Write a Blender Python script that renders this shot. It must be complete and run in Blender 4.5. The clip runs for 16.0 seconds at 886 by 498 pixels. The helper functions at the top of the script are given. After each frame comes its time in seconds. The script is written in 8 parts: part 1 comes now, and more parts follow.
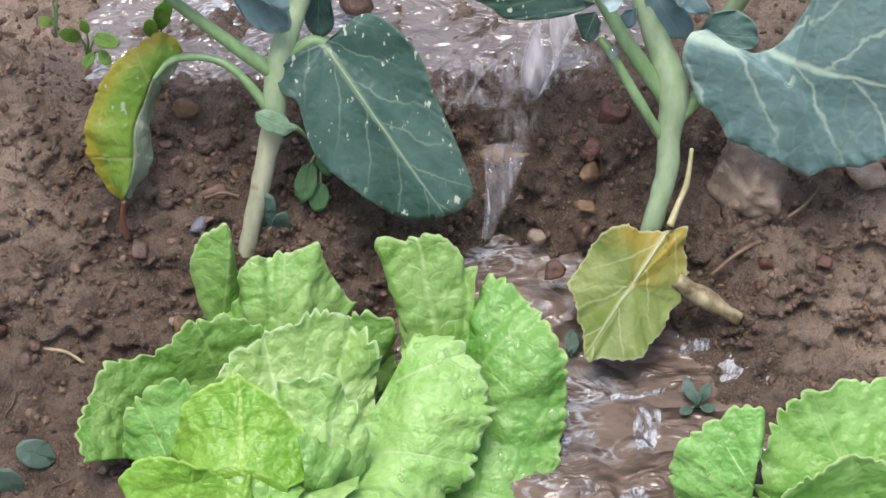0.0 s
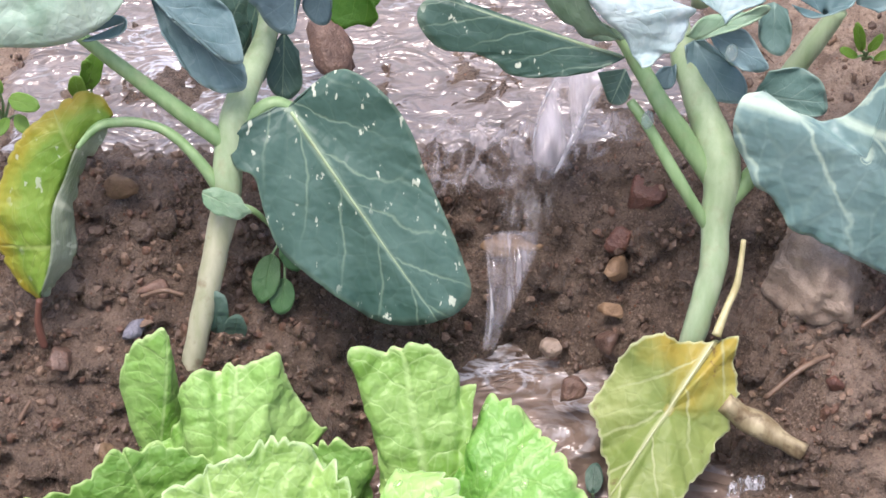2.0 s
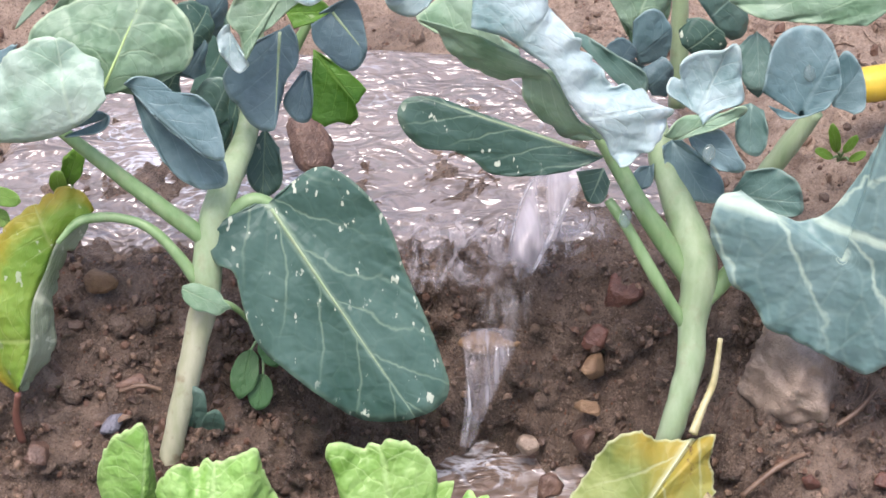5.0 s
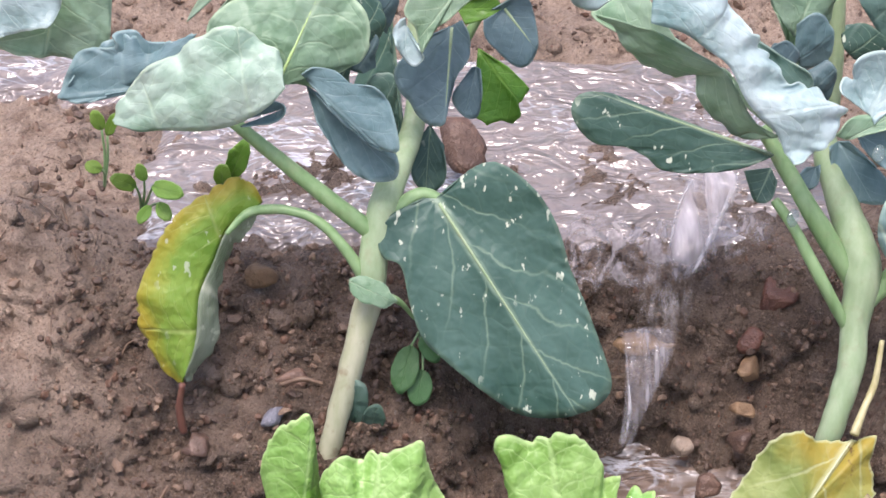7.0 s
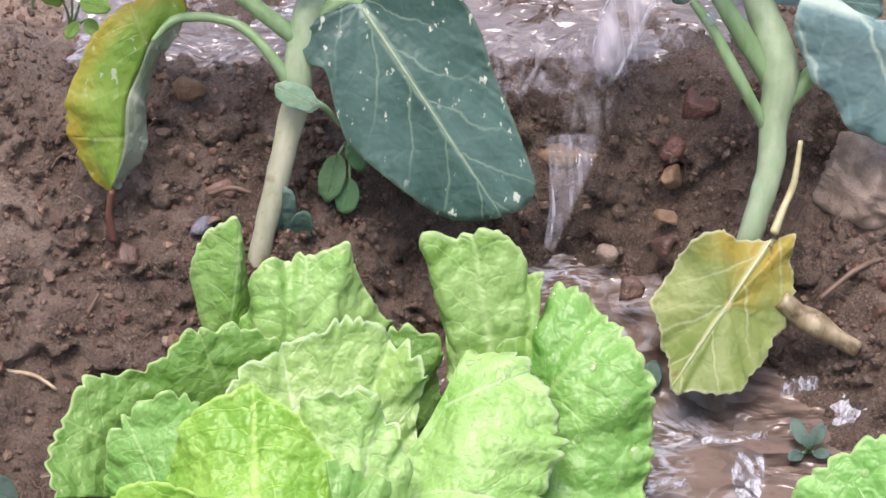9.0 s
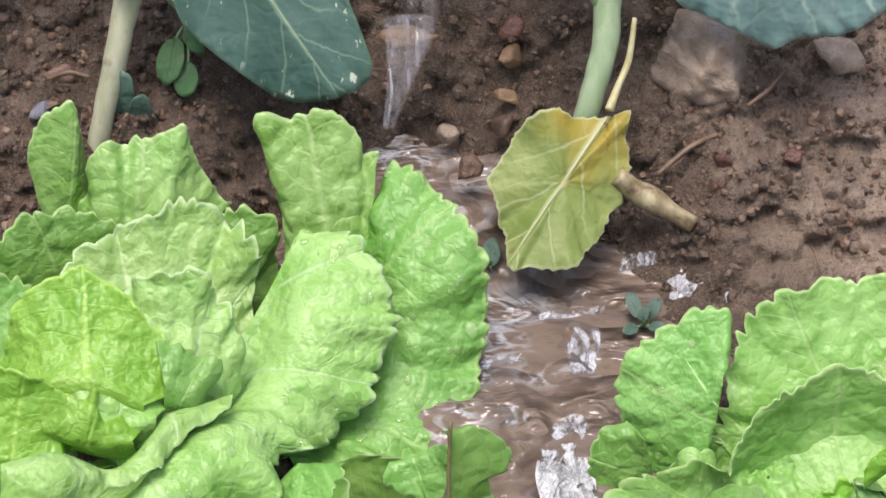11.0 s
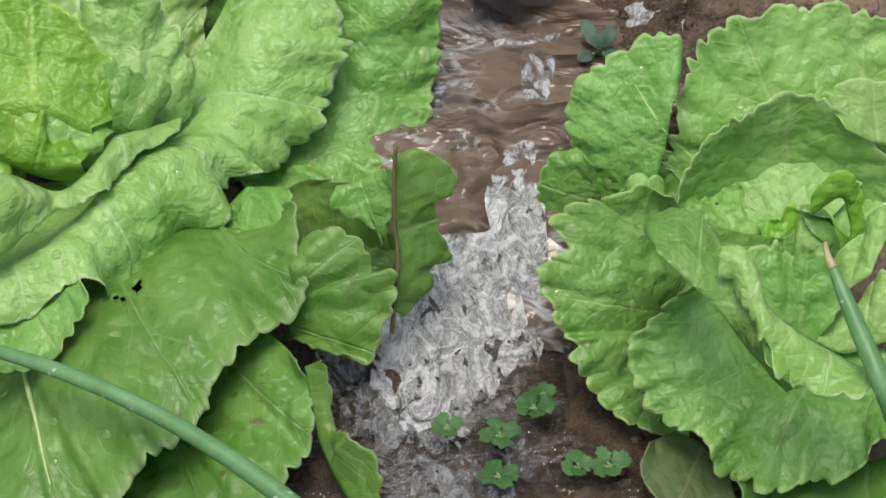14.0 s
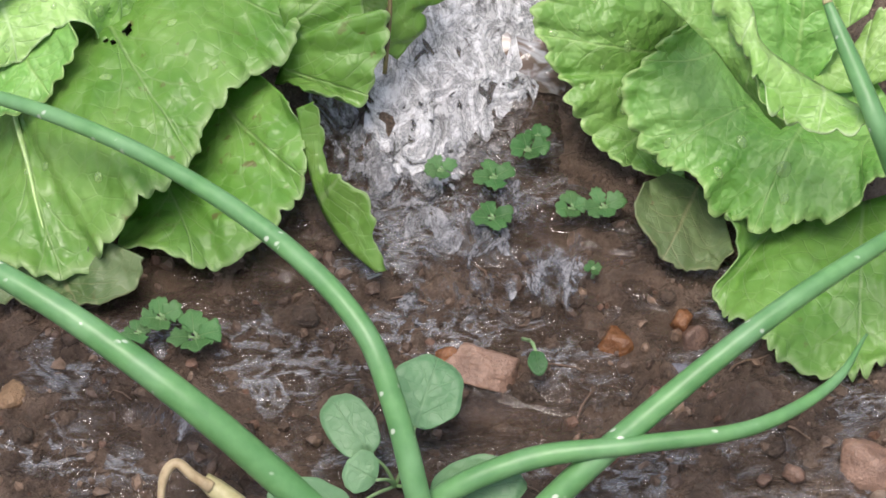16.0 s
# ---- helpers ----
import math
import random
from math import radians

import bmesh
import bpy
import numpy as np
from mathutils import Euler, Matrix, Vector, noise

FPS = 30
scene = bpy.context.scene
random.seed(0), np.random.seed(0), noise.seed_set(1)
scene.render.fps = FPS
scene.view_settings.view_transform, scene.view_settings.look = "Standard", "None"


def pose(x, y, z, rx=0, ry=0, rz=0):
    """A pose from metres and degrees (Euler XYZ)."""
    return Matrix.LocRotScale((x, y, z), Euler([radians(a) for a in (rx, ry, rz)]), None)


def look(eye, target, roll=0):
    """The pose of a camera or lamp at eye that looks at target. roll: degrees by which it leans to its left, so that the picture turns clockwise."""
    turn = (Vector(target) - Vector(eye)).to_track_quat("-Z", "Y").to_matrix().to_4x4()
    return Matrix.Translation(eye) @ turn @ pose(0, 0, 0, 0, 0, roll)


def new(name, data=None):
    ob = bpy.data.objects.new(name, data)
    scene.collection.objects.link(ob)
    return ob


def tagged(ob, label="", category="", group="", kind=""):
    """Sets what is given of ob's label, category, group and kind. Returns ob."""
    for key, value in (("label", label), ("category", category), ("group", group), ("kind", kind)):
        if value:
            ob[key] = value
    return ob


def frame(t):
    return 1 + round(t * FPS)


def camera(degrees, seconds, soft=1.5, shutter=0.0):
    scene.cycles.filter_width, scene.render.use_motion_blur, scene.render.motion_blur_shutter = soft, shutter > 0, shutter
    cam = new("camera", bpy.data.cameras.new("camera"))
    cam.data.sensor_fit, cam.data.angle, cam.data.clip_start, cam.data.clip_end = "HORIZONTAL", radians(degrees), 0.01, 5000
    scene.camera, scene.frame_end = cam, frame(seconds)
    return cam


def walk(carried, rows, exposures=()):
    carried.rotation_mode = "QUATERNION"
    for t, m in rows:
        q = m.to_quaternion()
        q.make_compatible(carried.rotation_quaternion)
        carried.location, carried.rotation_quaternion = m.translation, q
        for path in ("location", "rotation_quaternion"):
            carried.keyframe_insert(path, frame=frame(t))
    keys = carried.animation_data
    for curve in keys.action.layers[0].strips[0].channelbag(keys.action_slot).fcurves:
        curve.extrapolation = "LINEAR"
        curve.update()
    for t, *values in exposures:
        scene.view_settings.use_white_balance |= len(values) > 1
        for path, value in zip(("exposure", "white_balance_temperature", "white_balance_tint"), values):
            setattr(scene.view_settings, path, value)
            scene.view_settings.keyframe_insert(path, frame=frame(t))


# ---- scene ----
# ---------------------------------------------------------------- camera
cam = camera(21.15, 16.0, 1.6)
ROWS = [
    (0.0, -0.0173, -0.2265, 1.0288, 50.856, 0.575, -0.373),
    (0.1, -0.0137, -0.1837, 0.9956, 50.846, 0.809, -0.357),
    (0.2, -0.0108, -0.1505, 0.9699, 50.874, 0.547, -0.064),
    (0.3, -0.0080, -0.1165, 0.9435, 50.944, 0.791, -0.141),
    (0.5, 0.0000, -0.0228, 0.8709, 51.179, 0.883, 0.134),
    (1.0, 0.0036, 0.0087, 0.8485, 52.498, 0.738, 0.098),
    (1.5, 0.0032, 0.0075, 0.8493, 52.958, 0.825, 0.182),
    (2.0, 0.0010, 0.0044, 0.8482, 53.321, 0.655, 0.417),
    (2.5, 0.0016, 0.0047, 0.8504, 53.376, 0.745, 0.363),
    (3.0, 0.0007, 0.0016, 0.8500, 53.335, 0.497, 0.352),
    (3.5, 0.0001, 0.0006, 0.8503, 54.000, -0.000, 0.000),
    (4.0, -0.0012, 0.0013, 0.8523, 54.669, -0.013, 0.074),
    (4.2, -0.0016, 0.0011, 0.8524, 54.901, -0.013, 0.047),
    (6.3, -0.0056, -0.0010, 0.8539, 56.031, -0.275, 0.362),
    (6.5, -0.0060, -0.0012, 0.8540, 56.110, -0.258, 0.530),
    (7.0, -0.0889, -0.0250, 0.8263, 57.157, -0.849, 0.525),
    (7.5, -0.1066, -0.0507, 0.7926, 56.961, -0.857, 1.371),
    (8.0, -0.0885, -0.0634, 0.7794, 55.688, -0.509, 1.065),
    (8.5, -0.0874, -0.0727, 0.7770, 55.291, -0.947, -0.184),
    (9.0, -0.0724, -0.0857, 0.7652, 56.378, -0.829, -0.775),
    (9.5, -0.0594, -0.0944, 0.7644, 56.311, -1.022, -1.923),
    (10.0, -0.0403, -0.1014, 0.7577, 55.317, -1.059, -2.503),
    (10.2, -0.0365, -0.1011, 0.7589, 54.900, -1.059, -2.667),
    (12.3, 0.0032, -0.0984, 0.7712, 51.850, -1.289, -2.267),
    (12.5, 0.0070, -0.0981, 0.7724, 51.209, -1.289, -2.165),
    (13.0, 0.0041, -0.0983, 0.7683, 49.854, -1.142, -2.215),
    (13.5, 0.0010, -0.1040, 0.7602, 48.675, -1.271, -2.353),
    (14.0, 0.0044, -0.1073, 0.7579, 47.732, -1.217, -2.253),
    (14.5, 0.0092, -0.1127, 0.7526, 45.692, -1.070, -2.326),
    (15.0, 0.0152, -0.1148, 0.7501, 44.380, -0.901, -2.371),
    (15.5, 0.0186, -0.1147, 0.7465, 43.106, -0.584, -2.153),
    (16.0, 0.0159, -0.1120, 0.7440, 42.185, -0.669, -2.177),
]
EXPOSURES = [(0.0, 0.14, 6400, 12), (0.5, 0.33, 6400, 12), (1.0, 0.51, 6500, 17), (1.8, 0.59, 6500, 18), (6.5, 0.56, 6480, 19), (9.5, 0.41, 6480, 21), (10.0, 0.39, 6500, 19), (12.5, -0.10, 6800, 6), (13.5, -0.28, 6850, 5), (14.5, -0.40, 6950, 4), (15.0, -0.46, 7000, 5), (15.5, -0.26, 6800, 7), (16.0, 0.16, 6650, 12)]
walk(cam, [(t, pose(x, y, z, rx, ry, rz)) for t, x, y, z, rx, ry, rz in ROWS], EXPOSURES)

# ---------------------------------------------------------------- light
world = bpy.data.worlds.new("overcast")
scene.world = world
world.use_nodes = True
wn = world.node_tree.nodes
sky = wn.new("ShaderNodeTexSky")
sky.sky_type, sky.sun_disc = "NISHITA", False
sky.sun_elevation, sky.sun_rotation = radians(74), radians(205)
sky.dust_density, sky.air_density = 4.0, 1.0
wn["Background"].inputs["Strength"].default_value = 0.165
world.node_tree.links.new(sky.outputs["Color"], wn["Background"].inputs["Color"])

sun = bpy.data.lights.new("sun", "SUN")
sun.energy, sun.angle, sun.color = 2.2, radians(28), (1.0, 0.97, 0.93)
new("sun", sun).matrix_world = look((-0.35, 0.15, 3.0), (0, 0.9, 0))


# ---------------------------------------------------------------- materials
class Nodes:
    def __init__(self, name):
        self.mat = bpy.data.materials.new(name)
        self.mat.use_nodes = True
        self.tree = self.mat.node_tree
        self.bsdf = self.tree.nodes["Principled BSDF"]
        self.out = self.tree.nodes["Material Output"]

    def put(self, node, key, value):
        if value is None:
            return
        if isinstance(value, bpy.types.NodeSocket):
            self.tree.links.new(value, node.inputs[key])
        else:
            node.inputs[key].default_value = value

    def node(self, kind, **values):
        n = self.tree.nodes.new(kind)
        for k, v in values.items():
            self.put(n, k.replace("_", " "), v)
        return n

    def coord(self, which="Object"):
        return self.tree.nodes.new("ShaderNodeTexCoord").outputs[which]

    def mapping(self, vec, scale):
        return self.node("ShaderNodeMapping", Vector=vec, Scale=scale).outputs[0]

    def noise(self, vec, scale, detail=4.0, rough=0.55, distort=0.0):
        return self.node("ShaderNodeTexNoise", Vector=vec, Scale=scale, Detail=detail, Roughness=rough, Distortion=distort).outputs["Fac"]

    def voronoi(self, vec, scale, feature="F1", rand=1.0):
        n = self.node("ShaderNodeTexVoronoi", Vector=vec, Scale=scale, Randomness=rand)
        n.feature = feature
        return n.outputs["Distance"]

    def math(self, op, a, b=None, c=None, clamp=False):
        n = self.tree.nodes.new("ShaderNodeMath")
        n.operation, n.use_clamp = op, clamp
        for k, v in enumerate((a, b, c)):
            self.put(n, k, v)
        return n.outputs[0]

    def span(self, v, lo, hi, to_lo=0.0, to_hi=1.0):
        n = self.tree.nodes.new("ShaderNodeMapRange")
        n.clamp = True
        for k, x in enumerate((v, lo, hi, to_lo, to_hi)):
            self.put(n, k, x)
        return n.outputs[0]

    def mix(self, fac, a, b):
        n = self.tree.nodes.new("ShaderNodeMix")
        n.data_type = "RGBA"
        self.put(n, 0, fac)
        for k, v in ((6, a), (7, b)):
            self.put(n, k, (*v, 1.0) if isinstance(v, tuple) else v)
        return n.outputs[2]

    def bump(self, height, dist, strength=1.0, normal=None):
        n = self.node("ShaderNodeBump", Height=height, Distance=dist, Strength=strength, Normal=normal)
        return n.outputs[0]

    def set(self, **values):
        for k, v in values.items():
            key = k.replace("_", " ")
            self.put(self.bsdf, key, (*v, 1.0) if isinstance(v, tuple) and len(v) == 3 else v)
        return self.mat

    def random(self):
        return self.tree.nodes.new("ShaderNodeObjectInfo").outputs["Random"]

    def thin(self, color, amount):
        """Lets light shine through a leaf."""
        t = self.node("ShaderNodeBsdfTranslucent", Color=color)
        m = self.node("ShaderNodeMixShader", Fac=amount)
        self.tree.links.new(self.bsdf.outputs[0], m.inputs[1])
        self.tree.links.new(t.outputs[0], m.inputs[2])
        self.tree.links.new(m.outputs[0], self.out.inputs[0])


def soil_material():
    n = Nodes("wet_soil")
    co = n.coord()
    big = n.noise(co, 11.0, 5.0)
    mid = n.noise(co, 48.0, 7.0, 0.66)
    fine = n.noise(co, 380.0, 5.0, 0.68)
    col = n.mix(n.span(mid, 0.34, 0.66), (0.074, 0.053, 0.040), (0.245, 0.181, 0.139))
    col = n.mix(n.span(fine, 0.48, 0.70, 0.0, 0.55), col, (0.27, 0.19, 0.135))
    # soil that the water does not reach is paler: a ring round the plot, with a ragged rim
    sep = n.node("ShaderNodeSeparateXYZ", Vector=co).outputs
    ragged = n.math("MULTIPLY", n.math("SUBTRACT", big, 0.5), 0.35)
    side = n.math("SUBTRACT", sep[0], 0.015)
    dx = n.math("MAXIMUM", n.math("MULTIPLY", side, 1.3), n.math("MULTIPLY", side, -0.82))
    dy = n.math("MULTIPLY", n.math("SUBTRACT", sep[1], 0.75), 0.62)
    far = n.math("ADD", n.math("SQRT", n.math("ADD", n.math("MULTIPLY", dx, dx), n.math("MULTIPLY", dy, dy))), ragged)
    dry = n.span(far, 0.245, 0.355)
    pale = n.mix(n.span(fine, 0.3, 0.7), (0.30, 0.215, 0.16), (0.56, 0.43, 0.33))
    pale = n.mix(n.span(mid, 0.35, 0.5), (0.21, 0.145, 0.105), pale)
    col = n.mix(dry, col, pale)
    grit = n.noise(co, 850.0, 3.0, 0.6)
    col = n.mix(n.span(grit, 0.58, 0.72, 0.0, 0.7), col, (0.40, 0.31, 0.24))
    col = n.mix(n.span(grit, 0.44, 0.34, 0.0, 0.6), col, (0.035, 0.022, 0.016))
    spots = n.voronoi(co, 230.0)
    col = n.mix(n.span(spots, 0.22, 0.12, 0.0, 0.6), col, n.mix(n.span(n.noise(co, 70.0), 0.4, 0.6), (0.22, 0.08, 0.04), (0.42, 0.34, 0.27)))
    soaked = n.span(sep[2], -0.005, -0.045, 0.0, 0.68)
    soaked = n.math("MULTIPLY", soaked, n.span(n.math("ADD", sep[1], ragged), 0.74, 0.67))
    col = n.mix(n.math("MULTIPLY", soaked, n.math("SUBTRACT", 1.0, dry)), col, n.mix(n.span(mid, 0.35, 0.65), (0.062, 0.042, 0.030), (0.185, 0.127, 0.092)))
    damp = n.math("MULTIPLY", n.math("SUBTRACT", 1.0, dry), n.span(n.noise(co, 30.0, 4.0), 0.26, 0.44))
    rough = n.math("SUBTRACT", n.span(damp, 0.0, 1.0, 0.72, 0.15), n.math("MULTIPLY", soaked, 0.08))
    height = n.math("ADD", n.math("MULTIPLY", mid, 1.0), n.math("ADD", n.math("MULTIPLY", fine, 0.48), n.math("MULTIPLY", grit, 0.18)))
    height = n.math("ADD", height, n.span(spots, 0.3, 0.0, 0.0, 0.12))
    return n.set(Base_Color=col, Roughness=rough, Normal=n.bump(height, 0.009, 1.0))


def stone_material(name, dark, light, rough=0.6):
    n = Nodes(name)
    co = n.coord()
    mid, fine = n.noise(co, 90.0, 5.0, 0.6), n.noise(co, 700.0, 3.0)
    col = n.mix(n.span(mid, 0.3, 0.7), dark, light)
    col = n.mix(n.span(fine, 0.5, 0.75, 0.0, 0.5), col, tuple(0.55 * c for c in dark))
    hue = n.node("ShaderNodeHueSaturation", Color=col, Value=n.span(n.random(), 0, 1, 0.7, 1.15)).outputs[0]
    return n.set(Base_Color=hue, Roughness=rough, Normal=n.bump(n.math("ADD", mid, n.math("MULTIPLY", fine, 0.3)), 0.003, 0.8))


def leaf_material(name, dark, light, vein, bloom=(0.5, 0.6, 0.55), bloom_amount=0.15, net=9.0, ribs=6.0, flecks=0.0,
                  rough=0.45, thin=0.25, tip=None, vein_amount=0.8, blister=0.002, rib_width=0.02, web_amount=0.25, rim=0.25, lumps=85.0, brown=0.0, puffs=0.0, glow=None):
    """Veined leaf; UV runs across and along the blade, "rim" from its base to its margin."""
    n = Nodes(name)
    uv = n.coord("UV")
    co = n.coord()
    sep = n.node("ShaderNodeSeparateXYZ", Vector=uv).outputs
    soft = n.math("SUBTRACT", n.noise(co, 45.0, 3.0), 0.5)
    wob = n.math("MULTIPLY", soft, 0.16)
    u = n.math("ADD", n.math("SUBTRACT", sep[0], 0.5), n.math("MULTIPLY", wob, 0.2))
    au = n.math("ABSOLUTE", u)
    v = n.math("ADD", sep[1], wob)
    width = n.span(v, 0.0, 1.0, rib_width * 1.7, rib_width * 0.25)
    mid = n.span(n.math("DIVIDE", au, width), 0.3, 1.2, 1.0, 0.0)
    slant = n.math("SUBTRACT", n.math("MULTIPLY", v, ribs), n.math("MULTIPLY", n.math("POWER", au, 0.8), ribs * 0.85))
    slant = n.math("ADD", slant, n.math("MULTIPLY", n.math("SIGN", u), 0.21))
    side = n.math("ABSOLUTE", n.math("SUBTRACT", n.math("FRACT", slant), 0.5))
    side = n.math("MULTIPLY", n.span(side, 0.01, 0.055, 1.0, 0.0), n.span(au, 0.42, 0.15, 0.0, 0.75))
    cells = n.mapping(uv, (net, net * 1.3, 1.0)) if not puffs else co
    web = n.span(n.voronoi(cells, 115.0 if puffs else 1.0, "DISTANCE_TO_EDGE"), 0.01, 0.07, 1.0, 0.0)
    veins = n.math("MAXIMUM", mid, n.math("MAXIMUM", side, n.math("MULTIPLY", web, web_amount)))
    big, fine = n.noise(co, 28.0, 4.0), n.noise(co, 300.0, 3.0)
    col = n.mix(n.span(big, 0.3, 0.7), dark, light)
    col = n.mix(n.span(n.math("ADD", big, n.math("MULTIPLY", fine, 0.25)), 0.45, 0.85, 0.0, bloom_amount * 2), col, bloom)
    if tip:
        col = n.mix(n.span(n.math("ADD", sep[1], n.math("MULTIPLY", n.math("SUBTRACT", big, 0.5), 0.9)), tip[1], tip[2]), col, tip[0])
    hue = n.node("ShaderNodeHueSaturation", Color=col, Value=n.span(n.random(), 0, 1, 0.86, 1.1),
                 Hue=n.span(n.random(), 0, 1, 0.49, 0.505)).outputs[0]
    col = n.mix(n.math("MULTIPLY", veins, vein_amount), hue, vein)
    edge = n.node("ShaderNodeAttribute")
    edge.attribute_name = "rim"
    col = n.mix(n.math("MULTIPLY", n.span(edge.outputs["Fac"], 0.955, 0.99), rim), col, vein)
    if flecks:
        f = n.math("MULTIPLY", n.span(n.noise(n.mapping(co, (1.0, 0.5, 0.55)), 210.0, 3.0), 0.645, 0.67), n.span(n.noise(co, 26.0, 2.0), 0.42, 0.52))
        col = n.mix(n.math("MULTIPLY", f, flecks), col, (0.60, 0.66, 0.52))
    if brown:
        spots = n.math("MULTIPLY", n.span(n.noise(co, 150.0, 3.0), 0.62, 0.70), n.span(n.noise(co, 20.0, 2.0), 0.5, 0.6))
        col = n.mix(n.math("MULTIPLY", spots, brown), col, (0.16, 0.09, 0.04))
    puff = n.span(n.voronoi(cells, 115.0 if puffs else 1.0, "SMOOTH_F1"), 0.0, 0.7, puffs, 0.0)
    lump = n.math("ADD", n.math("ADD", puff, n.noise(co, lumps, 2.0)), n.math("MULTIPLY", n.noise(co, lumps * 2.1, 1.0), 0.55))
    height = n.math("ADD", n.math("MULTIPLY", n.math("MAXIMUM", mid, n.math("MULTIPLY", side, 0.8)), -0.14), n.math("ADD", lump, n.math("ADD", n.math("MULTIPLY", web, -0.05), n.math("MULTIPLY", fine, 0.08))))
    n.set(Base_Color=col, Roughness=n.span(fine, 0.3, 0.7, rough - 0.08, rough + 0.1), Normal=n.bump(height, blister, 0.9))
    n.bsdf.inputs["Specular IOR Level"].default_value = 0.66 if glow else 0.5
    n.thin(n.mix(0.6, col, glow) if glow else col, thin)
    return n.mat


def stalk_material(name, low, high, spots=(0.25, 0.2, 0.12), amount=0.3):
    n = Nodes(name)
    co = n.coord()
    streak = n.noise(n.mapping(co, (1.0, 1.0, 0.25)), 160.0, 3.0)
    col = n.mix(n.span(streak, 0.3, 0.7), low, high)
    col = n.mix(n.span(n.noise(co, 130.0, 4.0), 0.55, 0.72, 0.0, amount), col, spots)
    return n.set(Base_Color=col, Roughness=0.45, Normal=n.bump(streak, 0.001, 0.6))


def onion_material():
    """Hollow green leaf with a pale bloom and scattered small white scars along it."""
    n = Nodes("onion_leaf")
    co = n.coord()
    along = n.noise(n.mapping(co, (0.5, 0.5, 0.5)), 150.0, 3.0)
    col = n.mix(n.span(along, 0.3, 0.7), (0.085, 0.235, 0.075), (0.15, 0.34, 0.125))
    col = n.mix(n.span(n.noise(co, 36.0, 3.0), 0.45, 0.7, 0.0, 0.4), col, (0.24, 0.42, 0.24))
    scar = n.math("MULTIPLY", n.span(n.voronoi(n.mapping(co, (0.5, 0.9, 0.5)), 210.0), 0.20, 0.12), n.span(n.noise(co, 60.0, 2.0), 0.52, 0.57))
    col = n.mix(n.math("MULTIPLY", scar, 0.8), col, (0.66, 0.72, 0.60))
    return n.set(Base_Color=col, Roughness=0.40, Normal=n.bump(along, 0.001, 0.5))


def plain_water(name, mud, ripple=(40.0, 90.0), depth=0.004, stretch=(1.0, 1.0, 1.0), ior=1.6, clear=0.0, calm=0.0, glints=None):
    """Muddy water: brown below, a rippled mirror above; clear: how much of the bed shows; calm: how much of it lies
    smooth;
    last: scale, spread and width of pale lines that paint the sky's glints into the colour."""
    n = Nodes(name)
    co = n.mapping(n.coord(), stretch)
    a, b = n.noise(co, ripple[0], 2.0, 0.5, 1.5), n.noise(co, ripple[1], 2.0, 0.5, 0.8)
    col = n.mix(n.span(n.noise(co, 14.0, 3.0), 0.3, 0.7), mud, tuple(1.4 * c for c in mud))
    col = n.mix(n.span(n.noise(co, 90.0, 5.0, 0.65), 0.52, 0.68, 0.0, 0.35), col, tuple(0.5 * c for c in mud))
    height = n.math("ADD", a, n.math("MULTIPLY", b, 0.45))
    # pale curls painted into the colour for sky reflections on the ripples
    if glints:
        scale, spread, wide = glints
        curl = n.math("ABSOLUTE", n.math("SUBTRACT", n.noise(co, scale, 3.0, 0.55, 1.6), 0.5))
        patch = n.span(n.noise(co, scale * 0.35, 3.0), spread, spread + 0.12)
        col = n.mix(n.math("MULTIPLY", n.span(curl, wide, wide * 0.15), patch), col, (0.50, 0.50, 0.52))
    if calm:
        height = n.math("MULTIPLY", height, n.span(n.noise(co, 16.0, 2.0), calm, calm + 0.14, 0.12, 1.0))
    n.set(Base_Color=col, Roughness=0.06, IOR=ior, Normal=n.bump(height, depth, 1.0))
    if clear:
        see = n.node("ShaderNodeBsdfTransparent")
        gloss = n.node("ShaderNodeFresnel", IOR=ior)
        n.tree.links.new(n.bsdf.inputs["Normal"].links[0].from_socket, gloss.inputs["Normal"])
        m = n.node("ShaderNodeMixShader", Fac=n.math("MAXIMUM", n.span(gloss.outputs[0], 0.02, 0.45), 1.0 - clear))
        n.tree.links.new(see.outputs[0], m.inputs[1])
        n.tree.links.new(n.bsdf.outputs[0], m.inputs[2])
        n.tree.links.new(m.outputs[0], n.out.inputs[0])
    return n.mat


def white_water(name, stretch, scale, lo, hi, tone=(0.62, 0.63, 0.66), gloss=0.18, depth=0.004, most=1.0):
    """Broken white water: pale streaks painted for foam and glints, clear between them."""
    n = Nodes(name)
    co = n.mapping(n.coord(), stretch)
    thread = n.noise(co, scale, 3.0, 0.5, 1.2)
    fac = n.math("MULTIPLY", n.span(thread, lo, hi), most)
    edge = n.node("ShaderNodeAttribute")
    edge.attribute_name = "rim"
    fac = n.math("MULTIPLY", fac, edge.outputs["Fac"])
    n.set(Base_Color=n.mix(n.span(n.noise(co, scale * 2.5, 3.0), 0.35, 0.65), tuple(0.55 * c for c in tone), tone), Roughness=gloss, IOR=1.5,
          Normal=n.bump(n.math("ADD", thread, n.math("MULTIPLY", n.noise(co, scale * 3, 2.0), 0.3)), depth, 1.0))
    clear = n.node("ShaderNodeBsdfTransparent")
    m = n.node("ShaderNodeMixShader", Fac=fac)
    n.tree.links.new(clear.outputs[0], m.inputs[1])
    n.tree.links.new(n.bsdf.outputs[0], m.inputs[2])
    n.tree.links.new(m.outputs[0], n.out.inputs[0])
    return n.mat


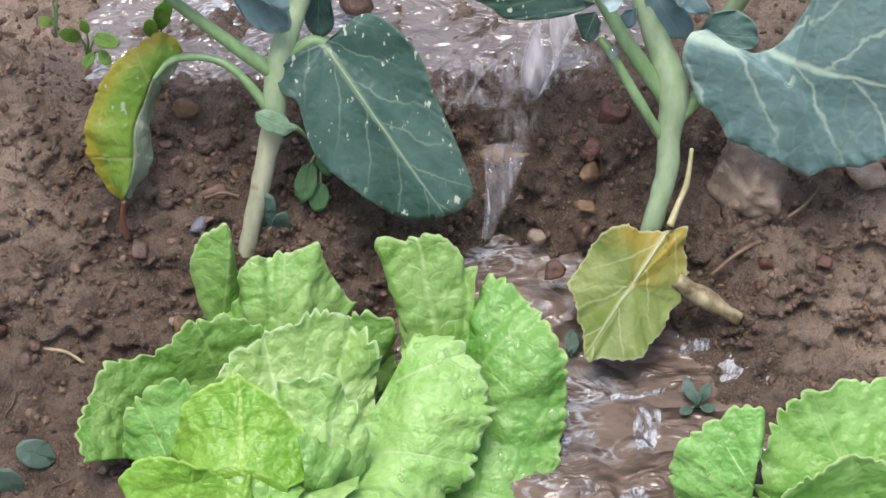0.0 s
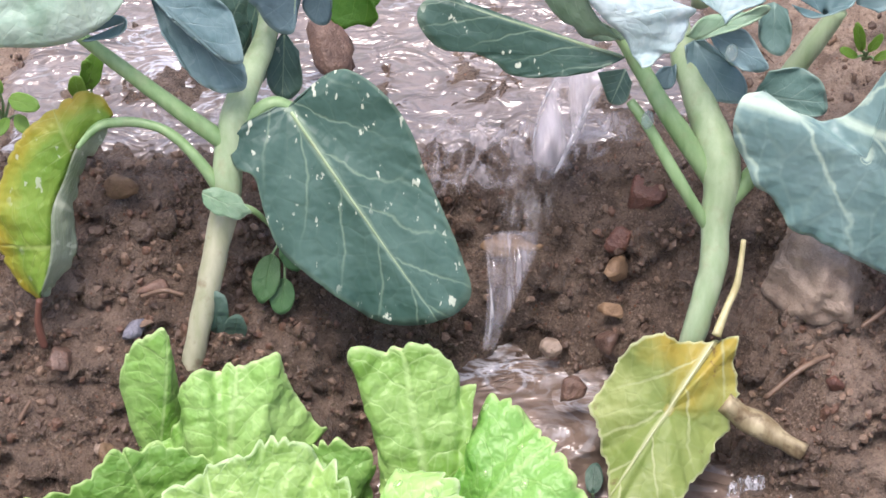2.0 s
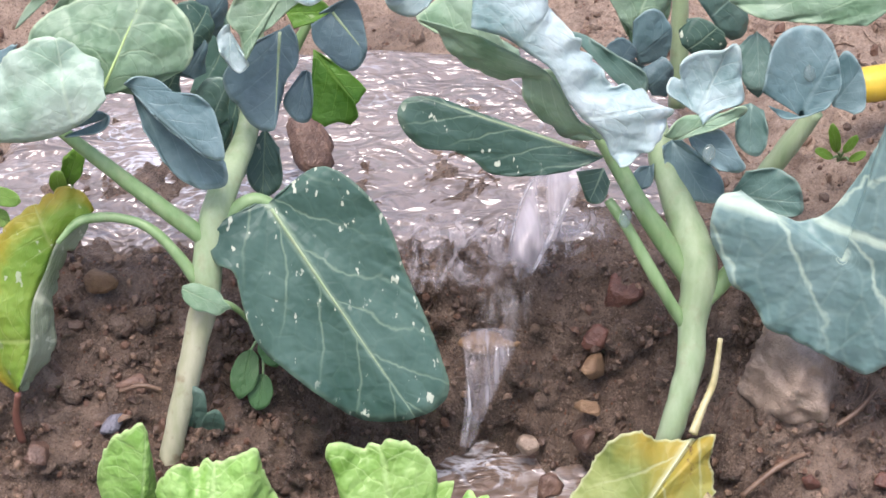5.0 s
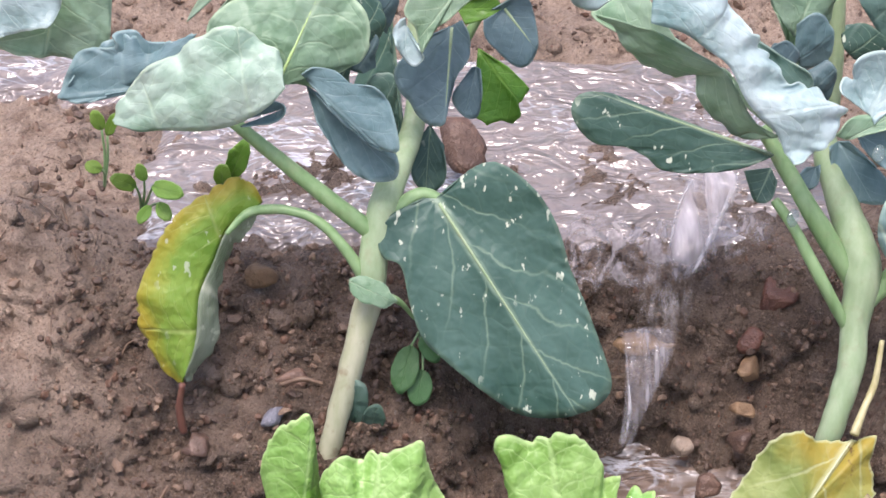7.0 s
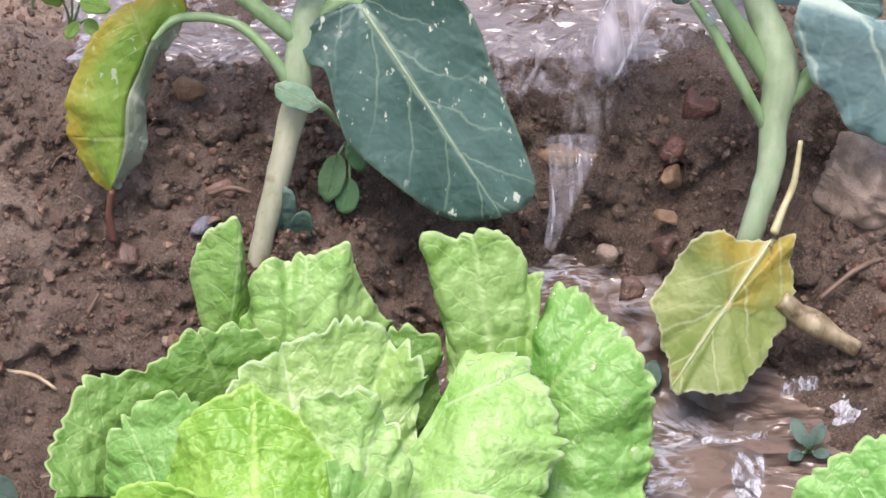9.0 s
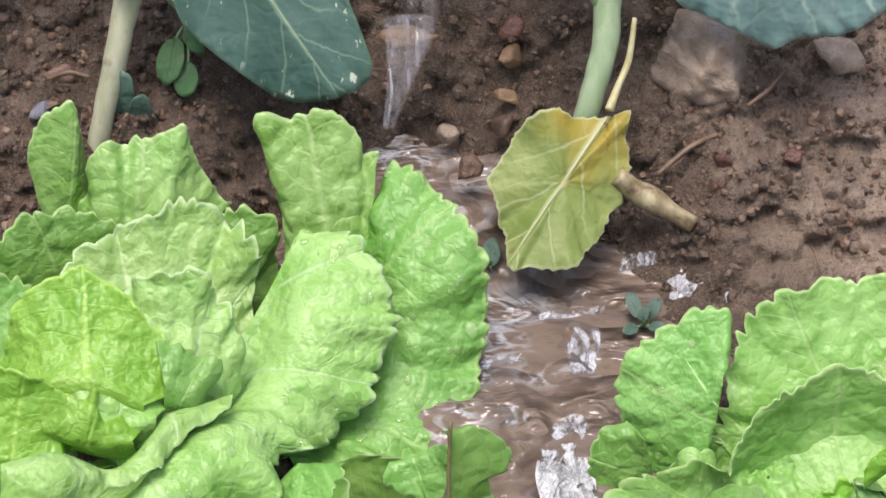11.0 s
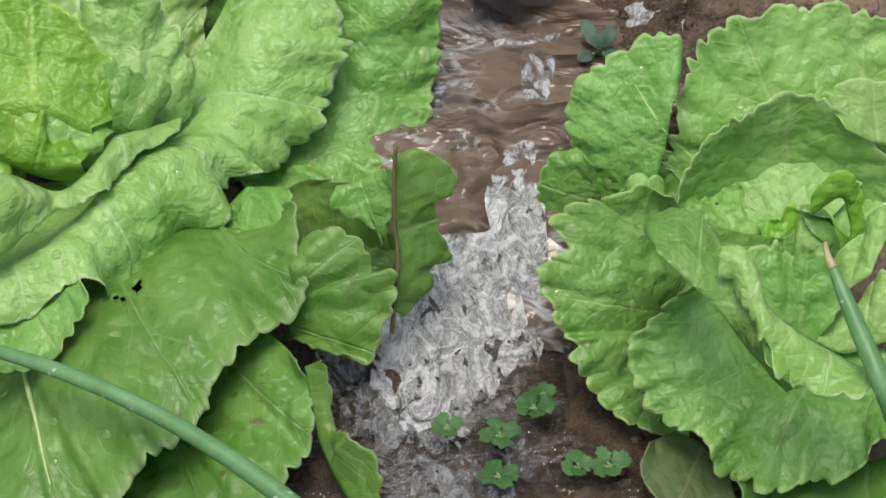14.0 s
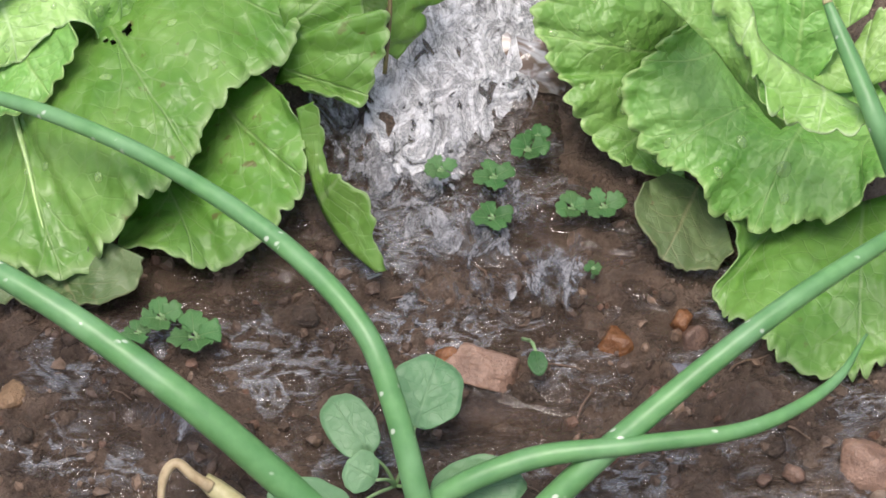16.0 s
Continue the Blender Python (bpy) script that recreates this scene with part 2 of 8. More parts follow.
def foam_glint_material(name, lo=0.35, hi=0.47, tone=(0.60, 0.60, 0.61), scale=1.0):
    """Churned white water: pale foam and painted sky glints drawn out into curls, with thin dark lines where the stream
    shows.
    """
    n = Nodes(name)
    co = n.mapping(n.coord(), (1.0, 0.7, 0.8))
    swirl = n.noise(co, 75.0 * scale, 4.0, 0.6, 2.2)
    fine = n.noise(co, 190.0 * scale, 4.0, 0.65, 1.2)
    thread = n.math("ABSOLUTE", n.math("SUBTRACT", swirl, 0.5))
    hair = n.math("ABSOLUTE", n.math("SUBTRACT", fine, 0.5))
    pale = n.math("MULTIPLY", n.span(swirl, 0.34, 0.56, 0.42, 1.0), n.math("MULTIPLY", n.span(thread, 0.0, 0.07, 0.68, 1.0), n.span(hair, 0.0, 0.07, 0.64, 1.0)))
    pale = n.math("MULTIPLY", pale, n.span(n.noise(co, 120.0 * scale, 2.0, 0.5, 1.0), 0.30, 0.37, 0.2, 1.0))
    col = n.mix(pale, tuple(0.15 * c for c in tone), tone)
    edge = n.node("ShaderNodeAttribute")
    edge.attribute_name = "rim"
    cover = n.span(n.noise(co, 42.0 * scale, 6.0, 0.68, 1.6), lo, hi)
    fac = n.math("MULTIPLY", cover, n.span(n.math("ADD", edge.outputs["Fac"], n.math("MULTIPLY", n.math("SUBTRACT", swirl, 0.45), 3.0)), 0.25, 0.60))
    fac = n.math("MULTIPLY", fac, n.span(pale, 0.1, 0.6, 0.45, 1.0))
    n.set(Base_Color=col, Roughness=0.14, IOR=1.5, Normal=n.bump(n.math("ADD", swirl, n.math("MULTIPLY", fine, 0.5)), 0.006, 1.0))
    clear = n.node("ShaderNodeBsdfTransparent")
    m = n.node("ShaderNodeMixShader", Fac=fac)
    n.tree.links.new(clear.outputs[0], m.inputs[1])
    n.tree.links.new(n.bsdf.outputs[0], m.inputs[2])
    n.tree.links.new(m.outputs[0], n.out.inputs[0])
    return n.mat


def dew_material(name, tone):
    n = Nodes(name)
    n.set(Base_Color=tone, Roughness=0.02, IOR=1.8)
    clear = n.node("ShaderNodeBsdfTransparent")
    m = n.node("ShaderNodeMixShader", Fac=0.36)
    n.tree.links.new(clear.outputs[0], m.inputs[1])
    n.tree.links.new(n.bsdf.outputs[0], m.inputs[2])
    n.tree.links.new(m.outputs[0], n.out.inputs[0])
    return n.mat


def pebble_material():
    n = Nodes("loose_pebbles")
    r = n.tree.nodes.new("ShaderNodeNewGeometry").outputs["Random Per Island"]
    ramp = n.node("ShaderNodeValToRGB", Fac=r)
    stops = ramp.color_ramp.elements
    stops[0].color, stops[1].color = (0.115, 0.076, 0.056, 1), (0.42, 0.35, 0.29, 1)
    for at, c in ((0.4, (0.17, 0.115, 0.082, 1)), (0.6, (0.155, 0.085, 0.056, 1)), (0.78, (0.24, 0.16, 0.11, 1))):
        stops.new(at).color = c
    ramp.color_ramp.interpolation = "CONSTANT"
    col = n.mix(n.span(n.noise(n.coord(), 300.0), 0.4, 0.7, 0.0, 0.5), ramp.outputs[0], (0.07, 0.045, 0.03))
    return n.set(Base_Color=col, Roughness=0.42, Normal=n.bump(n.noise(n.coord(), 500.0), 0.002, 0.8))


SOIL = soil_material()
ROCK_PALE = stone_material("pale_rock", (0.27, 0.200, 0.150), (0.47, 0.370, 0.285), 0.5)
ROCK_TAN = stone_material("tan_stone", (0.17, 0.10, 0.055), (0.33, 0.215, 0.12))
ROCK_RED = stone_material("red_stone", (0.085, 0.038, 0.028), (0.18, 0.082, 0.055), 0.4)
ROCK_BROWN = stone_material("brown_stone", (0.10, 0.06, 0.045), (0.24, 0.15, 0.11), 0.4)
ROCK_GREY = stone_material("grey_stone", (0.13, 0.13, 0.16), (0.30, 0.30, 0.35))
LETTUCE = leaf_material("lettuce_leaf", (0.132, 0.358, 0.049), (0.274, 0.544, 0.135), (0.46, 0.66, 0.24), (0.44, 0.60, 0.26), 0.05, 15.0, 5.0, vein_amount=0.44, web_amount=0.34, blister=0.0024, lumps=115.0, thin=0.22, rim=0.8, rough=0.42, puffs=0.5, glow=(0.28, 0.58, 0.05))
# Brighter copy of LETTUCE: light on and through tall leaves put into the colour.
LETTUCE_BRIGHT = leaf_material("brightened_lettuce_leaf", (0.196, 0.440, 0.070), (0.370, 0.629, 0.189), (0.52, 0.72, 0.30), (0.50, 0.68, 0.28), 0.05, 15.0, 5.0, vein_amount=0.58, web_amount=0.38, blister=0.0019, lumps=115.0, thin=0.22, rim=0.8, rough=0.42, puffs=0.5, glow=(0.28, 0.58, 0.05))
LETTUCE_PALE = leaf_material("pale_lettuce_leaf", (0.245, 0.505, 0.092), (0.420, 0.680, 0.215), (0.58, 0.76, 0.40), (0.60, 0.76, 0.36), 0.08, 15.0, 5.0, vein_amount=0.58, web_amount=0.38, blister=0.0024, lumps=115.0, thin=0.22, rim=0.8, rough=0.42, puffs=0.5, glow=(0.28, 0.58, 0.05))
LETTUCE_HEART = leaf_material("lettuce_heart_leaf", (0.165, 0.456, 0.034), (0.270, 0.582, 0.068), (0.45, 0.72, 0.14), (0.45, 0.70, 0.15), 0.1, 13.0, 5.0, vein_amount=0.58, web_amount=0.38, blister=0.0024, lumps=115.0, thin=0.22, rim=0.8, rough=0.42, puffs=0.5, glow=(0.28, 0.58, 0.05))
LETTUCE_DARK = leaf_material("outer_lettuce_leaf", (0.112, 0.305, 0.040), (0.225, 0.455, 0.090), (0.40, 0.53, 0.25), (0.29, 0.45, 0.16), 0.08, 14.0, 4.0, vein_amount=0.42, web_amount=0.30, blister=0.0026, lumps=62.0, thin=0.28, rim=0.55, rough=0.40, brown=0.7, puffs=0.3, glow=(0.28, 0.58, 0.05))
UNDERSIDE = leaf_material("grey_leaf_underside", (0.17, 0.25, 0.13), (0.27, 0.36, 0.22), (0.55, 0.6, 0.45), (0.5, 0.55, 0.45), 0.25, 9.0, 6.0, flecks=0.8, thin=0.2)
LETTUCE_OLD = leaf_material("withered_lettuce_leaf", (0.085, 0.145, 0.045), (0.165, 0.245, 0.095), (0.32, 0.30, 0.16), (0.17, 0.21, 0.115), 0.25, 8.0, 4.0, vein_amount=0.5, thin=0.18, brown=0.6)
KALE_DARK = leaf_material("dark_broccoli_leaf", (0.036, 0.092, 0.070), (0.062, 0.136, 0.106), (0.27, 0.38, 0.26), (0.12, 0.20, 0.17), 0.12, 8.0, 4.0, flecks=0.85, rough=0.45, thin=0.08, vein_amount=0.6, web_amount=0.06, blister=0.0015)
KALE_BLUE = leaf_material("blue_broccoli_leaf", (0.075, 0.155, 0.165), (0.13, 0.235, 0.25), (0.30, 0.43, 0.42), (0.32, 0.43, 0.45), 0.2, 8.0, 4.0, rough=0.45, thin=0.1, vein_amount=0.25, web_amount=0.08, blister=0.0015, rim=0.7)
KALE_VEINED = leaf_material("veined_broccoli_leaf", (0.125, 0.235, 0.225), (0.185, 0.315, 0.305), (0.50, 0.64, 0.52), (0.24, 0.35, 0.34), 0.2, 7.0, 3.5, rough=0.4, thin=0.1, vein_amount=0.95, web_amount=0.10, blister=0.0015, rib_width=0.014)
KALE_PALE = leaf_material("waxy_broccoli_leaf", (0.185, 0.315, 0.305), (0.315, 0.455, 0.450), (0.58, 0.72, 0.66), (0.68, 0.78, 0.79), 0.3, 7.0, 3.5, rough=0.42, thin=0.12, vein_amount=0.4, web_amount=0.12, blister=0.002, rim=0.7)
KALE_GREEN = leaf_material("green_broccoli_leaf", (0.146, 0.281, 0.156), (0.258, 0.410, 0.264), (0.45, 0.60, 0.40), (0.42, 0.54, 0.43), 0.25, 7.0, 3.5, rough=0.45, thin=0.18, vein_amount=0.5, web_amount=0.12, rim=0.7)
KALE_SLATE = leaf_material("slate_broccoli_leaf", (0.065, 0.12, 0.135), (0.10, 0.175, 0.195), (0.22, 0.32, 0.31), (0.2, 0.29, 0.31), 0.15, 8.0, 4.0, rough=0.45, thin=0.1, vein_amount=0.3, web_amount=0.05, blister=0.0015, rim=0.5)
KALE_TEAL = leaf_material("teal_broccoli_leaf", (0.075, 0.16, 0.13), (0.12, 0.225, 0.19), (0.32, 0.44, 0.36), (0.25, 0.36, 0.33), 0.15, 8.0, 4.0, rough=0.45, thin=0.1, vein_amount=0.35, web_amount=0.05, blister=0.0015, rim=0.6)
KALE_MIST = leaf_material("misty_broccoli_leaf", (0.239, 0.380, 0.270), (0.368, 0.513, 0.410), (0.55, 0.70, 0.52), (0.62, 0.72, 0.64), 0.3, 7.0, 3.5, rough=0.42, thin=0.14, vein_amount=0.4, web_amount=0.12, blister=0.0018, rim=0.6)
KALE_FRESH = leaf_material("fresh_green_leaf", (0.06, 0.20, 0.015), (0.13, 0.31, 0.03), (0.22, 0.42, 0.08), (0.2, 0.36, 0.1), 0.1, 8.0, 4.0, thin=0.25, web_amount=0.15, vein_amount=0.5)
YELLOWING = leaf_material("yellowing_leaf", (0.115, 0.29, 0.025), (0.20, 0.40, 0.045), (0.42, 0.50, 0.18), (0.40, 0.36, 0.10), 0.12, 7.0, 4.0, tip=((0.50, 0.37, 0.03), 0.62, 1.15), rough=0.42, vein_amount=0.4, web_amount=0.1, flecks=0.6)
FALLEN = leaf_material("fallen_yellow_leaf", (0.175, 0.25, 0.05), (0.28, 0.365, 0.10), (0.54, 0.58, 0.32), (0.42, 0.38, 0.16), 0.12, 7.0, 3.0, tip=((0.42, 0.32, 0.05), 0.36, 0.04), rough=0.5, vein_amount=0.75, web_amount=0.08, rim=0.9, brown=0.9)
WEED = leaf_material("weed_leaf", (0.05, 0.16, 0.05), (0.09, 0.24, 0.08), (0.20, 0.36, 0.16), (0.16, 0.28, 0.16), 0.1, 5.0, 3.0, vein_amount=0.35, web_amount=0.1)
WEED_BRIGHT = leaf_material("bright_weed_leaf", (0.15, 0.33, 0.03), (0.25, 0.45, 0.07), (0.36, 0.52, 0.16), (0.38, 0.5, 0.22), 0.1, 5.0, 3.0, vein_amount=0.4, web_amount=0.1)
WEED_SOFT = leaf_material("soft_weed_leaf", (0.12, 0.27, 0.12), (0.18, 0.35, 0.17), (0.3, 0.45, 0.26), (0.26, 0.4, 0.26), 0.1, 5.0, 3.0, vein_amount=0.25, web_amount=0.08)
CLOVER = leaf_material("lobed_weed_leaf", (0.055, 0.185, 0.045), (0.11, 0.285, 0.08), (0.2, 0.36, 0.14), (0.18, 0.32, 0.16), 0.15)
WEED_BLUE = leaf_material("grey_weed_leaf", (0.055, 0.125, 0.09), (0.10, 0.19, 0.14), (0.2, 0.3, 0.22), (0.26, 0.34, 0.30), 0.2, 5.0, 3.0, vein_amount=0.3, web_amount=0.1)
LETTUCE_RIB = stalk_material("lettuce_rib", (0.40, 0.60, 0.20), (0.55, 0.72, 0.34), amount=0.0)
PALE_RIB = stalk_material("pale_rib", (0.50, 0.52, 0.30), (0.64, 0.66, 0.44), amount=0.1)
YELLOW_PLASTIC = stalk_material("yellow_plastic", (0.62, 0.43, 0.03), (0.70, 0.50, 0.06), (0.5, 0.4, 0.2), 0.2)
STALK = stalk_material("broccoli_stalk", (0.26, 0.37, 0.20), (0.38, 0.48, 0.30))
STALK_LOW = stalk_material("woody_stalk", (0.36, 0.38, 0.24), (0.50, 0.50, 0.36), (0.22, 0.15, 0.09), 0.6)
PETIOLE = stalk_material("leaf_stalk", (0.17, 0.30, 0.12), (0.27, 0.41, 0.20), amount=0.15)
DRY_STALK = stalk_material("dry_stalk", (0.38, 0.34, 0.16), (0.56, 0.52, 0.30), (0.3, 0.2, 0.1), 0.4)
STUB = stalk_material("stub_bark", (0.17, 0.12, 0.06), (0.42, 0.36, 0.22), (0.08, 0.045, 0.025), 1.0)
ONION = onion_material()
WITHERED = stalk_material("withered_stalk", (0.11, 0.10, 0.04), (0.19, 0.16, 0.07), (0.08, 0.05, 0.03), 0.5)
ROCK_WET = stone_material("wet_orange_stone", (0.15, 0.062, 0.026), (0.30, 0.135, 0.058), 0.16)
ROCK_PINK = stone_material("pinkish_stone", (0.15, 0.088, 0.062), (0.31, 0.195, 0.140), 0.4)
RED_STEM = stalk_material("red_stem", (0.13, 0.055, 0.042), (0.19, 0.085, 0.06))
STRAW = stalk_material("straw", (0.34, 0.25, 0.14), (0.55, 0.45, 0.28), (0.15, 0.08, 0.05), 0.4)
TWIG = stalk_material("twig_bark", (0.10, 0.06, 0.04), (0.20, 0.13, 0.085), (0.05, 0.03, 0.02), 0.5)
# The pale lines in these three waters are painted sky glints.
POOL = plain_water("muddy_pool_water", (0.160, 0.118, 0.093), (24.0, 60.0), 0.017, (1.0, 1.5, 1.0), 1.5, calm=0.44, glints=(30.0, 0.53, 0.085))
PUDDLE = plain_water("puddle_water", (0.105, 0.076, 0.058), (60.0, 150.0), 0.010, (0.75, 1.5, 1.0), 1.65, clear=0.62, calm=0.36, glints=(46.0, 0.47, 0.085))
STREAM = plain_water("stream_water", (0.205, 0.170, 0.152), (26.0, 70.0), 0.016, (0.85, 1.3, 1.0), 1.95, glints=(30.0, 0.50, 0.045))
# White here is part foam, part sky reflection put into the colour.
FOAM = foam_glint_material("foaming_water", 0.29, 0.38, (0.76, 0.76, 0.78), 1.0)
STREAKS = foam_glint_material("streaking_water", 0.49, 0.62, (0.33, 0.33, 0.35), 1.0)
SPLASH = foam_glint_material("splashing_water", 0.44, 0.56, (0.42, 0.42, 0.44), 1.2)
SHEEN = foam_glint_material("painted_glint", 0.42, 0.52, (0.70, 0.70, 0.74), 0.7)
CHUTE = white_water("chute_water", (1.0, 0.3, 0.25), 46.0, 0.24, 0.62, (0.62, 0.58, 0.60), gloss=0.06, depth=0.006, most=0.82)
FALL = white_water("falling_water", (1.0, 0.3, 0.16), 95.0, 0.22, 0.66, (0.40, 0.38, 0.40), gloss=0.08, depth=0.006, most=0.72)
# These two paint highlights on clear water as pale streaks.
EDGE = white_water("water_edge_glint", (1.0, 0.5, 0.3), 120.0, 0.28, 0.52, (0.78, 0.77, 0.79), gloss=0.1, depth=0.003, most=0.5)
WET = white_water("spilling_water", (1.0, 0.7, 0.6), 95.0, 0.42, 0.60, (0.62, 0.57, 0.58), gloss=0.1, depth=0.010, most=0.55)
FILM = white_water("water_film", (1.0, 0.4, 0.25), 130.0, 0.44, 0.75, (0.55, 0.50, 0.48), depth=0.006, most=0.55)
DEW = dew_material("clear_water_drop", (0.46, 0.68, 0.26))
BIG_DROP = dew_material("large_clear_drop", (0.20, 0.28, 0.26))
PEBBLES = pebble_material()


# ---------------------------------------------------------------- helpers
def mesh_object(name, verts, faces, material, uvs=None, parent=None, smooth=True):
    me = bpy.data.meshes.new(name)
    me.from_pydata([tuple(v) for v in verts], [], faces)
    me.materials.append(material)
    if uvs is not None:
        layer = me.uv_layers.new(name="UVMap")
        index = np.empty(len(me.loops), dtype=np.int32)
        me.loops.foreach_get("vertex_index", index)
        layer.data.foreach_set("uv", np.asarray(uvs, dtype=np.float32)[index].ravel())
    me.polygons.foreach_set("use_smooth", [smooth] * len(me.polygons))
    ob = new(name, me)
    if parent is not None:
        ob.parent = parent
        ob.matrix_parent_inverse = parent.matrix_world.inverted()
    return ob


def empty(name, place, label, category, group=""):
    ob = new(name)
    ob.empty_display_size = 0.02
    ob.location = place
    ob.matrix_world = Matrix.Translation(place)
    return tagged(ob, label, category, group)


def blade(name, base, tip, width, face, material, parent, bend=20.0, cup=0.0, fold=0.0, ruffle=0.0, waves=9, teeth=0.0,
          egg=0.0, blister=0.0, lobe=0.03, seed=1, rings=12, around=72, thick=0.0006, twist=0.0, label="", lip=0.0, left=None, right=None, boxy=1.0,
          rib=0.0, rib_material=None, drops=0):
    """One leaf blade from its base to its tip. egg > 0: broad towards the tip; cup, fold, ruffle in parts of its width;
    lip: outward roll of the margin in degrees; left, right: five factors of the half width from base to tip."""
    rng = random.Random(seed * 7919 + 13)
    base, tip = Vector(base), Vector(tip)
    chord = (tip - base).length
    half = radians(bend) / 2
    length = chord * (half / math.sin(half) if abs(half) > 1e-4 else 1.0)
    ya = (tip - base).normalized()
    za = Vector(face)
    za = (za - ya * za.dot(ya)).normalized()
    xa = ya.cross(za)
    a, b = width / 2, length / 2
    sx = rng.uniform(0, 50)
    verts, uvs, faces = [], [], []

    def flat(r, phi):
        k = 1 + lobe * noise.noise(Vector((sx, 2.2 * math.cos(phi), 2.2 * math.sin(phi))))
        if teeth:
            saw = (phi * around / (2 * math.pi) / 5.0 + 0.35 * math.sin(5 * phi + sx)) % 1.0
            k += teeth * r ** 10 * (abs(math.sin(math.pi * saw)) - 0.6) * max(0.1, 0.6 + 1.1 * noise.noise(Vector((phi * 4, sx, 0))))
        s = math.sin(phi)
        x = a * math.copysign(abs(s) ** boxy, s) * k * r
        y = b * (1 - math.cos(phi)) * r + (k - 1) * -math.cos(phi) * b * r
        v = y / length
        side = right if x > 0 else left
        if side:
            x *= float(np.interp(v, (0, 0.25, 0.5, 0.75, 1.0), side))
        return x * (1 + egg * (v - 0.5) * 2 * 0.8), y

    def solid(r, phi):
        x, y = flat(r, phi)
        u, v = x / width, y / length
        z = cup * width * (2 * u) ** 2 * 0.25 + fold * width * abs(u)
        if ruffle:
            q = Vector((u * waves * 0.55 + sx, v * waves * 0.55, sx))
            z += ruffle * width * r ** 3 * (2.0 * noise.noise(q) + 0.7 * noise.noise(q * 2.7))
        if blister:
            z += blister * width * (noise.noise(Vector((u * 9 + sx, v * 9, 1.0))) + 0.6 * noise.noise(Vector((u * 20, v * 20 + sx, 4.0)))) * min(1.0, r * 2)
        if lip:
            k = max(0.0, (r - 0.62) / 0.38) ** 2 * math.sin(phi / 2)
            z -= math.sin(radians(lip)) * k * width * 0.22
        ang = -half + 2 * half * v
        if abs(half) > 1e-4:
            radius = length / (2 * half)
            py = radius * (math.sin(ang) + math.sin(half))
            pz = radius * (math.cos(ang) - math.cos(half))
        else:
            py, pz = y, 0.0
        tw = radians(twist) * v
        px, zz = x * math.cos(tw) - z * math.sin(tw), x * math.sin(tw) + z * math.cos(tw)
        return base + xa * px + ya * (py + zz * math.sin(ang)) + za * (pz + zz * math.cos(ang)), (u + 0.5, v)

    p, uv = solid(0.0, 0.0)
    verts.append(p), uvs.append((0.5, 0.0))
    rims = [0.0]
    for i in range(1, rings + 1):
        r = (i / rings) ** 0.75
        rims += [r] * around
        for k in range(around):
            p, uv = solid(r, 2 * math.pi * (k + 0.5) / around)
            verts.append(p), uvs.append(uv)
    for k in range(around):
        k2 = (k + 1) % around
        if k2:
            faces.append((0, 1 + k2, 1 + k))
        for i in range(rings - 1):
            q, w = 1 + i * around, 1 + (i + 1) * around
            if k2:
                faces.append((q + k, q + k2, w + k2, w + k))
    ob = mesh_object(name, verts, faces, material, uvs, parent)
    rim = ob.data.attributes.new("rim", "FLOAT", "POINT")
    rim.data.foreach_set("value", rims)
    if thick:
        s = ob.modifiers.new("thickness", "SOLIDIFY")
        s.thickness, s.offset = thick, 0.0
    if label:
        tagged(ob, label)
    if rib:
        line = [solid(q, math.pi)[0] + za * rib * 0.3 for q in (0.0, 0.15, 0.32, 0.5, 0.68, 0.84)]
        tube("midrib", line, [rib, rib * 0.9, rib * 0.72, rib * 0.5, rib * 0.32, rib * 0.12], rib_material, ob, sides=8, steps=4)
    for _ in range(drops):
        q, phi = rng.uniform(0.45, 0.93), math.pi + rng.uniform(-1.25, 1.25)
        c, e, f = solid(q, phi)[0], solid(q + 0.04, phi)[0], solid(q, phi + 0.06)[0]
        normal = (f - c).cross(e - c).normalized()
        if normal.dot(za) < 0:
            normal = -normal
        drop = new("water_drop", DROP_MESH)
        size = rng.uniform(0.0007, 0.0021) * (1.5 if rng.random() < 0.12 else 1.0)
        turn = normal.to_track_quat("Z", "Y").to_matrix().to_4x4()
        drop.parent, drop.matrix_parent_inverse = ob, ob.matrix_world.inverted()
        drop.matrix_world = Matrix.Translation(c + normal * 0.0004) @ turn @ Matrix.Diagonal((size * rng.uniform(0.8, 1.3), size, size * 0.55, 1))
    return ob


def drop_mesh():
    bm = bmesh.new()
    bmesh.ops.create_icosphere(bm, subdivisions=2, radius=1.0)
    me = bpy.data.meshes.new("water_drop")
    bm.to_mesh(me)
    bm.free()
    me.polygons.foreach_set("use_smooth", [True] * len(me.polygons))
    me.materials.append(DEW)
    return me


def spline(points, steps):
    """Smooth line through points of any width."""
    pts = [np.array(p, dtype=float) for p in points]
    pts = [2 * pts[0] - pts[1]] + pts + [2 * pts[-1] - pts[-2]]
    out = []
    for i in range(1, len(pts) - 2):
        for k in range(steps):
            t = k / steps
            p0, p1, p2, p3 = pts[i - 1:i + 3]
            out.append(0.5 * (2 * p1 + (p2 - p0) * t + (2 * p0 - 5 * p1 + 4 * p2 - p3) * t * t + (3 * p1 - p0 - 3 * p2 + p3) * t ** 3))
    return out + [pts[-2]]


